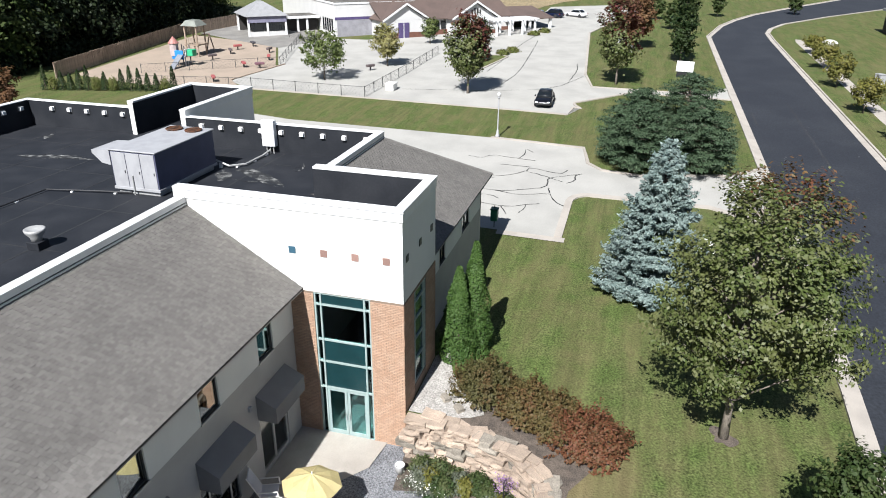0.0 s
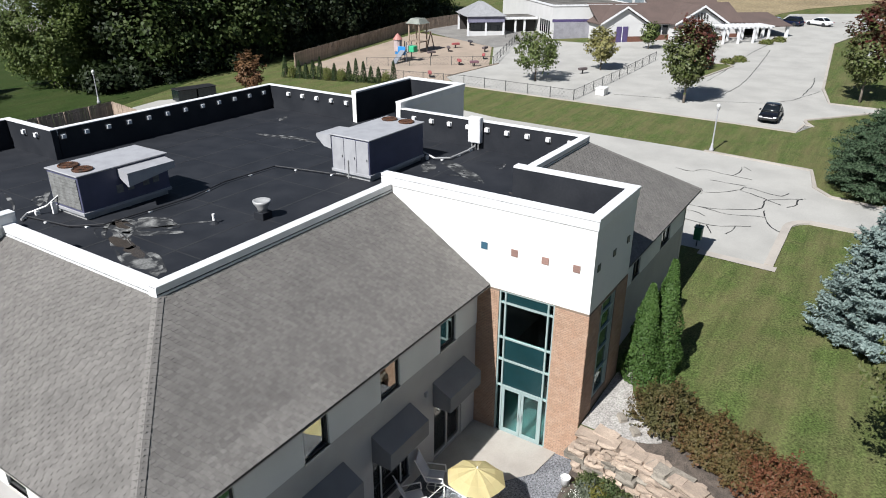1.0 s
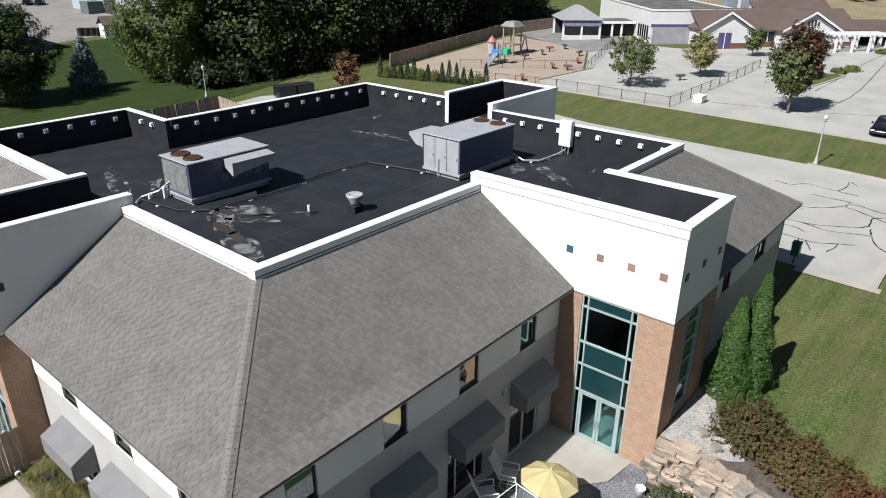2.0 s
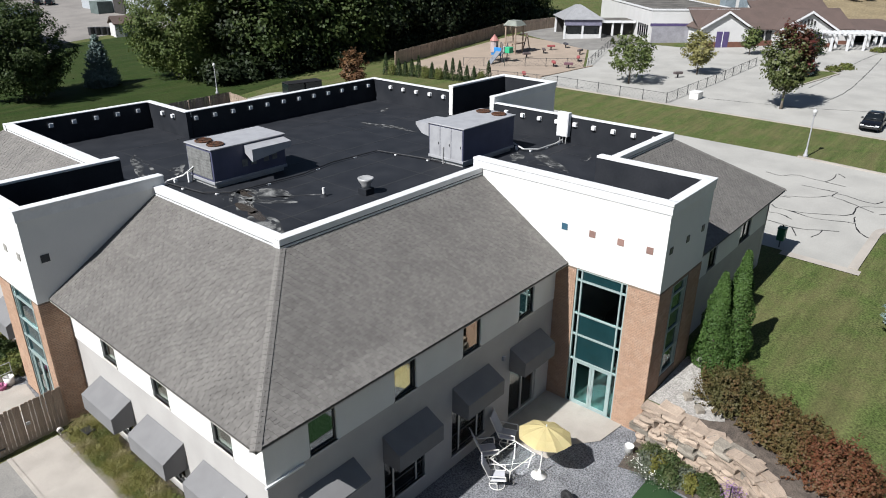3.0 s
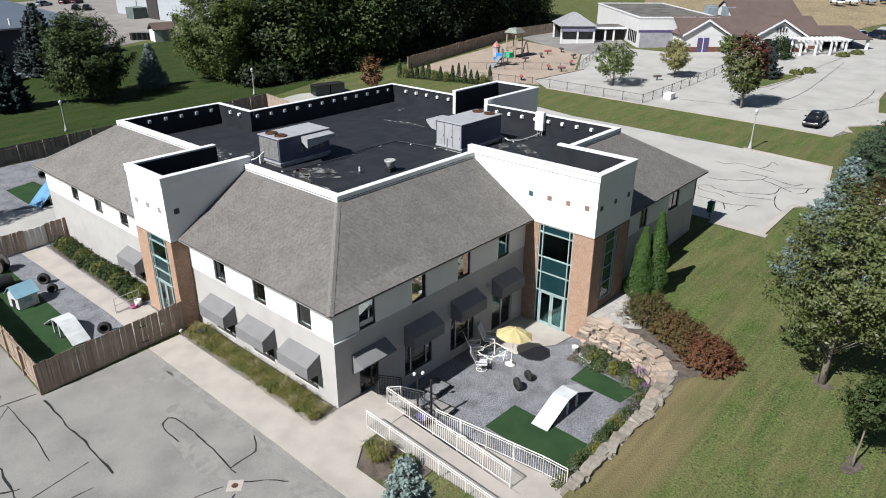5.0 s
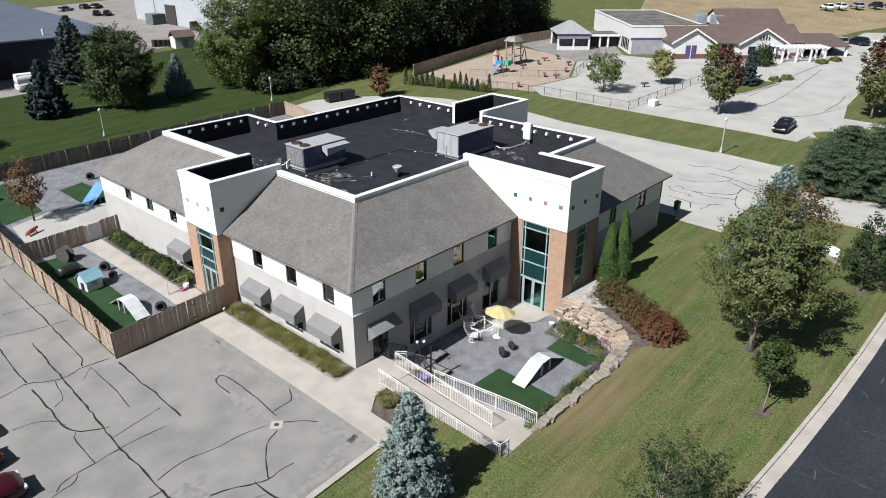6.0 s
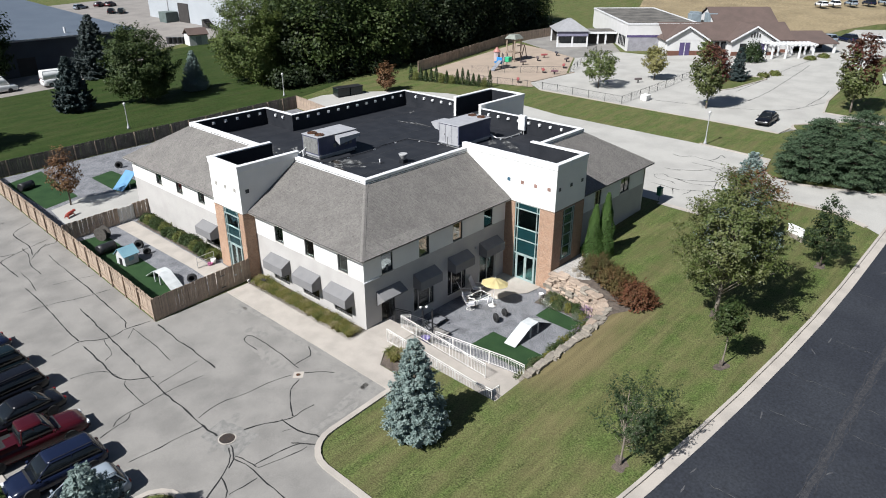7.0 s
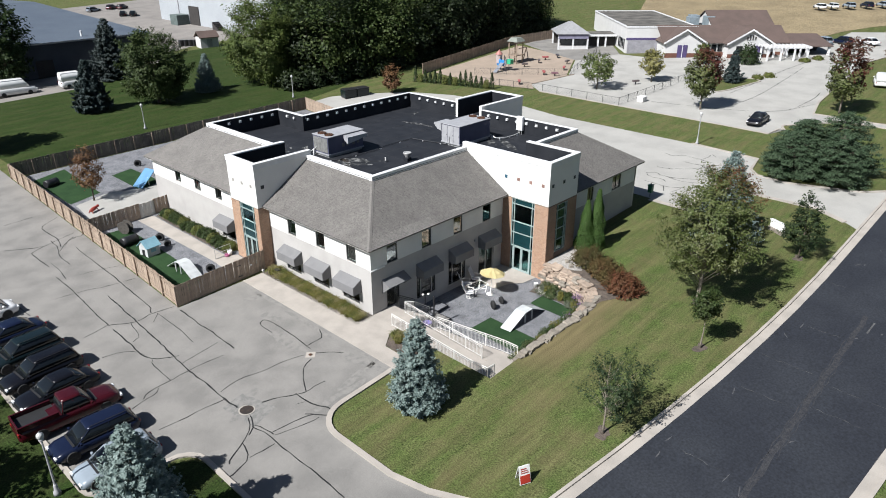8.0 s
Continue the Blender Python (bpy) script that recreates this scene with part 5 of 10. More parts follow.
for dx, dy in ((0.16, 1.3), (0.5, 1.04)):
    part("floodlight", bevel(boxes((dx - 0.07, dy - 0.1, 2.1, dx + 0.07, dy + 0.06, 2.24)), 0.02), M_PLASTIC, pf, "white floodlight head")
for x, y, w, d, m in ((4.95, -1.95, 1.22, 0.95, M_GRAVEL), (3.95, -3.45, 0.85, 1.38, M_LOT)):
    fr = thing("gravel_tray", "low black steel tray of gravel on short legs", "tray", pose(x, y, PF, 0, 0, 4), group="gravel trays")
    part("tray", boxes((0.03, 0.03, 0.22, w - 0.03, d - 0.03, 0.26)), m, fr)
    part("rim", rods(0.03, ((0, 0, 0.27), (w, 0, 0.27)), ((w, 0, 0.27), (w, d, 0.27)), ((w, d, 0.27), (0, d, 0.27)), ((0, d, 0.27), (0, 0, 0.27))), M_BLACK, fr)
    for q in ((0, 0), (w, 0), (w, d), (0, d)):
        part("leg", rods(0.025, ((*q, 0), (*q, 0.27))), M_BLACK, fr)
tubm = mat("purple_plastic", (0.10, 0.075, 0.24), (0.085, 0.065, 0.2), rough=0.5, bump=0)
tub = thing("storage_tub", "purple plastic tub standing behind the ramp railing", "tub", pose(2.95, -2.75, PF))
part("shell", lathe(bmesh.new(), [(0.26, 0.0), (0.31, 0.42), (0.34, 0.45), (0.34, 0.48), (0.30, 0.47), (0.25, 0.05)], 18), tubm, tub, smooth=True)


def tyre(x, y, z, r, turn, label="old black tyre half buried on edge", lie=False):
    """A tyre standing on edge: turned profile with tread and open middle."""
    t = thing("tyre", label, "tyre", pose(x, y, z + (0.12 if lie else r * 0.93), 0 if lie else 90, 0, turn), group="play tyres")
    w = r * 0.36
    prof = [(r * 0.56, -w * 0.8), (r * 0.78, -w), (r * 0.96, -w * 0.75), (r, -w * 0.4), (r, w * 0.4), (r * 0.96, w * 0.75), (r * 0.78, w), (r * 0.56, w * 0.8), (r * 0.62, 0), (r * 0.56, -w * 0.8)]
    part("carcass", lathe(bmesh.new(), prof[:-1] + [prof[-1]], 28), M_TYRE, t, smooth=True)
    bm = bmesh.new()
    for i in range(28):
        a = 2 * math.pi * i / 28
        c, s = math.cos(a), math.sin(a)
        u = Vector((-s, c, 0)) * r * 0.07
        base = Vector((c, s, 0)) * r * 0.99
        out = Vector((c, s, 0)) * 0.025
        zz = Vector((0, 0, w * 0.62))
        prism(bm, [base - u - zz, base + u - zz, base + u + zz, base - u + zz], [base - u * 0.8 - zz + out, base + u * 0.8 - zz + out, base + u * 0.8 + zz + out, base - u * 0.8 + zz + out])
    part("tread", bm, M_TYRE, t)
    return t


tyre(8.55, -4.55, PF, 0.34, 65)
tyre(9.65, -4.5, PF, 0.29, 75)


def umbrella(x, y, z):
    u = thing("patio_umbrella", "pale yellow octagonal patio umbrella on a white stand", "umbrella", pose(x, y, z, 2, 5, 12))
    part("base", lathe(bmesh.new(), [(0.32, 0), (0.31, 0.06), (0.08, 0.12), (0.05, 0.3)], 20), M_PLASTIC, u, smooth=True)
    part("pole", rods(0.022, ((0, 0, 0.1), (0, 0, 2.25)), n=10), M_PLASTIC, u)
    bm = bmesh.new()
    tip = bm.verts.new((0, 0, 2.3))
    rows = []
    for r, zz in ((0.35, 2.21), (0.71, 2.08), (1.07, 1.88)):
        ring = []
        for i in range(16):
            a = 2 * math.pi * i / 16
            rr = r * (1.0 if i % 2 == 0 else 0.93)
            ring.append(bm.verts.new((rr * math.cos(a), rr * math.sin(a), zz - (0.0 if i % 2 == 0 else 0.025))))
        rows.append(ring)
    for i in range(16):
        bm.faces.new((tip, rows[0][i], rows[0][(i + 1) % 16]))
        for p, q in zip(rows, rows[1:]):
            bm.faces.new((p[i], q[i], q[(i + 1) % 16], p[(i + 1) % 16]))
    bmesh.ops.solidify(bm, geom=list(bm.faces), thickness=0.008)
    part("canopy", bm, M_UMB, u)
    part("finial", lathe(bmesh.new(), [(0.03, 2.3), (0.03, 2.36), (0.0, 2.4)], 8), M_PLASTIC, u)
    for i in range(8):
        a = 2 * math.pi * i / 8
        part("rib", rods(0.008, ((0, 0, 2.24), (1.04 * math.cos(a), 1.04 * math.sin(a), 1.86)), n=4), M_PLASTIC, u)


umbrella(10.22, -2.88, PF)


def patio_chair():
    c = thing("patio_chair", "white-framed sling patio chair on a swivel base", "chair", group="patio chairs")
    part("seat", bevel(boxes((-0.25, -0.26, 0.40, 0.25, 0.24, 0.44)), 0.012), M_CHAIRB, c, "pale lavender sling seat")
    bm = bmesh.new()
    prism(bm, [(-0.25, 0.22, 0.42), (0.25, 0.22, 0.42), (0.25, 0.25, 0.41), (-0.25, 0.25, 0.41)], [(-0.24, 0.54, 1.14), (0.24, 0.54, 1.14), (0.24, 0.57, 1.13), (-0.24, 0.57, 1.13)])
    part("backrest", bm, M_CHAIRB, c, "pale lavender sling back")
    for s in (-1, 1):
        part("side_frame", rods(0.016, ((0.27 * s, -0.28, 0.42), (0.27 * s, 0.24, 0.42)), ((0.27 * s, 0.24, 0.42), (0.26 * s, 0.58, 1.17)), n=6), M_RAIL, c)
        part("armrest", rods(0.02, ((0.31 * s, -0.26, 0.63), (0.31 * s, 0.3, 0.64)), ((0.31 * s, -0.26, 0.63), (0.27 * s, -0.28, 0.42)), n=6), M_RAIL, c)
    part("stem", rods(0.03, ((0, 0, 0.08), (0, 0, 0.4))), M_RAIL, c)
    bm = bmesh.new()
    for i in range(14):
        a, b = 2 * math.pi * i / 14, 2 * math.pi * (i + 1) / 14
        rod(bm, (0.27 * math.cos(a), 0.27 * math.sin(a), 0.03), (0.27 * math.cos(b), 0.27 * math.sin(b), 0.03), 0.016, n=6)
    rod(bm, (-0.27, 0, 0.05), (0.27, 0, 0.05), 0.016, n=6)
    rod(bm, (0, -0.27, 0.05), (0, 0.27, 0.05), 0.016, n=6)
    part("base_ring", bm, M_RAIL, c)
    return c


ch = patio_chair()
ch.matrix_basis = pose(8.72, -1.95, PF, 0, 0, 38) @ Matrix.Scale(1.12, 4)
copy_thing(ch, pose(9.62, -0.82, PF, 0, 0, 52) @ Matrix.Scale(1.12, 4))
copy_thing(ch, pose(10.92, -0.86, PF, 0, 0, 24) @ Matrix.Scale(1.12, 4))
tb = thing("patio_table", "glass-topped patio table with a white tube frame", "table", pose(9.78, -1.9, PF, 0, 0, -6))
part("tabletop", boxes((-0.72, -0.5, 0.70, 0.72, 0.5, 0.708)), M_GLASS, tb).visible_shadow = False
part("rim", rods(0.022, ((-0.74, -0.52, 0.7), (0.74, -0.52, 0.7)), ((0.74, -0.52, 0.7), (0.74, 0.52, 0.7)), ((0.74, 0.52, 0.7), (-0.74, 0.52, 0.7)), ((-0.74, 0.52, 0.7), (-0.74, -0.52, 0.7))), M_RAIL, tb)
for q in ((-1, -1), (1, -1), (1, 1), (-1, 1)):
    part("leg", rods(0.02, ((0.66 * q[0], 0.44 * q[1], 0.7), (0.55 * q[0], 0.36 * q[1], 0.0))), M_RAIL, tb)
part("brace", rods(0.014, ((-0.6, -0.4, 0.3), (0.6, 0.4, 0.3)), ((0.6, -0.4, 0.31), (-0.6, 0.4, 0.31)), n=6), M_RAIL, tb)
pt = thing("bucket", "white plastic bucket at the edge of the bed", "bucket", pose(13.67, -4.97, PF + 0.04))
part("pail", lathe(bmesh.new(), [(0.14, 0), (0.19, 0.4), (0.2, 0.42), (0.18, 0.42), (0.13, 0.04)], 18), M_PLASTIC, pt, smooth=True)


def dog_ramp(x, y, z, turn, l, w, h, name="agility_ramp", label="white-painted wooden play ramp with cleats"):
    t = thing(name, label, "play ramp", pose(x, y, z, 0, 0, turn), group="play ramps")
    a, b = l * 0.42, l * 0.62
    for p, q in (((0, 0.02), (a, h)), ((a, h), (b, h)), ((b, h), (l, 0.02))):
        n = max(2, round(math.hypot(q[0] - p[0], q[1] - p[1]) / 0.32))
        for i in range(n):
            u0, u1 = i / n, (i + 0.97) / n
            x0, z0 = p[0] + (q[0] - p[0]) * u0, p[1] + (q[1] - p[1]) * u0
            x1, z1 = p[0] + (q[0] - p[0]) * u1, p[1] + (q[1] - p[1]) * u1
            bm = bmesh.new()
            prism(bm, [(x0, -w / 2, z0), (x1, -w / 2, z1), (x1, w / 2, z1), (x0, w / 2, z0)], [(x0, -w / 2, z0 + 0.04), (x1, -w / 2, z1 + 0.04), (x1, w / 2, z1 + 0.04), (x0, w / 2, z0 + 0.04)])
            part("plank", bm, M_WOODW, t)
    for px in (a, b):
        for s in (-1, 1):
            part("leg", boxes((px - 0.05, s * (w / 2 - 0.05) - 0.04, 0, px + 0.05, s * (w / 2 - 0.05) + 0.04, h)), M_WOODW, t)
    return t


dog_ramp(6.6, -7.3, PF + 0.02, 0, 4.4, 0.95, 0.85)

# bin post by the drive and lawn signs
wb = thing("waste_bin", "green waste bin on a post beside the walk", "bin", pose(34.3, -4.3, gz(34.3, -4.3)))
part("post", rods(0.035, ((0, 0, 0), (0, 0, 1.5))), M_BLACK, wb)
part("bin", bevel(boxes((-0.25, -0.22, 0.5, 0.25, 0.22, 1.25)), 0.04), mat("green_plastic", (0.0124, 0.099, 0.056), rough=0.5), wb)
part("lid", bevel(boxes((-0.28, -0.25, 1.25, 0.28, 0.25, 1.33)), 0.03), mat("dark_green_plastic", (0.0093, 0.062, 0.037), rough=0.5), wb)

gf = thing("garden_fence", "thin black wire fence on slim posts above the garden", "fence")
pts = [(3.4, -11.0), (5.0, -11.0), (6.6, -11.0), (8.2, -11.0), (9.8, -10.95), (11.3, -10.75), (12.4, -10.2), (13.0, -9.2)]
for x, y in pts:
    part("post", rods(0.022, ((x, y, PF), (x, y, PF + 1.35)), n=6), M_BLACK, gf)
for a, b in zip(pts, pts[1:]):
    for z in (0.35, 0.8, 1.28):
        part("wire", rods(0.007, ((*a, PF + z), (*b, PF + z)), n=4), M_BLACK, gf)


# ---- fenced yard ----
def fence(name, a, b, h, material, label, limit=300, gap=0.145, post_mat=None):
    """Dog-eared boards on two rails and posts; the first boards are pieces of their own, the rest one joined part."""
    a, b = Vector(a), Vector(b)
    d = b - a
    L, turn = d.length, math.degrees(math.atan2(d.y, d.x))
    t = thing(name, label, "fence", group="timber fences")
    rnd = random.Random(int(L * 100))
    bm = bmesh.new()
    prism(bm, [(-0.068, -0.01, 0.03), (0.068, -0.01, 0.03), (0.068, -0.01, h - 0.04), (0.045, -0.01, h), (-0.045, -0.01, h), (-0.068, -0.01, h - 0.04)], [(-0.068, 0.01, 0.03), (0.068, 0.01, 0.03), (0.068, 0.01, h - 0.04), (0.045, 0.01, h), (-0.045, 0.01, h), (-0.068, 0.01, h - 0.04)])
    me = mesh_of("board", bm, material)
    n = int(L / gap)
    rest = bmesh.new()
    for i in range(n):
        p = a.lerp(b, (i + 0.5) / n)
        m = pose(p.x, p.y, gz(p.x, p.y) + rnd.uniform(-0.03, 0.02), rnd.uniform(-1, 1), rnd.uniform(-0.8, 0.8), turn)
        if i < limit:
            share("board", me, t, m)
        else:
            tmp = bmesh.new()
            tmp.from_mesh(me)
            tmp.transform(m)
            me2 = bpy.data.meshes.new("tmp")
            tmp.to_mesh(me2)
            tmp.free()
            rest.from_mesh(me2)
            bpy.data.meshes.remove(me2)
    if n > limit:
        part("board_field", rest, material, t)["kind"] = "stuff"
    else:
        rest.free()
    nrm = Vector((-d.y, d.x)).normalized() * 0.05
    for zz in (0.35, h - 0.3):
        bm = bmesh.new()
        p, q = a + nrm, b + nrm
        rod(bm, (p.x, p.y, gz(a.x, a.y) + zz), (q.x, q.y, gz(b.x, b.y) + zz), 0.04, n=4)
        part("rail", bm, material, t)
    k = max(1, round(L / 2.4))
    for i in range(k + 1):
        p = a.lerp(b, i / k) + nrm * 1.8
        z = gz(p.x, p.y)
        part("post", boxes((p.x - 0.05, p.y - 0.05, z, p.x + 0.05, p.y + 0.05, z + h - 0.05)), post_mat or material, t)
    return t


fence("timber_fence", (-8.95, 12.2), (-1.05, 12.35), 1.83, M_FENCE, "weathered brown timber board fence and gate")
fence("timber_fence", (-8.95, 12.25), (-7.5, 53.3), 1.83, M_FENCE, "weathered brown timber board fence along the car park")
fence("timber_fence", (32.8, 51.6), (-7.5, 53.3), 1.83, M_FENCEG, "grey weathered timber fence at the lawn", 120, post_mat=M_FENCE)
fence("timber_fence", (32.8, 51.55), (31.5, 42.5), 1.83, M_FENCE, "brown timber fence section by the driveway")
fence("timber_fence", (-7.9, 30.7), (-3.0, 30.8), 1.6, M_FENCE, "brown timber fence across the yard")
fence("timber_fence", (-1.45, 30.85), (0.0, 30.9), 1.6, M_FENCE, "short brown timber fence by the building wall")
fence("timber_gate", (-2.95, 30.8), (-1.5, 30.85), 1.5, M_CREAM, "pale painted board gate across the yard walk")
gate = thing("gate_hardware", "black gate latch and hinges on the timber fence", "latch", pose(-3.4, 12.2, gz(-3.4, 12.2)))
part("hinge", boxes((-0.3, -0.06, 0.4, 0.05, -0.03, 0.46)), M_BLACK, gate)
part("hinge", boxes((-0.3, -0.06, 1.35, 0.05, -0.03, 1.41)), M_BLACK, gate)
part("latch", boxes((0.9, -0.07, 1.0, 1.05, -0.03, 1.12)), M_GALV, gate)

sheet("yard_gravel", [(-8.9, 12.4), (-1.05, 12.5), (-1.05, 16.5), (0.0, 16.5), (0.0, 33.0), (15.0, 33.0), (31.0, 33.0), (31.3, 42.5), (32.6, 51.4), (-7.4, 53.1)], 0.015, M_GRAVEL, "grey gravel yard inside the fence", "gravel")
sheet("yard_walk", [(-3.4, 12.5), (-1.4, 12.5), (-1.1, 16.5), (-1.9, 17.0), (-1.9, 30.5), (-3.5, 30.5), (-3.2, 17.5)], 0.04, M_CONC, "pale concrete walk in the yard", "footpath")
sheet("planting_bed_yard", [(-1.8, 17.4), (-0.04, 17.4), (-0.04, 30.2), (-1.8, 30.2)], 0.05, M_SOIL, "mulched bed along the building", "planting bed")
sheet("turf_yard", [(-8.2, 13.2), (-5.2, 15.2), (-5.0, 29.6), (-7.9, 30.0)], 0.03, M_TURF, "green artificial turf in the yard", "turf")
sheet("turf_corner", [(-6.2, 40.0), (-2.7, 41.0), (-2.3, 52.0), (-6.3, 50.5)], 0.03, M_TURF, "green artificial turf in the yard corner", "turf")
sheet("turf_middle", [(0.5, 38.4), (3.4, 39.2), (3.0, 46.0), (0.5, 45.4)], 0.03, M_TURF, "green artificial turf in the yard", "turf")
sheet("turf_back", [(6.4, 40.0), (9.4, 40.6), (9.0, 50.0), (6.2, 49.0)], 0.03, M_TURF, "green artificial turf in the yard", "turf")
sheet("yard_pale_walk", [(-6.6, 33.0), (2.6, 35.2), (3.2, 38.0), (-2.6, 40.2), (-6.0, 39.2)], 0.032, M_LOT2, "pale paving in the yard", "paving")
dog_ramp(-5.7, 15.3, gz(-5, 17) + 0.03, 92, 3.8, 1.0, 0.9, label="white-painted wooden play ramp on turf")
for x, y, r, a in ((-4.3, 15.5, 0.36, -30), (-4.2, 24.5, 0.38, -40), (-4.3, 22.9, 0.30, -25), (4.0, 46.2, 0.4, -35)):
    tyre(x, y, gz(x, y), r, a)
pl = thing("playhouse", "small white playhouse with a pale blue roof", "playhouse", pose(-6.1, 22.6, gz(-6.1, 22.6) + 0.03, 0, 0, 8) @ Matrix.Scale(0.8, 4))
part("house_body", boxes((-0.75, -0.75, 0, 0.75, 0.75, 1.1)), M_WOODW, pl)
bm = bmesh.new()
prism(bm, [(-0.8, -0.72, 1.1), (-0.8, 0.72, 1.1), (-0.8, 0, 1.72)], [(0.8, -0.72, 1.1), (0.8, 0.72, 1.1), (0.8, 0, 1.72)])
part("gable", bm, M_WOODW, pl)
blue = mat("pale_blue_paint", (0.198, 0.347, 0.409), (0.161, 0.298, 0.36), rough=0.6)
for s in (-1, 1):
    bm = bmesh.new()
    prism(bm, [(-0.92, s * 0.92, 1.0), (0.92, s * 0.92, 1.0), (0.92, 0, 1.78), (-0.92, 0, 1.78)], [(-0.92, s * 0.92, 1.05), (0.92, s * 0.92, 1.05), (0.92, 0, 1.84), (-0.92, 0, 1.84)])
    part("roof_panel", bm, blue, pl, "pale blue roof panel")
part("doorway", boxes((-0.77, -0.25, 0.0, -0.751, 0.25, 0.75)), M_BLACK, pl)
part("window", boxes((-0.3, -0.77, 0.45, 0.3, -0.751, 0.85)), blue, pl)
for x, y, a in ((-6.4, 25.9, 10), (-5.4, 47.2, 20)):
    b = thing("barrel_tunnel", "black plastic barrel tunnel on its side", "barrel", pose(x, y, gz(x, y) + 0.42, 0, 90, a), group="barrels")
    part("barrel", lathe(bmesh.new(), [(0.34, -0.75), (0.41, -0.74), (0.43, -0.3), (0.41, 0.0), (0.43, 0.3), (0.41, 0.74), (0.34, 0.75), (0.33, -0.7)], 20), M_BLACK, b, smooth=True)
sp = thing("cable_spool", "dark wooden cable spool standing on its rim", "spool", pose(-5.5, 28.6, gz(-5.5, 28.6) + 0.62, 90, 0, -62))
M_SPOOL = mat("dark_weathered_wood", (0.075, 0.068, 0.060), (0.05, 0.045, 0.04), rough=0.9, scale=4, fine=30, grain=0.3)
for zz in (-0.32, 0.26):
    part("flange", lathe(bmesh.new(), [(0.10, zz), (0.62, zz), (0.62, zz + 0.06), (0.10, zz + 0.06)], 26), M_SPOOL, sp)
part("drum", lathe(bmesh.new(), [(0.30, -0.26), (0.30, 0.26)], 20), M_SPOOL, sp, smooth=True)
bl = mat("bright_blue_paint", (0.093, 0.223, 0.372), rough=0.6)
af = thing("agility_wedge", "blue agility wedge with two sloping panels", "play equipment", pose(2.5, 39.6, gz(2.5, 39.6), 0, 0, 12))
for s in (-1, 1):
    bm = bmesh.new()
    prism(bm, [(s * 1.9, -0.8, 0.0), (s * 1.9, 0.8, 0.0), (0, 0.8, 1.55), (0, -0.8, 1.55)], [(s * 1.9, -0.8, 0.06), (s * 1.9, 0.8, 0.06), (0, 0.8, 1.62), (0, -0.8, 1.62)])
    part("panel", bm, bl, af)
    part("leg", rods(0.04, ((s * 0.8, 0.5, 0.0), (s * 0.8, 0.5, 0.95)), ((s * 0.8, -0.5, 0.0), (s * 0.8, -0.5, 0.95))), M_RAIL, af)
rd = thing("red_toy", "red plastic rocking toy lying in the yard", "toy", pose(-5.4, 36.1, gz(-5.4, 36.1) + 0.02, 0, 0, 25))
redpl = mat("red_plastic", (0.26, 0.037, 0.025), rough=0.55)
part("body", lathe(bmesh.new(), [(0.05, -0.5), (0.16, -0.42), (0.19, 0.0), (0.16, 0.36), (0.05, 0.45)], 12), redpl, rd, smooth=True, at=pose(0, 0, 0.34, 0, 80, 0))
part("head", bevel(boxes((0.42, -0.11, 0.36, 0.72, 0.11, 0.58)), 0.05), redpl, rd)
for p, q in ((-0.32, -0.2), (-0.32, 0.2), (0.3, -0.2), (0.3, 0.2)):
    part("leg", rods(0.045, ((p, q * 0.7, 0.34), (p * 1.35, q * 1.3, 0.0))), redpl, rd)
gt = thing("yard_gate", "light metal tube gate in the yard", "gate", pose(-2.9, 17.1, gz(-2.9, 17.1), 0, 0, 5))
part("gate_frame", rods(0.02, ((0, 0, 0.1), (1.6, 0, 0.1)), ((0, 0, 1.0), (1.6, 0, 1.0)), ((0, 0, 0), (0, 0, 1.0)), ((1.6, 0, 0), (1.6, 0, 1.0)), ((0, 0, 0.55), (1.6, 0, 0.55)), n=6), M_GALV, gt)
for x, y, m, nm in ((-1.55, 17.0, M_PLASTIC, "white"), (-1.9, 16.9, mat("pink_plastic", (0.372, 0.112, 0.217), rough=0.5), "pink")):
    q = thing("pail", nm + " plastic pail by the tower door", "bucket", pose(x, y, gz(x, y) + 0.04), group="pails")
    part("body", lathe(bmesh.new(), [(0.17, 0), (0.22, 0.4 if nm == "white" else 0.2), (0.2, 0.4 if nm == "white" else 0.2), (0.15, 0.03)], 16), m, q, smooth=True)


# ---- trees and plants ----
def unit(v):
    return v / np.maximum(np.linalg.norm(v, axis=-1, keepdims=True), 1e-9)


def leaf_quads(rng, centres, normals, size, aspect=0.62):
    """Pointed four-cornered leaves at the centres, facing roughly along the normals."""
    n = len(centres)
    nm = unit(normals + rng.normal(0, 0.55, (n, 3)))
    t = unit(np.cross(nm, rng.normal(0, 1, (n, 3))))
    b = np.cross(nm, t)
    s = (size * rng.uniform(0.65, 1.3, n))[:, None]
    curl = nm * s * rng.uniform(-0.15, 0.15, (n, 1))
    return np.stack([centres - t * s, centres - b * s * aspect + curl, centres + t * s, centres + b * s * aspect + curl], axis=1) if n else np.zeros((0, 4, 3))


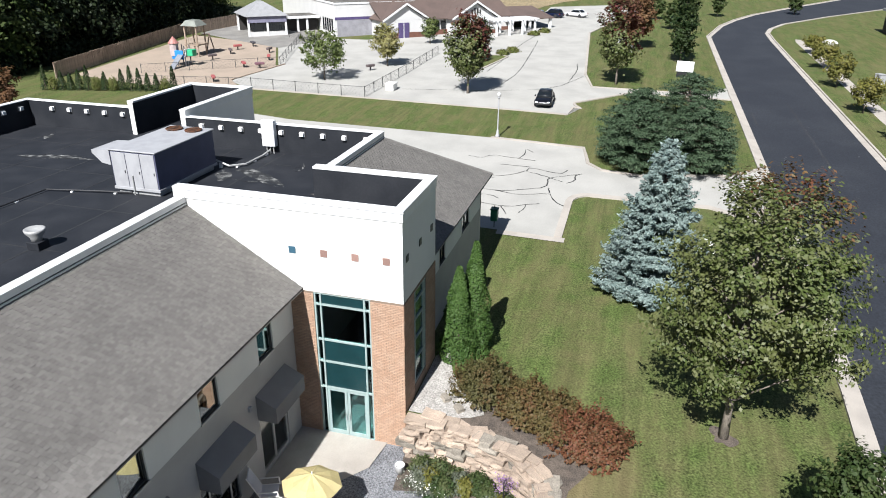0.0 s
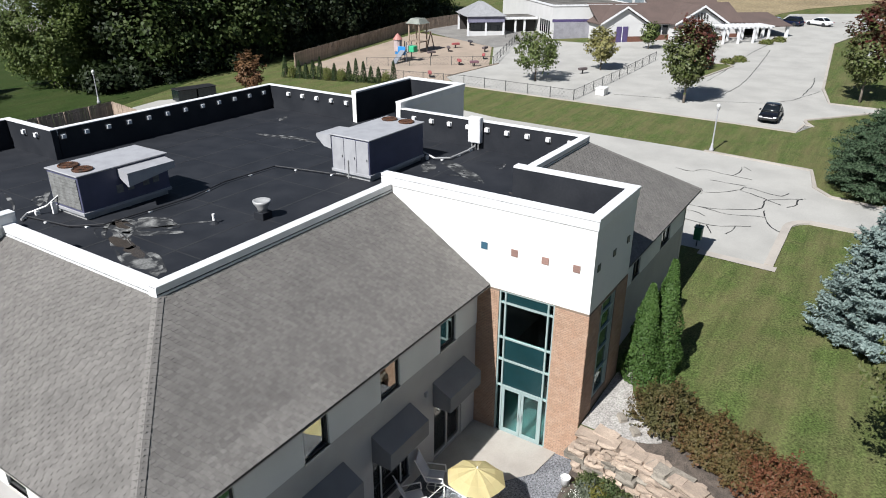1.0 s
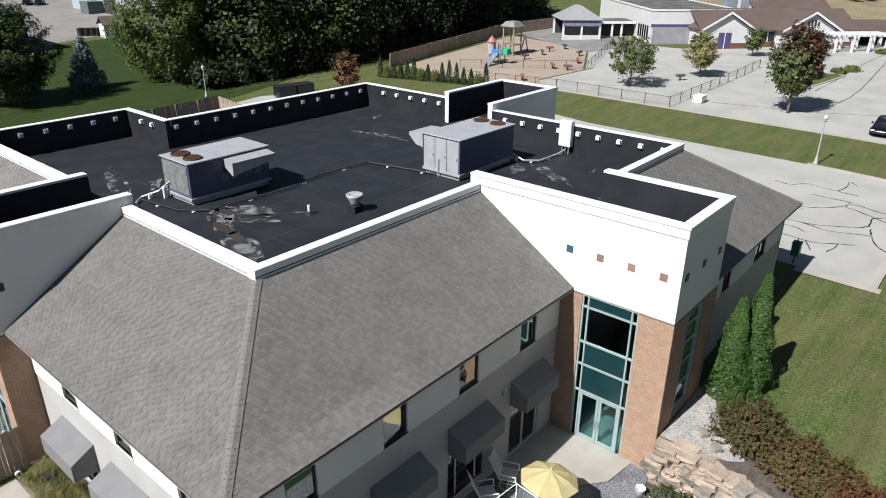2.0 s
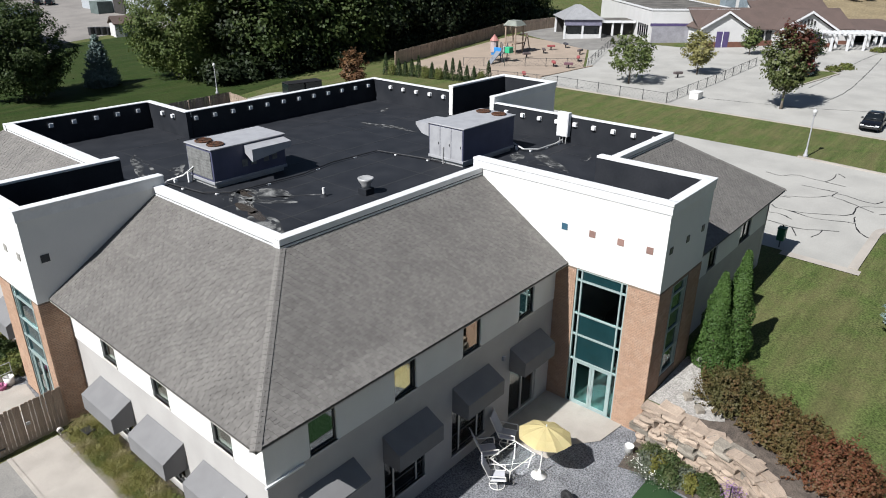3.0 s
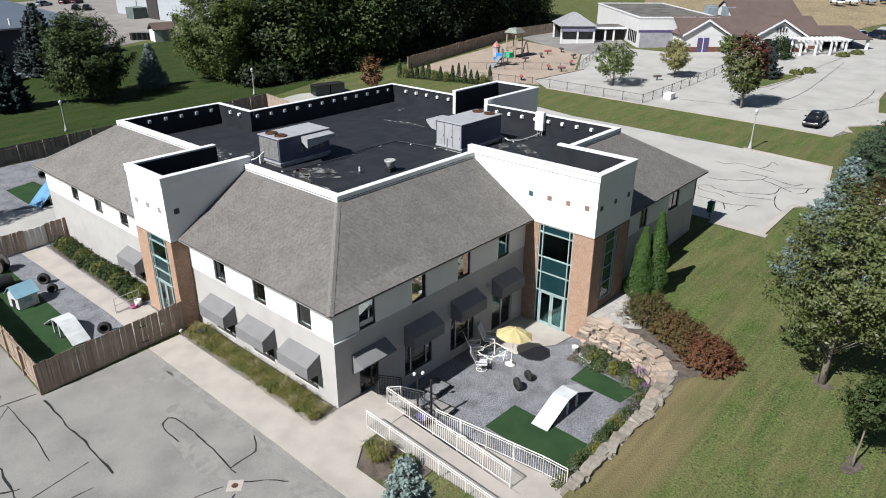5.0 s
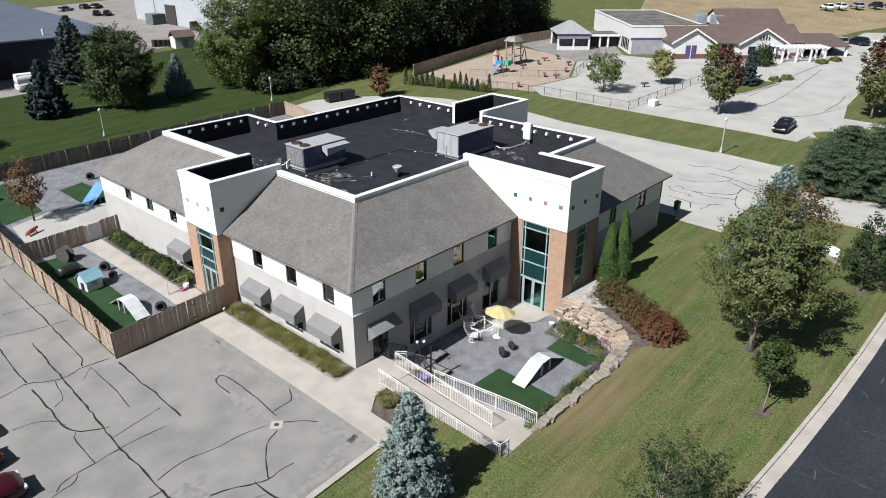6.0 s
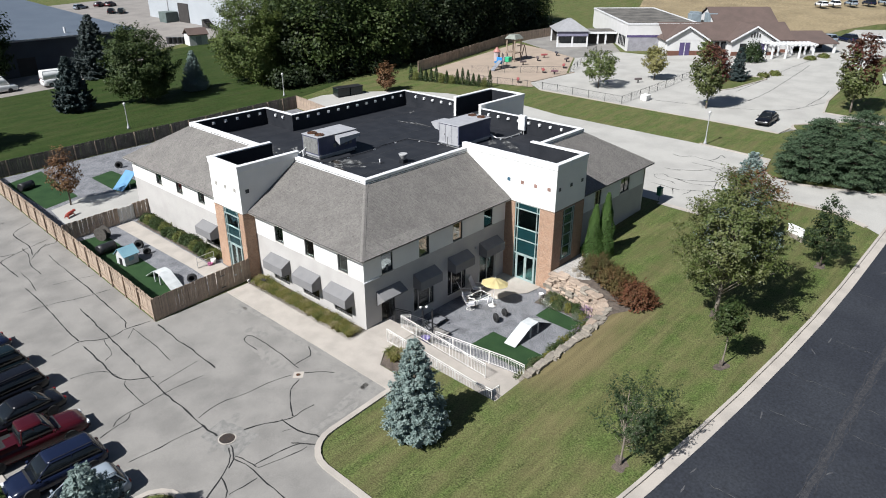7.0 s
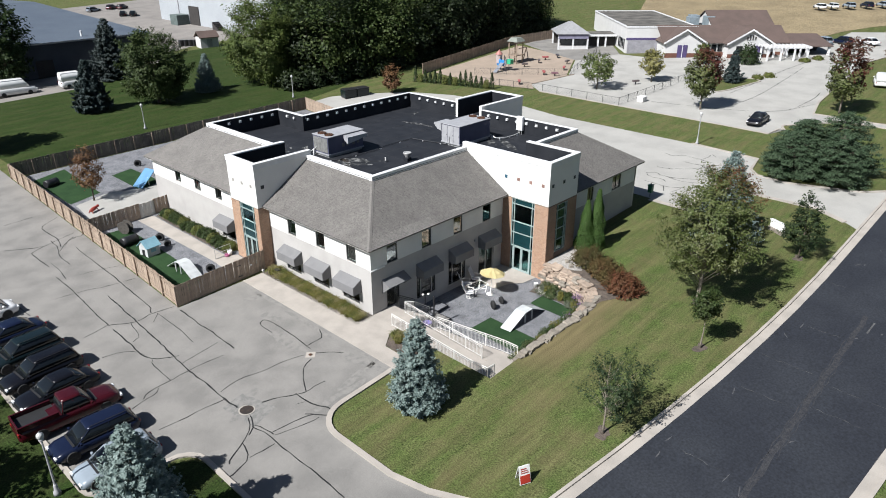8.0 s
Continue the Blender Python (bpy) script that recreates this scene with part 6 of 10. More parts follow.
def crown_points(rng, n_clumps, per, R, z0, z1, prof, clump, shell=0.55, flat=0.75, lean=(0, 0), spray=0.0):
    """Leaves in clumps inside a turned outline; prof maps 0..1 of the height to 0..1 of the radius. Also the clump centres."""
    u = rng.uniform(0.02, 0.98, n_clumps * 3)
    w = np.array([prof(v) for v in u])
    u = u[rng.uniform(0, 1, len(u)) < np.maximum(w, 0.12)][:n_clumps]
    a = rng.uniform(0, 2 * np.pi, len(u))
    bump = 1 + 0.16 * np.sin(3 * a + 5 * u) + 0.10 * np.sin(5 * a - 9 * u + 1)
    r = R * np.array([prof(v) for v in u]) * bump * (shell + (1 - shell) * rng.uniform(0, 1, len(u)) ** 0.5) * rng.uniform(0.75, 1.05, len(u))
    c = np.stack([r * np.cos(a) + lean[0] * u, r * np.sin(a) + lean[1] * u, z0 + (z1 - z0) * u], 1)
    cs = clump * rng.uniform(0.6, 1.35, len(u))
    if spray:
        # leafy shoots that point outwards and up from the stem
        d = c - np.array([lean[0] * 0.5, lean[1] * 0.5, 0]) - np.stack([0 * u, 0 * u, c[:, 2] - np.hypot(c[:, 0], c[:, 1]) * 0.8], 1)
        d = unit(d + rng.normal(0, 0.25, d.shape) * np.linalg.norm(d, axis=1, keepdims=True))
        d, w = np.repeat(d, per, 0), np.repeat(cs, per)[:, None]
        s = rng.uniform(-1.7, 1.3, (len(c) * per, 1))
        p = np.repeat(c, per, 0) + d * w * s * spray + np.clip(rng.normal(0, 1, (len(c) * per, 3)), -1.6, 1.6) * w * (0.62 - 0.2 * s) * np.array([1, 1, flat])
    else:
        p = np.repeat(c, per, 0) + np.clip(rng.normal(0, 1, (len(c) * per, 3)), -1.9, 1.9) * np.repeat(cs, per)[:, None] * np.array([1, 1, flat])
    mid = np.array([lean[0] * 0.5, lean[1] * 0.5, z0 + (z1 - z0) * 0.35])
    nrm = unit(p - mid) + np.array([0, 0, 0.55])
    return p, nrm, c


def trunk_and_limbs(t, rng, h, r, tips, material, bend=0.15, n_limbs=26):
    bm = bmesh.new()
    pts = [Vector((bend * math.sin(k * 1.7) * k / 6, bend * math.cos(k * 1.3) * k / 6, h * k / 6)) for k in range(7)]
    tube(bm, [pts[0] - Vector((0, 0, 0.12)), *pts[1:]], [r * 1.3] + [r * (1 - 0.15 * k) for k in range(1, 7)])
    part("trunk", bm, material, t, smooth=True)
    limbs = bmesh.new()
    pick = tips[rng.permutation(len(tips))[:n_limbs]]
    for q in pick:
        q = Vector(q)
        s = min(max(q.z - math.hypot(q.x, q.y) * 0.9, h * 0.12), h * 0.96)
        base = pts[int(s / h * 6)].lerp(pts[min(6, int(s / h * 6) + 1)], (s / h * 6) % 1)
        mid = base.lerp(q, 0.5) + Vector((0, 0, 0.06 * (q - base).length))
        rr = r * 0.2
        rod(limbs, base, mid, rr, rr * 0.6, n=5)
        rod(limbs, mid, base.lerp(q, 0.88), rr * 0.6, rr * 0.15, n=5)
    part("branchwork", limbs, material, t, smooth=True)["kind"] = "stuff"


OVAL = lambda u: max(0.0, math.sin(math.pi * (0.06 + 0.9 * u ** 0.85))) ** 0.72
ROUND = lambda u: max(0.0, 1 - (2 * u - 0.85) ** 2 / 1.36) ** 0.55
TEAR = lambda u: max(0.0, math.sin(math.pi * min(1, 0.1 + 0.9 * u ** 0.62))) ** 0.8


def broadleaf(name, label, x, y, h, R, base, leaf, clumps, per, size, seed, prof=OVAL, bark=M_BARK, trunk=0.16, top_leaf=None, cut=0.55, lean=(0, 0), clump=None, group="", flat=0.75, shell=0.5, n_limbs=26, spray=1.15):
    rng = np.random.default_rng(seed)
    t = thing(name, label, "tree", pose(x, y, gz(x, y)), group=group)
    p, nrm, tips = crown_points(rng, clumps, per, R, base, h, prof, clump or R * 0.13, lean=lean, flat=flat, shell=shell, spray=spray)
    trunk_and_limbs(t, rng, h * 0.86, trunk, tips, bark, n_limbs=n_limbs)
    q = leaf_quads(rng, p, nrm, size)
    if top_leaf:
        side = (p[:, 2] - base) / (h - base) + 0.35 * p[:, 0] / R - 0.25 * p[:, 1] / R + rng.normal(0, 0.12, len(p))
        quads_mesh("crown", q[side <= cut], leaf, t)
        quads_mesh("crown", q[side > cut], top_leaf, t, "turning red and bronze")
    else:
        quads_mesh("crown", q, leaf, t)
    return t


def spruce(name, label, x, y, h, R, leaf, seed, base=0.15, whorls=26, size=0.085, dense=1.0, bark=M_BARK, group="", droop=0.10):
    """Whorls of boughs with needle sprays, longer below."""
    rng = np.random.default_rng(seed)
    t = thing(name, label, "tree", pose(x, y, gz(x, y)), group=group)
    bm = bmesh.new()
    rod(bm, (0, 0, -0.1), (0, 0, h * 0.97), R * 0.085, 0.015, n=8)
    part("trunk", bm, bark, t, smooth=True)
    allp, alln = [], []
    boughs = bmesh.new()
    for k in range(whorls):
        u = (k + rng.uniform(-0.3, 0.3)) / whorls
        z = base + (h - base) * u
        L = R * (1 - u) ** 0.76 * rng.uniform(0.86, 1.1) + 0.10
        if u < 0.08:
            L *= 0.86
        nb = int(7 + 11 * (1 - u))
        a0 = rng.uniform(0, 6.28)
        for i in range(nb):
            a = a0 + 2 * np.pi * i / nb + rng.normal(0, 0.16)
            l = L * rng.uniform(0.78, 1.12)
            d = np.array([math.cos(a), math.sin(a), 0.0])
            w = np.array([-math.sin(a), math.cos(a), 0.0])
            per = 16
            tufts = max(3, int(dense * l * 6.4))
            n = tufts * per
            s = np.repeat(rng.uniform(0.16, 1, tufts) ** 0.75, per) + rng.normal(0, 0.05, n)
            rise = -droop * 2.2 * s + (droop * 2.6) * s ** 3 + 0.25 * (u ** 2) * s
            wide = (0.30 * l + 0.05) * np.clip(1.08 - s, 0.02, 1) ** 0.8 + 0.05
            side = np.repeat(rng.normal(0, 0.55, tufts), per) + rng.normal(0, 0.12, n)
            p = d * (s * l)[:, None] + w * (side * wide)[:, None] + rng.normal(0, 0.045, (n, 3))
            p[:, 2] = z + rise * l + np.repeat(rng.normal(0.03, 0.07, tufts), per) + rng.normal(0, 0.05, n) - 0.10 * np.abs(side) * wide
            allp.append(p)
            alln.append(np.tile(d * 0.5 + np.array([0, 0, 1.0]), (n, 1)))
            if i % 2 == 0:
                rod(boughs, (0, 0, z), tuple(d * l * 0.8 + np.array([0, 0, z - droop * l * 0.9])), 0.012 + 0.012 * L, 0.005, n=4)
    part("branchwork", boughs, bark, t)["kind"] = "stuff"
    p, n = np.concatenate(allp), np.concatenate(alln)
    quads_mesh("crown", leaf_quads(rng, p, n, size, 0.42), leaf, t)
    return t


def shrub(name, label, x, y, z, R, h, leaf, seed, n=2600, size=0.07, sx=1.0, turn=0.0, group="", category="shrub", shoots=0):
    """A dome of twigs and leaves with an uneven outline; shoots: leafy sprigs that stand out of it."""
    rng = np.random.default_rng(seed)
    t = thing(name, label, category, pose(x, y, z, 0, 0, turn), group=group)
    m = shoots or n
    a, u = rng.uniform(0, 2 * np.pi, m), rng.uniform(0, 1, m) ** 0.8
    bump = 1 + 0.10 * np.sin(4 * a + 3 * u) + 0.08 * np.sin(7 * a - 5 * u) + rng.normal(0, 0.06, m)
    rad = np.sqrt(np.clip(1 - u ** 2, 0, 1)) * bump
    k = rng.uniform(0.72, 1.04, m)
    p = np.stack([R * sx * rad * k * np.cos(a), R * rad * k * np.sin(a), h * (0.06 + 0.94 * u) * bump * k], 1)
    nrm = unit(np.stack([np.cos(a) * rad, np.sin(a) * rad, u + 0.3], 1))
    if shoots:
        per = max(4, n // shoots)
        d = unit(nrm + rng.normal(0, 0.35, nrm.shape))
        f = rng.uniform(-0.28, 0.16, (m * per, 1))
        p = np.repeat(p, per, 0) + np.repeat(d, per, 0) * f * R * 0.95 + rng.normal(0, 0.028, (m * per, 3))
        nrm = np.repeat(nrm, per, 0) + np.array([0, 0, 0.3])
        p[:, 2] = np.maximum(p[:, 2], 0.03)
    quads_mesh("foliage", leaf_quads(rng, p, nrm, size), leaf, t)
    twigs = bmesh.new()
    for i in range(14):
        q = p[rng.integers(0, len(p))]
        rod(twigs, (0.1 * q[0], 0.1 * q[1], -0.02), tuple(q * 0.95), 0.02, 0.006, n=4)
    part("branchwork", twigs, M_BARK, t)
    return t


L_MAPLE = leaf_mat("maple_leaf", (0.062, 0.084, 0.022), (0.084, 0.096, 0.03), (0.167, 0.174, 0.087), rough=0.5)
L_MAPLER = leaf_mat("maple_leaf_bronze", (0.096, 0.065, 0.025), (0.124, 0.046, 0.025), (0.149, 0.093, 0.043))
L_GREEN = leaf_mat("green_leaf", (0.028, 0.048, 0.0124), (0.04, 0.059, 0.0161), (0.059, 0.074, 0.024))
L_SPARSE = leaf_mat("grey_green_leaf", (0.019, 0.035, 0.0125), (0.029, 0.046, 0.017), (0.046, 0.064, 0.028))
# woods leaves: near-black carries the shade between crowns, olive the sunlit ones
L_WOODS = leaf_mat("shade_woods_leaf", (0.0098, 0.018, 0.0058), (0.017, 0.027, 0.0082), (0.026, 0.037, 0.0125), scale=0.25)
L_WOODY = leaf_mat("olive_lit_woods_leaf", (0.031, 0.052, 0.012), (0.044, 0.064, 0.016), (0.066, 0.082, 0.024), scale=0.25)
L_GOLD = leaf_mat("pale_gold_leaf", (0.18, 0.17, 0.055), (0.23, 0.21, 0.08), (0.29, 0.27, 0.13))
L_GREEN2 = leaf_mat("summer_green_leaf", (0.056, 0.084, 0.018), (0.075, 0.098, 0.023), (0.110, 0.130, 0.040))
L_YOUNG = leaf_mat("young_green_leaf", (0.075, 0.105, 0.030), (0.10, 0.125, 0.036), (0.14, 0.16, 0.06))
L_GREYSP = leaf_mat("grey_spruce_needle", (0.04, 0.055, 0.053), (0.053, 0.068, 0.065), (0.074, 0.093, 0.09))
L_DARK = leaf_mat("dark_green_leaf", (0.0149, 0.031, 0.0087), (0.028, 0.046, 0.0124), (0.04, 0.059, 0.0174), scale=0.25)
L_YELLOW = leaf_mat("yellow_green_leaf", (0.105, 0.108, 0.022), (0.136, 0.124, 0.028), (0.174, 0.155, 0.043))
L_ORANGE = leaf_mat("rusty_leaf", (0.124, 0.062, 0.028), (0.149, 0.084, 0.037), (0.093, 0.053, 0.031))
L_RED = leaf_mat("red_leaf", (0.093, 0.022, 0.0198), (0.087, 0.046, 0.025), (0.068, 0.037, 0.0186))
L_BLUE = leaf_mat("blue_spruce_needle", (0.135, 0.185, 0.172), (0.180, 0.232, 0.215), (0.30, 0.36, 0.335))
L_PINE = leaf_mat("pine_needle", (0.037, 0.064, 0.033), (0.052, 0.084, 0.043), (0.093, 0.13, 0.074))
L_SPRD = leaf_mat("dark_spruce_needle", (0.030, 0.045, 0.044), (0.041, 0.060, 0.058), (0.064, 0.085, 0.083))
L_ARB = leaf_mat("arborvitae", (0.038, 0.078, 0.016), (0.050, 0.096, 0.020), (0.074, 0.124, 0.031))
L_BARB = leaf_mat("barberry_leaf", (0.095, 0.070, 0.026), (0.113, 0.055, 0.025), (0.082, 0.076, 0.027), scale=1.2)
L_BARBR = leaf_mat("barberry_leaf_red", (0.140, 0.052, 0.027), (0.108, 0.049, 0.024), (0.078, 0.060, 0.024), scale=1.2)
L_BARBG = leaf_mat("barberry_leaf_green", (0.070, 0.065, 0.023), (0.096, 0.060, 0.025), (0.080, 0.078, 0.030), scale=1.2)
L_BED = leaf_mat("bed_shrub_leaf", (0.10, 0.115, 0.028), (0.125, 0.114, 0.038), (0.07, 0.095, 0.023), scale=1.0)
L_BEDY = leaf_mat("yellowing_bed_leaf", (0.145, 0.14, 0.038), (0.19, 0.152, 0.058), (0.10, 0.115, 0.03), scale=1.0)
L_STRAW = leaf_mat("straw_blade", (0.21, 0.18, 0.085), (0.15, 0.145, 0.05), (0.26, 0.225, 0.12), scale=1.0)
L_HERB = leaf_mat("garden_leaf", (0.043, 0.068, 0.022), (0.074, 0.087, 0.031), (0.112, 0.118, 0.056), scale=1.5)
L_SAGE = leaf_mat("silver_green_leaf", (0.081, 0.096, 0.062), (0.112, 0.124, 0.093), (0.161, 0.174, 0.13), scale=1.5)

# lawn trees
broadleaf("maple_tree", "large maple with olive-green crown turning bronze at the top", 17.6, -17.0, 10.9, 3.55, 3.0, L_MAPLE, 300, 110, 0.082, 11, prof=lambda u: max(0.0, math.sin(math.pi * (0.12 + 0.84 * u ** 0.9))) ** 0.8, trunk=0.16, bark=M_BARKP, top_leaf=L_MAPLER, cut=1.0, lean=(0.7, -0.6), clump=0.36, flat=0.75, shell=0.36, n_limbs=110)
broadleaf("sapling", "young tree with a small green crown and pale trunk", 12.15, -19.7, 4.6, 0.95, 2.5, L_GREEN, 90, 46, 0.075, 12, prof=ROUND, trunk=0.06, bark=M_BARKP, clump=0.22, group="saplings")
broadleaf("sapling", "young tree with sparse spreading green branches", 0.4, -19.2, 4.9, 1.75, 1.5, L_SPARSE, 80, 60, 0.062, 13, prof=lambda u: 0.35 + 0.65 * math.sin(math.pi * (0.1 + 0.75 * u)), trunk=0.07, bark=M_BARKP, lean=(0.9, -0.4), clump=0.22, n_limbs=62, spray=1.9, group="saplings")
broadleaf("sapling", "young dark green tree near the driveway", 30.2, -20.2, 5.9, 1.8, 1.3, L_SPARSE, 130, 40, 0.085, 14, prof=lambda u: max(0.1, 1 - abs(u - 0.25) * 1.15), trunk=0.07, clump=0.24, group="saplings")
spruce("blue_spruce", "tall blue spruce on the lawn", 28.8, -14.1, 8.35, 2.9, L_BLUE, 21, whorls=32, size=0.10, dense=1.6, group="blue spruces")
spruce("blue_spruce", "small blue spruce beside the ramp", -5.0, -9.6, 6.1, 1.85, L_BLUE, 22, whorls=26, size=0.08, dense=1.4, group="blue spruces")
spruce("blue_spruce", "tall blue spruce south of the car park kerb", -21.0, -7.8, 7.6, 2.4, L_BLUE, 24, whorls=24, size=0.12, dense=0.8, group="blue spruces")
spruce("blue_spruce", "blue spruce at the car park edge", -19.95, -4.2, 4.8, 2.0, L_BLUE, 23, whorls=22, size=0.075, dense=1.2, group="blue spruces")
# pines that grow into one broad mass: up-swept boughs that carry flat pads of needles
def pine(x, y, h, R, seed):
    rng = np.random.default_rng(seed)
    t = thing("pine_tree", "broad dark green pine beside the driveway", "tree", pose(x, y, gz(x, y)), group="pines")
    bm = bmesh.new()
    rod(bm, (0, 0, -0.1), (0.1, 0.05, h * 0.95), 0.2, 0.03, n=8)
    part("trunk", bm, M_BARK, t, smooth=True)
    boughs, P, N = bmesh.new(), [], []
    for k in range(13):
        u = (k + 0.4) / 13
        z = 0.35 + (h - 0.6) * u
        L = R * (1 - u ** 1.7) ** 0.75 * rng.uniform(0.88, 1.08) + 0.25
        nb = int(6 + 7 * (1 - u))
        for i in range(nb):
            a = 2 * math.pi * i / nb + rng.uniform(-0.3, 0.3) + k * 0.7
            l = L * rng.uniform(0.75, 1.12)
            d = np.array([math.cos(a), math.sin(a), 0.0])
            tip = d * l + np.array([0, 0, z + l * rng.uniform(0.0, 0.22)])
            rod(boughs, (0, 0, z), tuple(tip * np.array([0.9, 0.9, 1.0])), 0.045, 0.012, n=5)
            for f in np.arange(0.45, 1.04, 0.55 / max(2, int(l * 1.5))):
                c = np.array([0, 0, z]) * (1 - f) + tip * f + rng.normal(0, 0.16, 3)
                r = rng.uniform(0.26, 0.44)
                n = int(230 * r)
                q = rng.normal(0, 1, (n, 3)) * np.array([r, r, r * 0.32]) * 0.62
                P.append(c + q)
                N.append(q * np.array([0.8, 0.8, 0.3]) / r + np.array([0, 0, 0.9]))
    part("branchwork", boughs, M_BARK, t)["kind"] = "stuff"
    p = np.concatenate(P)
    p[:, 2] = np.maximum(p[:, 2], 0.08)
    quads_mesh("crown", leaf_quads(rng, p, np.concatenate(N), 0.105, 0.34), L_PINE, t)


for i, (x, y, h, R) in enumerate(((49.8, -12.9, 5.0, 3.2), (54.0, -16.4, 7.1, 3.7), (50.4, -17.2, 5.4, 3.0), (53.8, -12.6, 5.5, 3.1))):
    pine(x, y, h, R, 30 + i)


def arborvitae(name, label, x, y, h, R, leaf, seed, n=7500, size=0.075, group="arborvitae"):
    """A dense, pointed column of flat sprays."""
    rng = np.random.default_rng(seed)
    t = thing(name, label, "shrub", pose(x, y, gz(x, y)), group=group)
    a, u = rng.uniform(0, 2 * np.pi, n), rng.uniform(0, 1, n)
    r = R * np.clip(1.03 - u, 0, 1) ** 0.70 * (0.86 + 0.2 * rng.uniform(0, 1, n) + 0.08 * np.sin(5 * a + 16 * u))
    r = r * (1 + 0.10 * np.sin(3 * a - 9 * u + seed) + 0.06 * np.sin(23 * u + 2 * a))
    p = np.stack([r * np.cos(a), r * np.sin(a), 0.05 + h * u], 1)
    nrm = np.stack([np.cos(a), np.sin(a), 0.5 + 0 * a], 1)
    quads_mesh("foliage", leaf_quads(rng, p, nrm, size, 0.5), leaf, t)
    part("stem", rods(0.06, ((0, 0, -0.1), (0, 0, h * 0.9))), M_BARK, t)


# two that stand together by the tower
for i, (x, y, h, R) in enumerate(((19.75, -5.7, 4.5, 0.86), (20.55, -6.25, 5.4, 0.86))):
    arborvitae("arborvitae", "bright green pointed arborvitae by the tower", x, y, h, R, L_ARB, 40 + i, n=12000, size=0.06)

def strap_plant(name, label, x, y, z, R, h, leaf, seed, n=300, group=""):
    """A tuft of narrow arching blades that rise from one crown."""
    rng = np.random.default_rng(seed)
    t = thing(name, label, "plant", pose(x, y, z), group=group)
    a = rng.uniform(0, 2 * np.pi, n)
    out = np.stack([np.cos(a), np.sin(a), np.zeros(n)], axis=1)
    across = np.stack([-np.sin(a), np.cos(a), np.zeros(n)], axis=1) * rng.uniform(0.008, 0.017, n)[:, None]
    reach, top = R * rng.uniform(0.35, 1.15, n), h * rng.uniform(0.55, 1.1, n)
    root = rng.normal(0, 0.09, (n, 3)) * [1, 1, 0]
    at = lambda s: root + out * (reach * s ** 1.5)[:, None] + np.array([0, 0, 1.0]) * (top * (2.1 * s - 1.45 * s * s))[:, None]
    steps = [np.full(n, v) for v in (0.0, 0.4, 0.72, 1.0)]
    q = []
    for s0, s1 in zip(steps, steps[1:]):
        w0, w1 = across * (1.1 - 0.8 * s0)[:, None], across * (1.1 - 0.8 * s1)[:, None]
        q.append(np.stack([at(s0) - w0, at(s0) + w0, at(s1) + w1, at(s1) - w1], axis=1))
    quads_mesh("foliage", np.concatenate(q), leaf, t)["kind"] = "stuff"
    part("crown_base", lathe(bmesh.new(), [(0.12, -0.03), (0.10, 0.04), (0.0, 0.07)], 8), leaf, t)
    return t


# barberry hedge above the stone wall
for i, (x, y, R, h, m, s, sx) in enumerate(((17.45, -7.5, 1.36, 1.5, L_BARBG, 1, 1.0), (16.75, -9.4, 1.26, 1.35, L_BARB, 2, 1.0), (16.2, -10.55, 1.3, 1.35, L_BARB, 3, 1.0), (15.45, -12.0, 1.45, 1.5, L_BARBR, 4, 1.0))):
    shrub("barberry_shrub", "clipped barberry shrub in red and olive leaf" if i else "clipped barberry shrub in olive leaf", x, y, gz(x, y), R, h, m, 60 + s, n=13000, size=0.05, sx=sx, shoots=520, group="barberry shrubs")
# beds: along the west wall, the yard wall and the ramp
rnd = random.Random(8)
for i in range(42):
    x, y = (-1.2, -0.66)[i % 2] + rnd.uniform(-0.1, 0.1), 0.25 + i * 0.272 + rnd.uniform(-0.1, 0.1)
    strap_plant("strap_leaved_plant", "strap-leaved clump, green with yellowing blades, in the wall bed", x, y, gz(x, y) + 0.05, rnd.uniform(0.38, 0.54), rnd.uniform(0.42, 0.66), (L_BEDY, L_BED, L_BEDY, L_STRAW, L_BEDY)[i * 3 % 5], 80 + i, group="west bed plants")
for i in range(14):
    y = 17.9 + i * 0.9
    shrub("bed_shrub", "low dark green shrub along the yard wall", -0.95 + rnd.uniform(-0.2, 0.15), y, gz(-0.9, y) + 0.04, rnd.uniform(0.6, 0.8), rnd.uniform(0.55, 0.8), L_GREEN if i % 3 else L_BED, 120 + i, n=1500, size=0.07, group="yard bed shrubs")
for k, (x, y) in enumerate(((-0.95, -3.45), (-0.7, -3.9), (-1.2, -3.95))):
    strap_plant("ornamental_grass", "tan and green ornamental grass clump beside the ramp", x, y, gz(x, y) + 0.05, 0.5, 0.75, (L_BED, L_STRAW, L_BEDY)[k], 150 + k, n=420, group="ramp grasses")
shrub("ornamental_grass", "green low shrub beside the ramp", -0.75, -5.2, gz(-0.75, -5.2) + 0.04, 0.6, 0.6, L_BED, 151, n=1500, size=0.07)
for i in range(40):
    f = i / 39
    if f < 0.42:
        x, y = 13.75 + rnd.uniform(-0.5, 0.45) - 1.2 * f, -5.75 - 9.4 * f
    else:
        x, y = 12.6 - (f - 0.42) / 0.58 * 9.2, -10.55 + rnd.uniform(-0.2, 0.25)
    m = (L_HERB, L_SAGE, L_YELLOW, L_HERB, L_GREEN, L_HERB)[(i * 7) % 6]
    shrub("garden_plant", "leafy garden plant below the stone wall", x, y, PF + 0.03, rnd.uniform(0.3, 0.62), rnd.uniform(0.3, 0.7) + (0.45 if f > 0.45 else 0.0), m, 160 + i, n=1300, size=0.05, group="garden plants")
M_PALEP = mat("white_petal", (0.55, 0.55, 0.50), rough=0.7)
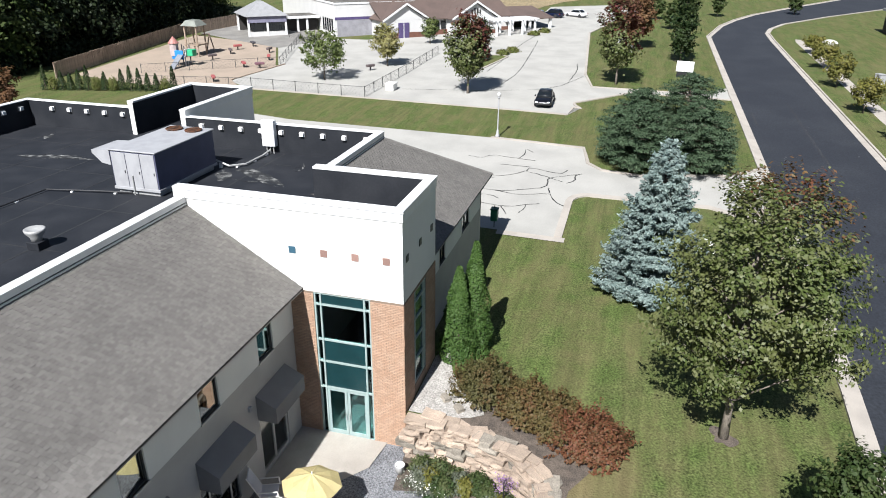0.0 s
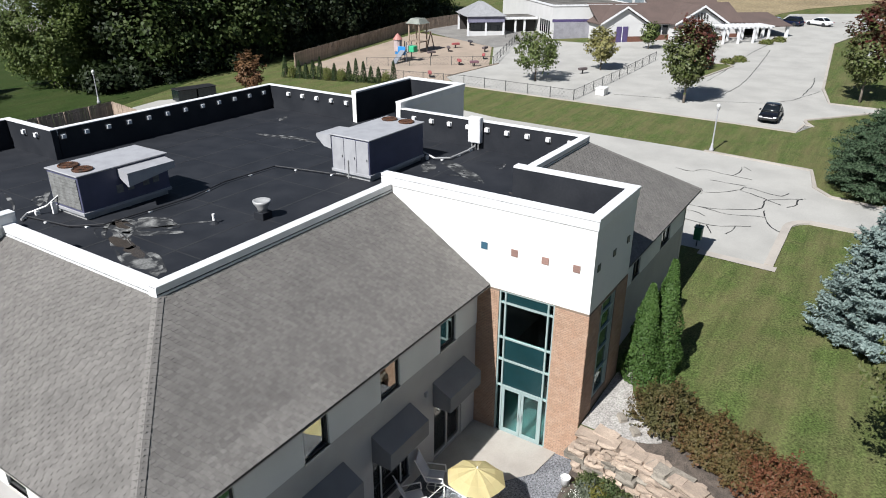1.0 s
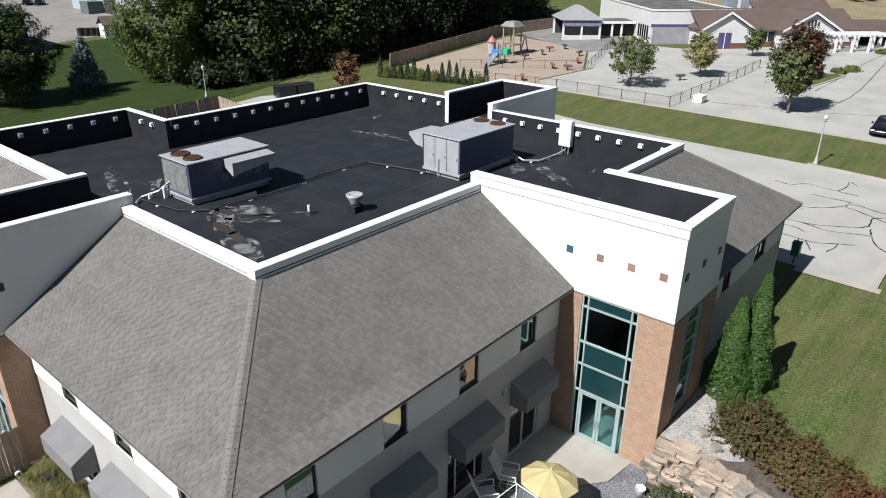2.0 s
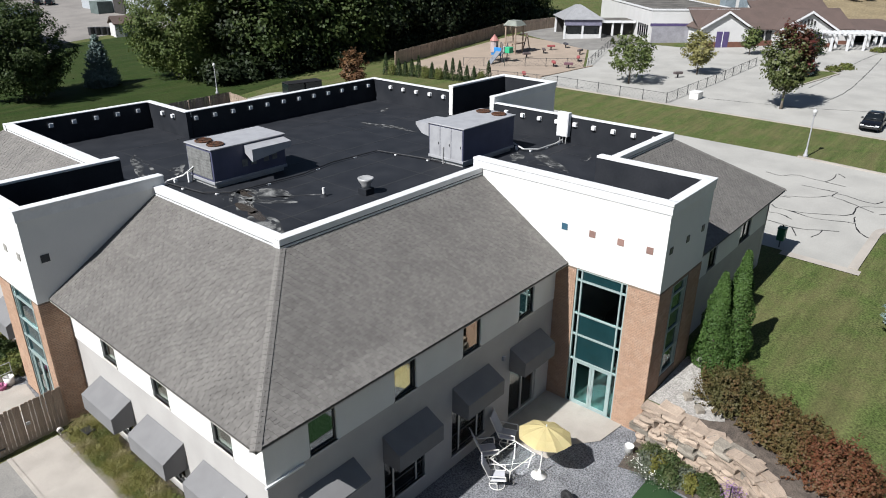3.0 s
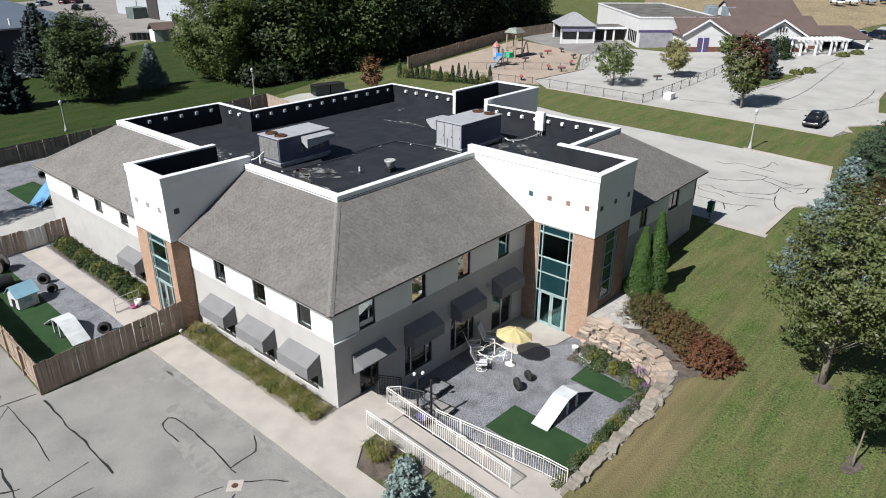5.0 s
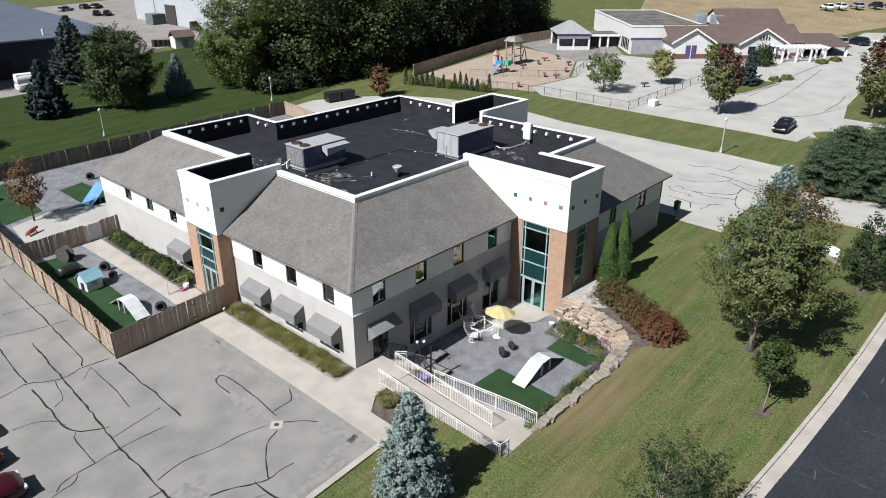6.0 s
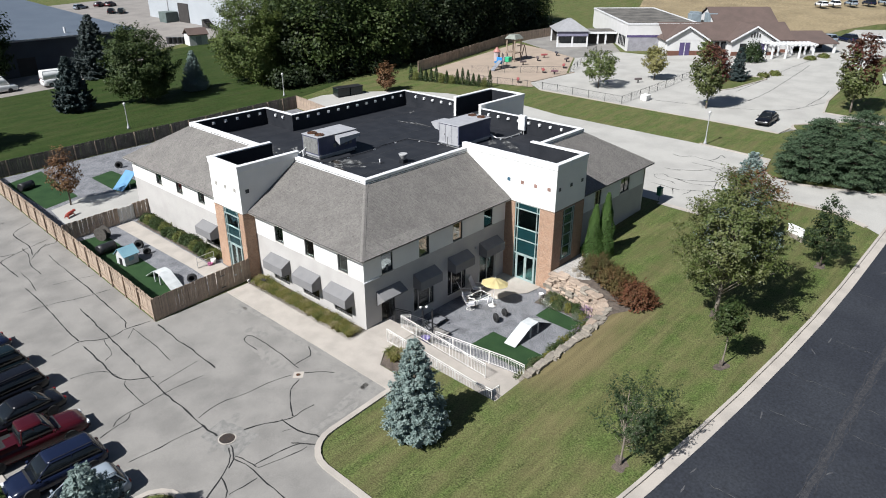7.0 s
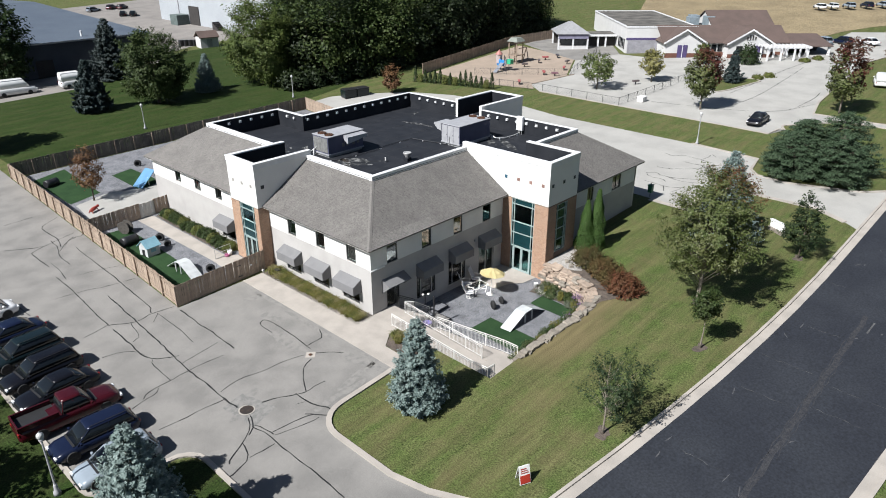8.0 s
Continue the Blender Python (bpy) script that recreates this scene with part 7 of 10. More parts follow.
for x, y in ((13.2, -5.55), (12.95, -6.15), (13.55, -5.85), (13.0, -6.75)):
    f = thing("flower_clump", "low clump of small white flowers at the bed's edge", "flowers", pose(x, y, PF + 0.04), group="white flower clumps")
    rng = np.random.default_rng(int(x * 100))
    p = rng.normal(0, 1, (70, 3)) * [0.2, 0.2, 0.05] + [0, 0, 0.26]
    quads_mesh("petals", leaf_quads(rng, p, np.tile([0, 0, 1.0], (70, 1)), 0.028, 0.8), M_PALEP, f)["kind"] = "stuff"
    p = rng.normal(0, 1, (420, 3)) * [0.22, 0.22, 0.06] + [0, 0, 0.14]
    quads_mesh("leaves", leaf_quads(rng, p, np.tile([0, 0, 1.0], (420, 1)), 0.035, 0.5), L_SAGE, f)["kind"] = "stuff"
    part("stems", rods(0.006, *[((0.04 * k, 0, 0), (0.09 * k, 0.04 * k, 0.26)) for k in range(-2, 3)], n=4), L_HERB, f)
for x, y in ((12.3, -10.2), (10.4, -10.5), (13.4, -9.2)):
    f = thing("flower_clump", "clump of pale purple flowers in the garden", "flowers", pose(x, y, PF + 0.1), group="flower clumps")
    rng = np.random.default_rng(int(x * 10))
    p = rng.normal(0, 1, (260, 3)) * [0.22, 0.22, 0.12] + [0, 0, 0.75]
    quads_mesh("petals", leaf_quads(rng, p, np.tile([0, 0, 1.0], (260, 1)), 0.03, 0.8), mat("purple_petal", (0.217, 0.124, 0.26), rough=0.7), f)["kind"] = "stuff"
    part("stems", rods(0.006, *[((0.05 * k, 0, 0), (0.1 * k, 0.05 * k, 0.75)) for k in range(-2, 3)], n=4), L_HERB, f)
broadleaf("ornamental_tree", "small rust-orange tree in the fenced yard", -4.1, 39.2, 6.3, 1.55, 1.7, L_ORANGE, 120, 24, 0.10, 70, prof=TEAR, trunk=0.08, clump=0.26)
broadleaf("ornamental_tree", "small rust-orange tree by the driveway", 47.8, 48.5, 4.6, 1.6, 0.8, L_ORANGE, 90, 30, 0.16, 71, prof=OVAL, trunk=0.08, clump=0.3)

vb = thing("valve_box", "small dark green valve box in the wall bed", "valve box", pose(-0.9, 10.75, gz(-0.9, 10.75) + 0.05, 0, 0, 8))
part("box", bevel(boxes((-0.16, -0.22, -0.05, 0.16, 0.22, 0.42)), 0.02), mat("valve_box_green", (0.02, 0.028, 0.022), rough=0.6), vb)
part("lid", bevel(boxes((-0.18, -0.24, 0.42, 0.18, 0.24, 0.46)), 0.01), M_BLACK, vb)
hr = thing("hose_reel", "small round white hose reel at the fence end", "hose reel", pose(-1.5, 11.95, gz(-1.5, 11.95)) @ Matrix.Scale(0.65, 4))
part("stand", boxes((-0.05, -0.05, 0.0, 0.05, 0.05, 0.3)), M_CREAM, hr)
part("drum", rods(0.17, ((0, -0.09, 0.34), (0, 0.09, 0.34)), n=16), M_CREAM, hr)
part("hub", rods(0.06, ((0, -0.1, 0.34), (0, -0.125, 0.34)), n=10), M_TYRE, hr)
# school trees
broadleaf("street_tree", "maple turning red at the top beside the forecourt", 69.2, 6.1, 8.8, 2.5, 2.1, L_MAPLE, 210, 36, 0.16, 72, trunk=0.13, bark=M_BARKP, top_leaf=L_RED, cut=0.55, clump=0.4, group="street trees")
broadleaf("street_tree", "maple turning red at the top beside the forecourt", 79.6, -9.6, 10.4, 2.6, 1.9, L_MAPLE, 200, 34, 0.17, 73, trunk=0.13, bark=M_BARKP, top_leaf=L_RED, cut=0.38, clump=0.4, group="street trees")
broadleaf("street_tree", "young green shade tree with a loose crown", 70.6, 24.2, 5.8, 2.9, 1.7, L_YOUNG, 120, 30, 0.15, 74, prof=ROUND, trunk=0.09, clump=0.36, group="street trees")
broadleaf("street_tree", "young yellow-green tree in the forecourt", 80.6, 19.8, 5.4, 1.8, 1.3, L_GOLD, 120, 34, 0.14, 75, prof=OVAL, trunk=0.08, clump=0.3, group="street trees")
broadleaf("street_tree", "small green tree before the school front", 99.0, 19.5, 3.9, 1.3, 1.1, L_YOUNG, 70, 30, 0.14, 76, prof=ROUND, trunk=0.07, clump=0.26, group="street trees")
broadleaf("street_tree", "dark red-leaved tree beyond the forecourt", 105.5, -11.2, 8.6, 2.4, 2.0, L_ORANGE, 150, 30, 0.2, 77, trunk=0.13, clump=0.42, group="street trees")
broadleaf("street_tree", "slender dark green tree by the school sign", 97.0, -17.4, 9.4, 1.8, 0.9, L_DARK, 150, 34, 0.18, 78, prof=lambda u: math.sin(math.pi * (0.12 + 0.8 * u)) ** 0.5, trunk=0.1, clump=0.35, group="street trees")
spruce("blue_spruce", "small dark spruce in the school island", 88.5, 9.4, 5.2, 1.7, L_SPRD, 79, whorls=16, size=0.16, dense=0.5)
shrub("round_shrub", "clipped dark green shrub by the school porch", 104.5, 13.0, gz(104, 13), 2.0, 3.4, L_DARK, 200, n=2200, size=0.16)
for x, y in ((93.6, 7.0), (96.0, 6.0), (112.5, 5.5), (116.0, 4.2)):
    shrub("low_shrub", "low tan and green shrub in the forecourt", x, y, gz(x, y), 1.0, 0.7, L_BED, int(x), n=500, size=0.14, group="forecourt shrubs")
for x, y, h in ((87.5, -35.3, 4.0), (75.0, -35.3, 3.8), (99.5, -36.0, 3.4), (111.4, -36.9, 2.6), (64.5, -36.5, 4.2)):
    broadleaf("street_tree", "small yellow-green street tree in the verge", x, y, h, 1.6, 1.2, L_YELLOW if int(x) % 2 else L_MAPLE, 80, 30, 0.13, int(x), prof=ROUND, trunk=0.06, clump=0.28, group="verge trees")
for x, y, h in ((136, -20, 5.0), (128.5, -16.5, 4.6), (150, -26, 5.0), (160, -42, 4.5), (141, -14, 3.8)):
    broadleaf("street_tree", "young street tree at the bend", x, y, h, 1.5, 1.0, L_GREEN, 60, 26, 0.2, int(x), prof=OVAL, trunk=0.07, clump=0.3, group="bend trees")

# north lawn trees
broadleaf("shade_tree", "large rounded green shade tree on the north lawn", 20.4, 73.3, 11.0, 5.0, 1.3, L_GREEN, 300, 100, 0.15, 81, prof=ROUND, trunk=0.25, clump=0.6, group="lawn shade trees")
broadleaf("shade_tree", "large green shade tree at the lawn edge", 38.6, 71.5, 13.8, 5.8, 0.9, L_GREEN2, 380, 90, 0.16, 82, prof=ROUND, trunk=0.3, clump=0.75, group="lawn shade trees")
spruce("spruce_tree", "dark conical spruce on the north lawn", 11.3, 76.2, 7.9, 2.9, L_SPRD, 83, whorls=22, size=0.19, dense=1.0, group="lawn spruces")
spruce("spruce_tree", "tall blue-grey spruce on the north lawn", 23.8, 97.4, 10.4, 4.2, L_GREYSP, 84, whorls=24, size=0.22, dense=0.9, group="lawn spruces")
spruce("spruce_tree", "small blue spruce on the north lawn", 29.5, 74.1, 6.2, 2.1, L_BLUE, 85, whorls=24, size=0.10, dense=1.5, group="lawn spruces")
broadleaf("shade_tree", "dark leafy tree at the lawn's west end", 8.4, 108.0 - 4.0, 15.0, 4.4, 1.5, L_DARK, 240, 40, 0.26, 86, prof=ROUND, trunk=0.3, clump=0.7, group="lawn shade trees")
broadleaf("shade_tree", "large leafy tree that shades the north lawn", -9.5, 68.5, 11.0, 4.6, 2.0, L_GREEN, 220, 42, 0.24, 87, prof=ROUND, trunk=0.25, clump=0.6, group="lawn shade trees")
# unseen trees added west of the car park, to cast shade on the lawn
for x, y, h, k in ((-33.6, 3.6, 11.0, 88), (-34.4, -3.2, 12.0, 89), (-33.8, 11.0, 11.0, 90)):
    broadleaf("shade_tree", "unseen leafy tree added west of the car park for its shade", x, y, h, 4.2, 1.6, L_GREEN, 200, 40, 0.2, k, prof=ROUND, trunk=0.24, clump=0.6, group="west shade trees")
# row of small arborvitae along the playground
for i in range(16):
    f = i / 18
    x, y = 56.2 + 4.6 * f, 51.4 - 16.6 * f
    if i in (1, 6, 8, 14):
        shrub("loose_shrub", "loose yellow-green shrub in the hedge row", x, y, gz(x, y), 0.6, 1.4, L_BED, 220 + i, n=700, size=0.09, group="hedge shrubs")
    else:
        arborvitae("small_arborvitae", "small pointed arborvitae in a hedge row", x, y, 2.25 + 0.45 * math.sin(i * 1.3 + 1), 0.46, L_DARK, 220 + i, 700, 0.09, "hedge row")


# the woods behind: many crowns in one mesh
def woods():
    rng = np.random.default_rng(99)
    t = thing("woods", "dense dark green deciduous woods", "woods", kind="stuff")
    P, N, trunks = ([], []), ([], []), bmesh.new()
    spots = []
    for i in range(230):
        f = rng.uniform(0, 1)
        d = rng.uniform(0, 1) ** 1.3
        x = 38 + 78 * f + rng.normal(0, 1.0)
        y = 66.5 - 4 * f + d * (16 + 46 * (1 - f)) + (5.5 if f > 0.62 else 0)
        if (x + 28.9) / (y + 33.9) < 0.69:
            continue
        spots.append((x, y))
    for i in range(20):
        spots.append((46 + 3.0 * i + rng.normal(0, 0.6), 63.8 + rng.normal(0, 0.8) + (3.0 if i > 12 else 0)))
    for x, y in spots:
        h, R = rng.uniform(12, 17), rng.uniform(3.4, 5.2)
        p, n, c = crown_points(rng, 62, 34, R, rng.uniform(0.4, 1.6), h, ROUND, 0.95)
        o = np.array([x, y, gz(x, y)])
        # low x draws more crowns in the sunlit tone, high x the shaded one
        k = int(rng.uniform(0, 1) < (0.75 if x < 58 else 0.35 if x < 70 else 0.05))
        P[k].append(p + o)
        N[k].append(n)
        rod(trunks, (x, y, o[2] - 0.2), (x + rng.normal(0, 0.4), y, o[2] + h * 0.7), 0.22, 0.08, n=6)
    # low undergrowth along the edge
    for i in range(44):
        x, y = 38 + 1.72 * i + rng.normal(0, 0.7), 62.6 + rng.normal(0, 0.7) + (3.0 if i > 22 else 0)
        p, n, c = crown_points(rng, 26, 30, rng.uniform(1.2, 2.1), 0.1, rng.uniform(1.4, 3.2), ROUND, 0.5)
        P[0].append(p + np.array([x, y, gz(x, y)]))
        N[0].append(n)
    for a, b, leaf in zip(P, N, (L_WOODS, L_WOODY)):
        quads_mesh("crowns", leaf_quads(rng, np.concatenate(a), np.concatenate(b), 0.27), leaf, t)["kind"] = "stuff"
    part("trunks", trunks, M_BARK, t)["kind"] = "stuff"


woods()


# ---- lamps, cars, signs ----
M_GLOBE = mat("milky_globe", (0.46, 0.46, 0.45), (0.42, 0.42, 0.41), rough=0.35, bump=0, spec=0.5)


def street_lamp(x, y, h=4.0):
    t = thing("street_lamp", "milky acorn lamp on a slim grey metal post", "street lamp", pose(x, y, gz(x, y)), group="street lamps")
    part("base", lathe(bmesh.new(), [(0.20, 0), (0.19, 0.22), (0.12, 0.32), (0.10, 0.62), (0.075, 0.7)], 14), M_UNITW, t, smooth=True)
    part("post", rod(bmesh.new(), (0, 0, 0.3), (0, 0, h - 0.45), 0.065, 0.048, n=10), M_UNITW, t)
    part("collar", lathe(bmesh.new(), [(0.05, h - 0.52), (0.11, h - 0.46), (0.13, h - 0.41), (0.10, h - 0.37)], 14), M_UNITW, t)
    part("globe", lathe(bmesh.new(), [(0.10, h - 0.37), (0.165, h - 0.25), (0.18, h - 0.14), (0.16, h - 0.06), (0.09, h + 0.0), (0.04, h + 0.03)], 16), M_GLOBE, t, "milky acorn globe", smooth=True)
    part("finial", lathe(bmesh.new(), [(0.045, h + 0.025), (0.03, h + 0.06), (0.0, h + 0.13)], 10), M_UNITW, t, smooth=True)


for x, y in ((53.7, -0.5), (11.95, 60.7), (35.9, 59.0), (-22.6, -0.6)):
    street_lamp(x, y, 4.0 if y < 10 else 3.5)

M_TRIM = mat("black_trim", (0.02, 0.02, 0.021), rough=0.6, bump=0)
M_CARGL = mat("dark_car_glass", (0.008, 0.010, 0.012), rough=0.06, bump=0, spec=0.5, grain=0)
M_RIM = mat("alloy_rim", (0.279, 0.279, 0.285), rough=0.35, metal=0.7, bump=0)
M_LAMP = mat("headlight_lens", (0.75, 0.76, 0.78), rough=0.15, bump=0, spec=0.6)
M_TAIL = mat("tail_light_lens", (0.186, 0.0093, 0.0093), rough=0.2, bump=0, spec=0.6)


def paint(name, c):
    m = mat(name, c, [0.92 * v for v in c], rough=0.25, grain=0.02, bump=0, spec=0.3)
    m.node_tree.nodes["Principled BSDF"].inputs["Coat Weight"].default_value = 0.2
    return m


def car(kind, label, at, material, L=4.7, W=1.82, H=1.48, hood=0.30, tail=0.12, group="parked cars", simple=False):
    """A car along +x: lower body with wheel arches, glasshouse, wheels, lights. kind: sedan, suv, pickup or van."""
    t = thing({"sedan": "car", "suv": "suv", "pickup": "pickup_truck", "van": "van"}[kind], label, "car" if kind != "pickup" else "truck", at, group=group)
    x0, x1 = -L / 2, L / 2
    belt = H * (0.60 if kind == "sedan" else 0.58 if kind != "van" else 0.50)
    tops = {"sedan": (0.66, 0.90, 0.97, 0.99, 0.99, 0.98, 0.95, 0.86, 0.72, 0.52), "pickup": (0.80, 0.97, 0.98, 0.98, 0.99, 0.99, 0.98, 0.93, 0.80, 0.55)}.get(kind, (0.74, 0.96, 0.99, 1.0, 1.0, 0.99, 0.96, 0.90, 0.76, 0.54))
    wide = (0.78, 0.92, 0.98, 1.0, 1.0, 1.0, 0.99, 0.96, 0.86, 0.66)
    at_x = (0.0, 0.025, 0.10, 0.25, 0.50, 0.66, 0.76, 0.90, 0.97, 1.0)
    nose = belt * 0.9
    rings = []
    bm = bmesh.new()
    for fx, tp, w in zip(at_x, tops, wide):
        x, hw, tp = x0 + L * fx, W / 2 * w, belt * tp
        b = 0.26 + (0.12 if fx in (0.0, 1.0) else 0.0)
        half = [(0.86, b), (0.97, b + 0.06), (1.0, b + (tp - b) * 0.42), (0.985, b + (tp - b) * 0.70), (0.93, b + (tp - b) * 0.90), (0.80, tp), (0.40, tp + 0.025)]
        rings.append([bm.verts.new((x, -hw * k, z)) for k, z in half] + [bm.verts.new((x, hw * k, z)) for k, z in half[::-1]])
    for r, s in zip(rings, rings[1:]):
        for i in range(14):
            bm.faces.new((r[i], r[(i + 1) % 14], s[(i + 1) % 14], s[i]))
    bm.faces.new(rings[0])
    bm.faces.new(rings[-1][::-1])
    part("body", bm, material, t, smooth=True)
    # glasshouse: base from g0 to g1, roof from r0 to r1
    if kind == "pickup":
        g0, g1, r0, r1 = x0 + L * 0.40, x1 - L * hood + 0.1, x0 + L * 0.43, x1 - L * hood - 0.55
    elif kind == "sedan":
        g0, g1, r0, r1 = x0 + L * tail, x1 - L * hood + 0.12, x0 + L * (tail + 0.17), x1 - L * hood - 0.75
    elif kind == "van":
        g0, g1, r0, r1 = x0 + 0.05, x1 - L * 0.16, x0 + 0.12, x1 - L * 0.16 - 0.85
    else:
        g0, g1, r0, r1 = x0 + 0.12, x1 - L * hood + 0.12, x0 + 0.5, x1 - L * hood - 0.7
    hw, rw = W / 2 * 0.88, W / 2 * 0.70

    def oval(k, inset, z):
        """A rounded oblong between base (k = 0) and roof (k = 1)."""
        a, b, w = g0 + (r0 - g0) * k + inset, g1 + (r1 - g1) * k - inset, hw + (rw - hw) * k - inset
        c = min(0.22, w * 0.4)
        out = []
        for cx, cy, a0 in ((b - c, w - c, 0), (a + c, w - c, 90), (a + c, -w + c, 180), (b - c, -w + c, 270)):
            out += [(cx + c * math.cos(radians(a0 + 30 * i)), cy + c * math.sin(radians(a0 + 30 * i)), z) for i in range(4)]
        return out

    def stack(levels):
        bm = bmesh.new()
        rr = [[bm.verts.new(p) for p in lv] for lv in levels]
        for p, q in zip(rr, rr[1:]):
            for i in range(16):
                bm.faces.new((p[i], p[(i + 1) % 16], q[(i + 1) % 16], q[i]))
        bm.faces.new(rr[0][::-1])
        bm.faces.new(rr[-1])
        return bm

    zr = H - 0.10
    part("cabin_glass", stack([oval(0, 0, belt - 0.06), oval(0.5, -0.03, (belt + zr) / 2), oval(1, 0, zr)]), M_CARGL if kind != "van" else material, t, "dark tinted windows" if kind != "van" else "", smooth=True)
    if kind == "van":
        bm = bmesh.new()
        prism(bm, [(g1 - 0.02, -hw * 0.9, belt + 0.05), (g1 + 0.02, -hw * 0.9, belt + 0.05), (g1 + 0.02, hw * 0.9, belt + 0.05), (g1 - 0.02, hw * 0.9, belt + 0.05)], [(r1 + 0.05, -rw * 0.95, H - 0.15), (r1 + 0.09, -rw * 0.95, H - 0.15), (r1 + 0.09, rw * 0.95, H - 0.15), (r1 + 0.05, rw * 0.95, H - 0.15)])
        part("windscreen", bm, M_CARGL, t)
    part("roof", stack([oval(1, -0.02, zr - 0.02), oval(1, -0.02, zr + 0.02), oval(1, 0.06, H - 0.025), oval(1, 0.28, H)]), material, t, smooth=True)
    for s in (-1, 1):
        for fx in (0.0, 0.5, 1.0):
            a, b = g0 + (g1 - g0) * fx, r0 + (r1 - r0) * fx
            i_ = 0.08 if fx == 0.0 else (-0.08 if fx == 1.0 else 0.0)
            part("pillar", rods(0.035, ((a + i_, s * hw * 0.985, belt - 0.04), (b + i_, s * rw * 0.985, zr)), n=5), material, t)
        part("mirror", bevel(boxes((g1 - 0.35, s * (W / 2 + 0.03) - 0.09, belt + 0.02, g1 - 0.22, s * (W / 2 + 0.03) + 0.09, belt + 0.17)), 0.02), material, t)
        part("headlight", bevel(boxes((x1 - 0.16, s * W * 0.34 - 0.17, nose * 0.64, x1 - 0.02, s * W * 0.34 + 0.12, nose * 0.80)), 0.02), M_LAMP, t)
        part("tail_light", bevel(boxes((x0 - 0.01, s * W * 0.37 - 0.13, belt * 0.68, x0 + 0.08, s * W * 0.37 + 0.07, belt * 0.86)), 0.02), M_TAIL, t)
    part("bumper", boxes((x1 - 0.06, -W * 0.36, 0.32, x1 + 0.02, W * 0.36, 0.5)), M_TRIM, t)
    part("windscreen_base", boxes((g1 - 0.02, -hw * 0.9, belt - 0.01, g1 + 0.1, hw * 0.9, belt + 0.012)), M_TRIM, t)
    if kind == "pickup":
        bx0, bx1 = x0 + 0.12, x0 + L * 0.385
        part("bed", boxes((bx0, -W * 0.41, belt + 0.002, bx1, W * 0.41, belt + 0.006)), M_TRIM, t, "black load bed")
        for q in ((bx0 - 0.1, -W * 0.47, bx1, -W * 0.41), (bx0 - 0.1, W * 0.41, bx1, W * 0.47), (bx0 - 0.1, -W * 0.41, bx0, W * 0.41)):
            part("bed_side", bevel(boxes((q[0], q[1], belt - 0.05, q[2], q[3], belt + 0.28)), 0.015), material, t)
    for fx in (0.19, 0.81):
        for s in (-1, 1):
            cx, r = x0 + L * fx, 0.33 if kind == "sedan" else 0.37
            m = pose(cx, s * (W / 2 - 0.09), r, 90, 0, 0)
            wh = part("wheel", lathe(bmesh.new(), [(r * 0.62, -0.11), (r * 0.95, -0.11), (r, -0.08), (r, 0.08), (r * 0.95, 0.11), (r * 0.62, 0.11)], 20), M_TYRE, t, at=m, smooth=False)
            bm = bmesh.new()
            lathe(bm, [(0.05, 0.085), (r * 0.2, 0.08), (r * 0.2, -0.08), (0.05, -0.085)], 12)
            for k in range(5):
                a = 2 * math.pi * k / 5
                rod(bm, (0, 0, 0.06 * -s), (r * 0.6 * math.cos(a), r * 0.6 * math.sin(a), 0.08 * -s), 0.035, n=5)
            part("rim", bm, M_RIM, wh)
    if kind == "suv":
        for s in (-1, 1):
            part("roof_rail", rods(0.018, ((r0 + 0.1, s * rw * 0.9, H + 0.03), (r1 - 0.1, s * rw * 0.9, H + 0.03)), n=5), M_TRIM, t)
    return t


NAVY, BLACKC, RED, SILVER, GRN, WHT = paint("navy_paint", (0.0063, 0.0099, 0.027)), paint("black_paint", (0.005, 0.005, 0.007)), paint("dark_red_paint", (0.038, 0.0037, 0.0067)), paint("silver_blue_paint", (0.223, 0.26, 0.298)), paint("dark_green_paint", (0.0054, 0.0108, 0.0126)), paint("white_paint", (0.68, 0.68, 0.68))
row = [("suv", "silver-blue hatchback parked beside the spruce", SILVER, -1.15, 4.4, 1.5), ("suv", "dark navy estate car with roof rails", NAVY, 1.75, 4.7, 1.6), ("pickup", "dark red pickup truck with an open bed", RED, 5.0, 5.8, 1.85), ("sedan", "black saloon car parked in the row", BLACKC, 7.9, 4.8, 1.45), ("suv", "black sport utility car parked in the row", BLACKC, 10.5, 4.8, 1.7), ("suv", "dark green-black sport utility car", GRN, 13.6, 4.7, 1.65), ("sedan", "dark blue saloon car parked in the row", NAVY, 16.9, 4.8, 1.48)]
for kind, label, m, y, L, H in row:
    x = -19.35 - (0.4 if kind == "pickup" else 0)
    car(kind, label, pose(x - (0.25 if y < 2 else 0), y, gz(x, y) + 0.02, 0, 0, (180 if kind != "pickup" else 0) + (-2 if y < 6 else 4)), m, L=L, H=H, hood=0.26 if kind == "suv" else 0.28)
car("van", "white van parked in the lot", pose(-19.9, 21.2, gz(-19, 21.4) + 0.02, 0, 0, 3), WHT, L=5.0, W=1.95, H=1.95)
car("sedan", "black saloon car in the forecourt", pose(67.4, -2.8, gz(67.4, -2.8) + 0.02, 0, 0, 182), BLACKC, L=4.8, H=1.45, group="forecourt cars")
car("suv", "silver car at the far lot edge", pose(133.5, 8.8, gz(133, 8), 0, 0, 60), SILVER, L=4.6, H=1.6, group="forecourt cars")
car("suv", "dark car at the far lot edge", pose(135.8, 5.6, gz(135, 5), 0, 0, 60), NAVY, L=4.6, H=1.6, group="forecourt cars")
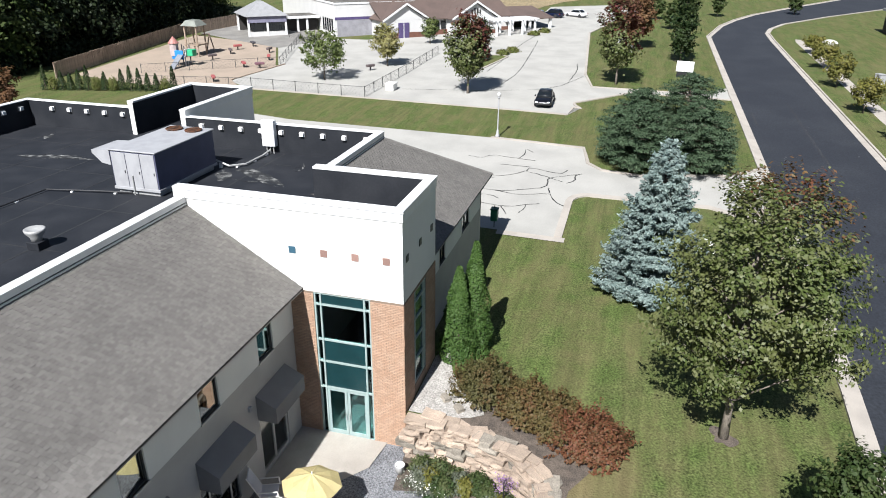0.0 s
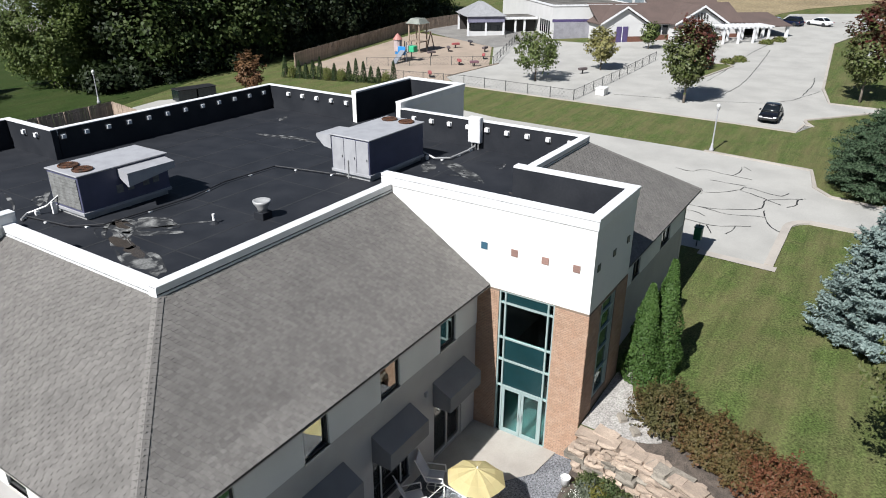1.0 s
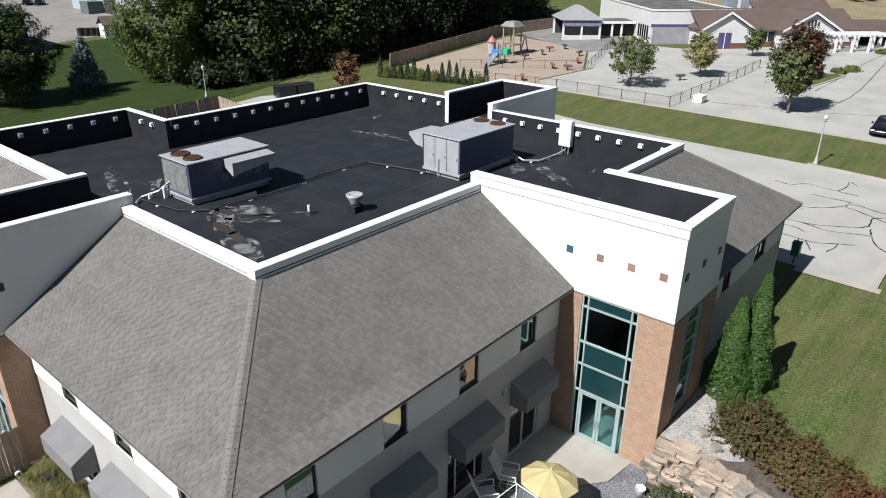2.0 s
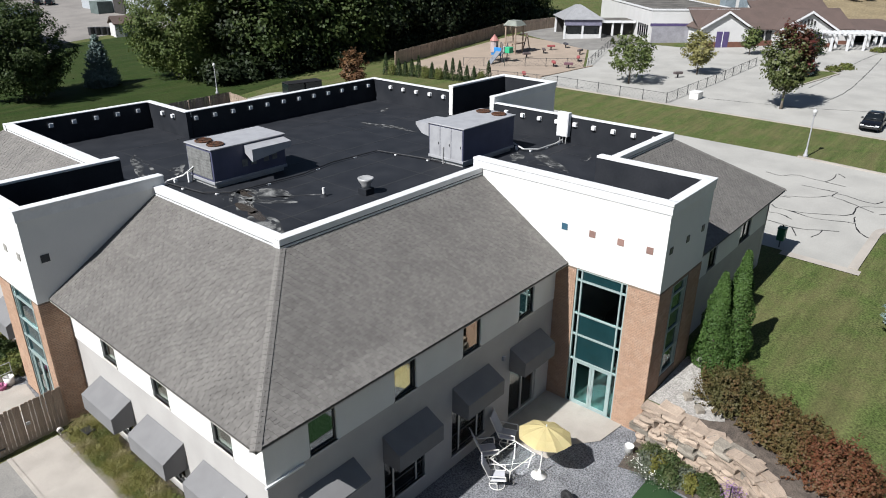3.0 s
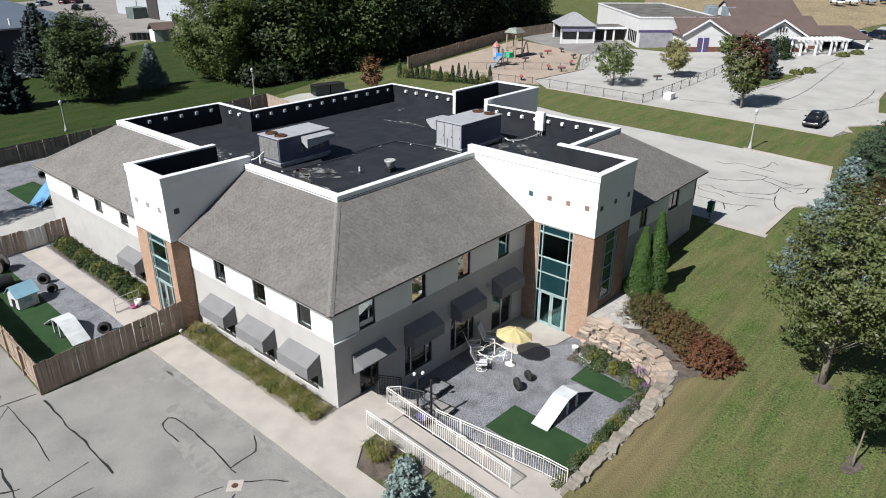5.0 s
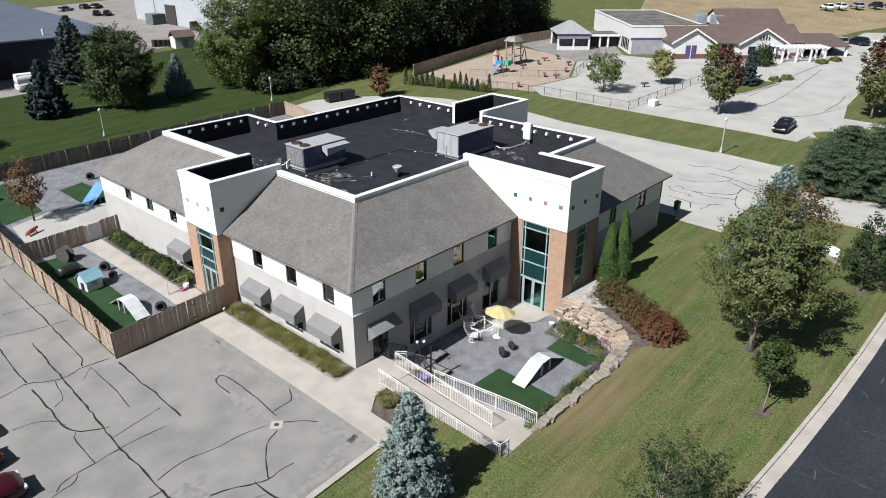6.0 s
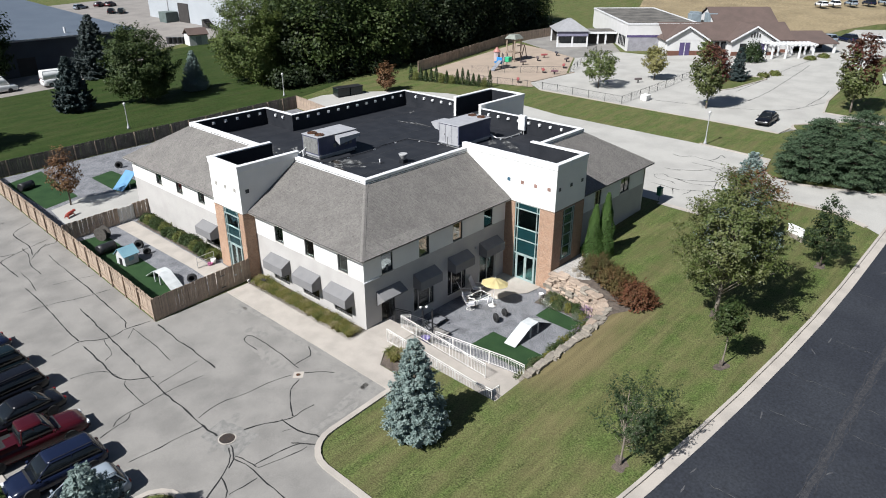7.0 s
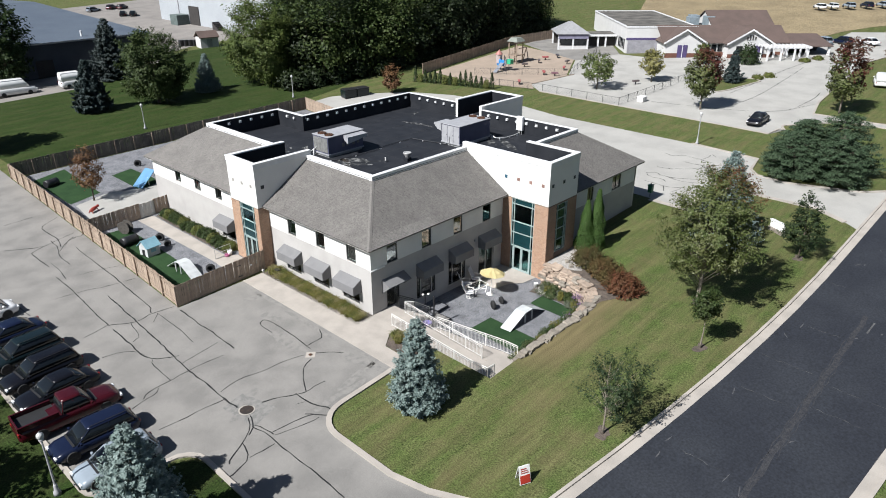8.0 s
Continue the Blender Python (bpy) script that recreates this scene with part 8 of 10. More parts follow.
car("sedan", "white car at the far lot edge", pose(138.0, 1.2, gz(138, 1), 0, 0, 60), WHT, L=4.6, H=1.5, group="forecourt cars")
car("van", "white passenger van in the forecourt", pose(101.5, -9.6, gz(101, -9), 0, 0, 15), WHT, L=5.4, W=2.0, H=1.95, group="forecourt cars")
car("van", "white delivery van on the service drive", pose(7.2, 97.2, gz(8, 97) + 0.04, 0, 0, -4), WHT, L=6.4, W=2.1, H=2.65, group="delivery vans")
car("van", "white box van on the service drive", pose(16.8, 95.4, gz(16, 95) + 0.04, 0, 0, -2), WHT, L=6.2, W=2.1, H=2.7, group="delivery vans")

# a-frame notice, monument sign, school sign: writing too small to read stays as bars
sg = thing("a_frame_sign", "red and white folding notice board on the lawn", "sign", pose(-5.6, -18.0, gz(-5.6, -18), 0, 0, -25))
redp = mat("red_sign_face", (0.341, 0.031, 0.0186), rough=0.5, bump=0)
for s in (-1, 1):
    bm = bmesh.new()
    prism(bm, [(-0.32, s * 0.30, 0.05), (0.32, s * 0.30, 0.05), (0.32, s * 0.27, 0.05), (-0.32, s * 0.27, 0.05)], [(-0.32, s * 0.03, 1.05), (0.32, s * 0.03, 1.05), (0.32, s * 0.005, 1.05), (-0.32, s * 0.005, 1.05)])
    board = part("board", bm, M_PLASTIC, sg)
    bm = bmesh.new()
    prism(bm, [(-0.29, s * 0.262 + s * 0.042, 0.11), (0.29, s * 0.262 + s * 0.042, 0.11), (0.29, s * 0.262, 0.11), (-0.29, s * 0.262, 0.11)], [(-0.29, s * 0.135 + s * 0.042, 0.55), (0.29, s * 0.135 + s * 0.042, 0.55), (0.29, s * 0.135, 0.55), (-0.29, s * 0.135, 0.55)])
    part("panel", bm, redp, board)
    for k in range(3):
        z = 0.66 + 0.11 * k
        yy = s * (0.30 - 0.27 * (z - 0.05)) + s * 0.012
        part("text_bar", boxes((-0.22, yy - 0.008, z, 0.22 - 0.06 * k, yy + 0.008, z + 0.05)), redp, board)
ms = thing("monument_sign", "white monument sign on a stone base at the driveway", "sign", pose(34.2, -17.0, gz(34.2, -17.0), 0, 0, 62) @ Matrix.Scale(0.62, 4))
part("base", bevel(boxes((-1.5, -0.35, -0.1, 1.5, 0.35, 0.55)), 0.03), M_STONEG, ms)
part("panel", bevel(boxes((-1.3, -0.16, 0.55, 1.3, 0.16, 1.6)), 0.03), M_PLASTIC, ms)
part("cap", bevel(boxes((-1.42, -0.24, 1.6, 1.42, 0.24, 1.72)), 0.02), M_CAP, ms)
for k, (a, b) in enumerate(((-0.9, 0.7), (-0.9, 0.3))):
    part("text_bar", boxes((a, -0.175, 1.2 - 0.3 * k, b, -0.161, 1.32 - 0.3 * k)), M_UNITB, ms)
ss = thing("school_sign", "white rectangular sign with dark base", "sign", pose(86.6, -17.6, gz(86.6, -17.6), 0, 0, 80))
part("panel", bevel(boxes((-1.05, -0.1, 0.7, 1.05, 0.1, 2.0)), 0.03), M_PLASTIC, ss)
part("base", boxes((-0.9, -0.15, -0.1, 0.9, 0.15, 0.7)), M_BLACK, ss)
dm = thing("dumpster", "dark green waste container behind the building", "waste container", pose(42.6, 51.6, gz(42.6, 51.6), 0, 0, -12))
for k in range(2):
    part("container", bevel(boxes((-2.2 + 2.25 * k, -0.8, 0.12, -0.1 + 2.25 * k, 0.8, 1.3)), 0.04), GRN, dm)
    part("lid", bevel(boxes((-2.25 + 2.25 * k, -0.85, 1.3, -0.05 + 2.25 * k, 0.85, 1.38)), 0.03), M_BLACK, dm)


# ---- school and playground ----
M_ROOFB = mat("brown_roof_shingle", (0.096, 0.068, 0.059), (0.081, 0.059, 0.051), rough=0.92, scale=0.5, fine=10, grain=0.15)
M_GRAV = mat("tar_gravel_roof", (0.124, 0.115, 0.102), (0.059, 0.055, 0.05), rough=0.95, scale=0.35, fine=4, grain=0.25)
M_PURP = mat("purple_paint", (0.074, 0.056, 0.136), rough=0.6)
M_SIDING = mat("white_siding", (0.518, 0.511, 0.504), (0.475, 0.468, 0.461), rough=0.7, scale=0.4, grain=0.03)
M_DKWALL = mat("dark_wall", (0.04, 0.036, 0.034), rough=0.8)
M_SHEDR = mat("pale_grey_metal_roof", (0.26, 0.26, 0.267), (0.223, 0.223, 0.229), rough=0.5)
M_BRICKF = mat("dull_red_brick", (0.136, 0.062, 0.043), (0.105, 0.05, 0.037), rough=0.9)


def gable_roof(parent, x0, y0, x1, y1, z, rise, along, material, over=0.4):
    """Two slopes over a rectangle; along: the ridge's axis."""
    for s in (0, 1):
        bm = bmesh.new()
        if along == "x":
            ym = (y0 + y1) / 2
            e = (y0 - over, y1 + over)[s]
            low = [(x0 - over, e, z - 0.15), (x1 + over, e, z - 0.15), (x1 + over, ym, z + rise), (x0 - over, ym, z + rise)]
        else:
            xm = (x0 + x1) / 2
            e = (x0 - over, x1 + over)[s]
            low = [(e, y0 - over, z - 0.15), (e, y1 + over, z - 0.15), (xm, y1 + over, z + rise), (xm, y0 - over, z + rise)]
        prism(bm, low, [(a, b, c + 0.15) for a, b, c in low])
        part("roof", bm, material, parent)


def gable_wall(parent, x, y0, y1, z, rise, material, axis="x"):
    bm = bmesh.new()
    a = [(x, y0, z), (x, y1, z), (x, (y0 + y1) / 2, z + rise)]
    if axis == "y":
        a = [(q[1], q[0], q[2]) for q in a]
    d = Vector((0.12, 0, 0)) if axis == "x" else Vector((0, 0.12, 0))
    prism(bm, a, [tuple(Vector(q) + d) for q in a])
    part("gable", bm, material, parent)


AT = pose(100.0, 35.7, 0, 0, 0, 43)      # the school stands turned against the street
sc = thing("school_building", "low white school with brown gabled roofs and purple trim", "building", AT)
SZ = 3.9
# white flat-roofed hall
part("wall", boxes((0, -14, SZ - 1, 31, 0, 8.7)), M_SIDING, sc, "white siding wall")
part("roof", boxes((0.2, -13.8, 8.7, 30.8, -0.2, 8.82)), M_GRAV, sc, "dark gravel flat roof")
for q in ((-0.1, -14.1, 31.1, -13.85), (-0.1, -0.15, 31.1, 0.1), (-0.1, -13.85, 0.15, -0.15), (30.85, -13.85, 31.1, -0.15)):
    part("parapet", boxes((q[0], q[1], 8.7, q[2], q[3], 8.95)), M_CAP, sc)
part("trim_band", boxes((-0.08, -10.5, 6.35, -0.02, 0.0, 6.75)), M_PURP, sc, "purple trim band")
part("lower_wall", boxes((-0.3, -10.4, SZ - 1, -0.1, -0.3, 6.3)), mat("lavender_grey_wall", (0.26, 0.254, 0.279), rough=0.8), sc)
for k in range(5):
    part("window", boxes((1.0 + 1.1 * k, 0.02, 4.4, 1.7 + 1.1 * k, 0.05, 6.4)), M_CARGL, sc)
for x, y in ((6, -16.0), (9.5, -17.5), (7.5, -20.0)):
    part("roof_unit", bevel(boxes((x, y, 8.0, x + 2.2, y + 1.8, 10.0)), 0.03), mat("pale_blue_grey_steel", (0.198, 0.236, 0.26), rough=0.5), sc)
part("roof", boxes((1.5, -22, 7.9, 14, -14.1, 8.1)), M_GRAV, sc)
part("wall", boxes((2, -22, SZ - 1, 14, -14.1, 7.9)), M_SIDING, sc)
# front wing with two gables
part("wall", boxes((-4.5, -30, SZ - 1, 3, -6.2, 6.5)), M_SIDING, sc, "white siding wall")
part("brick_base", boxes((-4.6, -30, SZ - 1, -4.51, -6.2, 4.7)), M_BRICKF, sc)
gable_roof(sc, -4.6, -30, 5.4, -6.4, 6.5, 2.5, "y", M_ROOFB, 0.5)
for yc, hw, xo, top in ((-10.0, 3.7, -5.4, 2.35), (-22.0, 4.1, -6.8, 2.5)):
    part("wall", boxes((xo, yc - hw, SZ - 1, -4.55, yc + hw, 6.5)), M_SIDING, sc)
    gable_roof(sc, xo, yc - hw, 0.6, yc + hw, 6.5, top, "x", M_ROOFB, 0.5)
    gable_wall(sc, xo - 0.02, yc - hw, yc + hw, 6.5, top - 0.1, M_SIDING)
    for s in (-1, 1):
        bm = bmesh.new()
        prism(bm, [(xo - 0.55, yc + s * (hw + 0.5), 6.28), (xo - 0.5, yc + s * (hw + 0.5), 6.28), (xo - 0.5, yc, 6.5 + top - 0.05), (xo - 0.55, yc, 6.5 + top - 0.05)], [(xo - 0.55, yc + s * (hw + 0.5), 6.6), (xo - 0.5, yc + s * (hw + 0.5), 6.6), (xo - 0.5, yc, 6.5 + top + 0.28), (xo - 0.55, yc, 6.5 + top + 0.28)])
        part("bargeboard", bm, M_CAP, sc)
    part("brick_base", boxes((xo - 0.08, yc - hw, SZ - 1, xo - 0.01, yc + hw, 4.6)), M_BRICKF, sc)
dr = part("door", boxes((-5.5, -10.55, SZ - 0.3, -5.41, -8.65, 6.1)), M_PURP, sc, "purple double door")
part("door_frame", boxes((-5.54, -9.65, SZ - 0.3, -5.501, -9.55, 6.1)), M_CAP, dr)
part("door", boxes((-6.9, -24.6, SZ - 0.3, -6.81, -23.0, 6.2)), M_PURP, sc, "purple door")
for y in (-15.1, -16.4, -17.6):
    part("window", boxes((-4.66, y, 4.8, -4.51, y + 0.85, 6.1)), M_CARGL, sc)
part("window", boxes((-6.9, -20.6, 4.8, -6.81, -19.4, 6.1)), M_CARGL, sc)
for k in range(4):
    part("louvre_slat", boxes((-6.95, -22.9 + 0.5 * k, 7.2, -6.84, -22.7 + 0.5 * k, 8.2 - 0.25 * abs(k - 1.5))), M_DKWALL, sc)
# tall rear roof and the porch to the right
part("wall", boxes((3, -31, SZ - 1, 17, -19, 7.3)), M_SIDING, sc)
gable_roof(sc, 3, -31, 17, -19, 7.3, 3.6, "y", M_ROOFB, 0.5)
part("gable", prism(bmesh.new(), [(3.2, -18.9, 7.3), (16.8, -18.9, 7.3), (10, -18.9, 10.8)], [(3.2, -18.8, 7.3), (16.8, -18.8, 7.3), (10, -18.8, 10.8)]), M_SIDING, sc)
part("porch_wall", boxes((-1, -38, SZ - 1, 8, -30, 6.0)), M_DKWALL, sc)
gable_roof(sc, -6.0, -38, 8, -29, 6.0, 1.3, "y", M_ROOFB, 0.3)
for x, y in ((-5.8, -37.8), (-5.8, -33.5), (-5.8, -29.4)):
    part("column", boxes((x - 0.2, y - 0.2, SZ - 0.5, x + 0.2, y + 0.2, 6.0)), M_CAP, sc)
pg = thing("pergola", "white timber pergola before the school porch", "pergola", AT)
for k in range(4):
    for x in (-10.2, -7.2):
        part("post", boxes((x - 0.14, -31.6 + 2.5 * k - 0.14, SZ - 0.6, x + 0.14, -31.6 + 2.5 * k + 0.14, 6.1)), M_CAP, pg)
for x in (-10.2, -7.2):
    part("beam", boxes((x - 0.1, -32.2, 6.1, x + 0.1, -23.4, 6.35)), M_CAP, pg)
for k in range(12):
    part("rafter", boxes((-10.8, -32.0 + 0.75 * k, 6.35, -6.6, -31.88 + 0.75 * k, 6.52)), M_CAP, pg)
# playground shelter
sh = thing("shelter", "white shelter with screened sides and a grey metal roof", "shelter", AT)
for x in (5.2, 13.0):
    for y in (6.6, 9.6, 12.6):
        part("post", boxes((x - 0.15, y - 0.15, SZ - 0.6, x + 0.15, y + 0.15, 6.9)), M_CAP, sh)
bm = bmesh.new()
prism(bm, [(4.7, 6.1, 6.85), (13.5, 6.1, 6.85), (13.5, 13.1, 6.85), (4.7, 13.1, 6.85)], [(8.2, 9.3, 8.9), (10.0, 9.3, 8.9), (10.0, 9.9, 8.9), (8.2, 9.9, 8.9)])
part("roof", bm, M_SHEDR, sh, "pale grey metal roof")
part("screen_wall", boxes((5.1, 6.6, SZ - 0.5, 5.2, 12.6, 4.5)), M_SIDING, sh)
part("header", boxes((5.0, 6.5, 5.9, 5.18, 12.7, 6.85)), mat("grey_lavender", (0.186, 0.18, 0.248), rough=0.6), sh)
for k in range(2):
    part("screen", boxes((5.12, 7.0 + 2.9 * k, 4.6, 5.18, 9.3 + 2.9 * k, 5.8)), M_CARGL, sh)
part("side_wall", boxes((5.2, 6.5, SZ - 0.5, 13.0, 6.6, 6.85)), M_SIDING, sh)
part("side_wall", boxes((12.9, 6.6, SZ - 0.5, 13.0, 12.6, 6.85)), M_DKWALL, sh)
lk = thing("link_building", "low dark flat-roofed link with white columns", "building", AT)
part("wall", boxes((8.4, 0.15, SZ - 1, 13, 6.3, 6.2)), M_DKWALL, lk)
part("roof", boxes((7.2, 0.15, 6.2, 13.2, 6.4, 6.42)), M_GRAV, lk)
part("fascia", boxes((7.1, 0.15, 6.1, 7.19, 6.4, 6.5)), M_CAP, lk)
for y in (2.2, 3.8):
    part("column", boxes((7.3, y, SZ - 0.8, 7.6, y + 0.3, 6.2)), M_CAP, lk)

# playground: wooden tower, slide, small toys, fences
pw = thing("play_tower", "timber play tower with a canopy roof", "playground equipment", pose(78.0, 46.5, gz(78, 46.5)))
for x, y in ((0.3, 0), (2.2, 0), (2.2, 1.8), (0.3, 1.8)):
    part("post", rods(0.11, ((x, y, -0.1), (x, y, 4.2))), M_FENCE, pw)
part("deck", boxes((0.1, -0.2, 1.5, 2.4, 2.0, 1.62)), M_FENCE, pw)
bm = bmesh.new()
prism(bm, [(-0.05, -0.35, 4.05), (2.55, -0.35, 4.05), (2.55, 2.15, 4.05), (-0.05, 2.15, 4.05)], [(0.5, 0.2, 4.75), (2.0, 0.2, 4.75), (2.0, 1.6, 4.75), (0.5, 1.6, 4.75)])
part("canopy", bm, mat("grey_green_canopy", (0.186, 0.198, 0.174), rough=0.7), pw)
for k in range(5):
    part("bar", rods(0.035, ((0.2, 0.1 + 0.4 * k, 1.6), (0.2, 0.1 + 0.4 * k, 2.5)), n=5), M_FENCE, pw)
part("rail", rods(0.04, ((0.2, 0.0, 2.5), (0.2, 1.8, 2.5)), n=6), M_FENCE, pw)
part("climbing_net", rods(0.03, *[((-1.2 + 0.25 * k, 0.2, 0.25 * k), (-1.2 + 0.25 * k, 1.6, 0.25 * k)) for k in range(1, 6)], ((-1.2, 0.2, 0.0), (0.2, 0.2, 1.5)), ((-1.2, 1.6, 0.0), (0.2, 1.6, 1.5)), n=5), M_FENCE, pw)
part("swing_beam", rods(0.09, ((2.2, 0.9, 2.6), (4.6, 0.9, 2.6)), ((4.6, 0.9, 2.6), (4.6, 0.2, -0.1)), ((4.6, 0.9, 2.6), (4.6, 1.6, -0.1)), n=6), M_FENCE, pw)
ps = thing("slide_tower", "small plastic play tower in green, blue and grey", "playground equipment", pose(72.0, 44.2, gz(72, 44.2)))
for nm, q, c in (("panel", (-0.15, 0.2, 0.9, 0.05, 1.9, 2.0), (0.03, 0.20, 0.50)), ("panel", (0.3, -0.9, 1.3, 1.3, -0.1, 2.1), (0.04, 0.36, 0.18)), ("deck", (0, 0, 1.2, 1.3, 1.3, 1.35), (0.30, 0.30, 0.34)), ("panel", (0.0, -0.1, 1.35, 1.2, 0.0, 2.2), (0.62, 0.60, 0.62))):
    part(nm, bevel(boxes(q), 0.05), mat("play_plastic", c, rough=0.5, grain=0.03, bump=0), ps)
for x in (0.08, 1.2):
    for y in (0.08, 1.2):
        part("post", rods(0.07, ((x, y, -0.05), (x, y, 2.6))), mat("grey_play_post", (0.074, 0.074, 0.087), rough=0.5), ps)
turret = part("turret", lathe(bmesh.new(), [(0.55, 1.3), (0.55, 2.7), (0.62, 2.75), (0.6, 2.85)], 12, (0.3, 1.7, 0)), mat("pink_white_plastic", (0.409, 0.341, 0.335), rough=0.5), ps, smooth=False)
part("turret_roof", lathe(bmesh.new(), [(0.7, 2.85), (0.36, 3.3), (0.0, 3.7)], 12, (0.3, 1.7, 0)), mat("rose_plastic", (0.341, 0.155, 0.136), rough=0.5), turret)
bm = bmesh.new()
prism(bm, [(-2.2, 0.2, 0.0), (-2.2, 1.0, 0.0), (0, 1.0, 1.5), (0, 0.2, 1.5)], [(-2.2, 0.2, 0.12), (-2.2, 1.0, 0.12), (0, 1.0, 1.62), (0, 0.2, 1.62)])
part("slide", bm, mat("grey_plastic", (0.186, 0.198, 0.223), rough=0.4), ps)
rr = random.Random(4)
for x, y in ((73.9, 37.0), (74.1, 34.8), (79.2, 36.3), (84.1, 38.9), (84.7, 44.3), (81.6, 43.6), (87.8, 43.6), (77.1, 43.6), (65.4, 36.0), (77.3, 20.9)):
    q = thing("spring_toy", "small coloured spring rider in the sand", "playground equipment", pose(x, y, gz(x, y) + 0.03, 0, 0, rr.uniform(0, 180)), group="spring riders")
    c = rr.choice(((0.30, 0.08, 0.08), (0.05, 0.05, 0.06), (0.10, 0.08, 0.08), (0.16, 0.08, 0.10)))
    part("seat", bevel(boxes((-0.6, -0.22, 0.45, 0.6, 0.22, 0.75)), 0.05), mat("toy_paint", c, rough=0.6), q)
    part("spring", rods(0.1, ((0, 0, 0), (0, 0, 0.45))), M_BLACK, q)
M_WIRE = mat("fence_wire", (0.062, 0.062, 0.062), rough=0.6, bump=0)


def chain_fence(pts, h=1.1, step=2.6):
    t = thing("chain_fence", "low dark chain-link fence of the playground", "fence", group="chain fences")
    for a, b in zip(pts, pts[1:]):
        a, b = Vector(a), Vector(b)
        n = max(1, round((b - a).length / step))
        for i in range(n + 1):
            p = a.lerp(b, i / n)
            z = gz(p.x, p.y)
            part("post", rods(0.04, ((p.x, p.y, z), (p.x, p.y, z + h + 0.08)), n=6), M_WIRE, t)
        za, zb = gz(a.x, a.y), gz(b.x, b.y)
        part("top_rail", rods(0.025, ((a.x, a.y, za + h), (b.x, b.y, zb + h)), n=5), M_WIRE, t)
        wire = bmesh.new()
        L = (b - a).length
        k = int(L / 0.45)
        for i in range(k):
            for d in (1, -1):
                u0, u1 = i / k, min(1, max(0, (i + 2.3 * d) / k))
                p, q = a.lerp(b, u0), a.lerp(b, u1)
                rod(wire, (p.x, p.y, gz(p.x, p.y) + 0.05), (q.x, q.y, gz(q.x, q.y) + h), 0.006, n=3)
        part("mesh", wire, M_WIRE, t)["kind"] = "stuff"


chain_fence([(61.4, 43.0), (64.1, 30.3), (64.0, 16.4), (77.0, 16.0), (91.0, 15.9)])
chain_fence([(66.8, 47.0), (76.5, 33.2)])
chain_fence([(76.5, 33.2), (95.6, 39.6), (97.0, 42.4)])
fence("timber_fence", (61.3, 54.6), (93.2, 59.2), 1.9, M_FENCE, "pale brown timber fence behind the playground", 60)
fence("timber_fence", (93.2, 59.2), (108, 56.4), 1.9, M_FENCE, "pale brown timber fence behind the shelter", 60)
wbx = thing("storage_box", "pale storage box in the forecourt", "box", pose(68.1, 14.8, gz(68.1, 14.8)))
part("body", bevel(boxes((-0.7, -0.5, 0, 0.7, 0.5, 0.7)), 0.05), M_PLASTIC, wbx)
part("lid", bevel(boxes((-0.75, -0.55, 0.7, 0.75, 0.55, 0.82)), 0.04), M_PLASTIC, wbx)

# ---- buildings to the north ----
wh = thing("warehouse", "long slate-blue metal warehouse with a low blue-grey roof", "building")
M_SLATE = mat("slate_metal_wall", (0.043, 0.05, 0.065), (0.036, 0.042, 0.056), rough=0.6, scale=0.4)
M_SLATER = mat("blue_grey_metal_roof", (0.084, 0.102, 0.127), (0.071, 0.087, 0.112), rough=0.55, scale=0.2)
part("wall", boxes((-60, 107.8, 0.5, 36.0, 230, 7.6)), M_SLATE, wh)
bm = bmesh.new()
prism(bm, [(-61, 107.2, 7.5), (36.6, 107.2, 7.5), (36.6, 170, 9.7), (36.6, 232, 7.5), (-61, 232, 7.5), (-61, 170, 9.7)], [(-61, 107.2, 7.75), (36.6, 107.2, 7.75), (36.6, 170, 10.0), (36.6, 232, 7.75), (-61, 232, 7.75), (-61, 170, 10.0)])
bmesh.ops.triangulate(bm, faces=[f for f in bm.faces if len(f.verts) > 4])
part("roof", bm, M_SLATER, wh)
part("loading_door", boxes((14.5, 107.7, 1.4, 17.5, 107.79, 4.6)), M_DKWALL, wh)
part("gutter", boxes((-61, 107.05, 7.45, 36.6, 107.19, 7.72)), M_UNITW, wh)
part("flue", rods(0.2, ((24.5, 110.5, 7.7), (24.5, 110.5, 8.9))), M_CAP, wh)
wb2 = thing("white_warehouse", "white metal warehouse with a dark loading bay", "building")
part("wall", boxes((66.5, 108, 2.5, 110, 163, 15.0)), mat("pale_blue_white_metal", (0.335, 0.353, 0.372), (0.31, 0.329, 0.347), rough=0.6, scale=0.2), wb2)
part("roof", boxes((66.0, 107.5, 15.0, 110.5, 163.5, 15.3)), M_SHEDR, wb2)
part("loading_door", boxes((66.3, 141.6, 3.4, 66.49, 146.6, 8.4)), M_DKWALL, wb2)
part("dock_shelter", bevel(boxes((63.0, 147.2, 3.2, 66.4, 151.0, 6.2)), 0.05), mat("grey_green_container", (0.099, 0.124, 0.118), rough=0.7), wb2, "grey-green container at the dock")
part("dock_stair", boxes(*[(64.6, 129.4 + 0.5 * i, 3.2, 66.4, 129.9 + 0.5 * i, 3.7 + 0.35 * i) for i in range(6)]), M_DKWALL, wb2)
part("downpipe", boxes((66.35, 152.0, 3.2, 66.49, 152.4, 12.0)), M_UNITW, wb2)
sd2 = thing("garden_shed", "small white shed with a brown roof", "shed", pose(51.6, 112.4, gz(51, 112), 0, 0, -10))
part("wall", boxes((-2, -1.6, -0.2, 2, 1.6, 2.2)), M_SIDING, sd2)
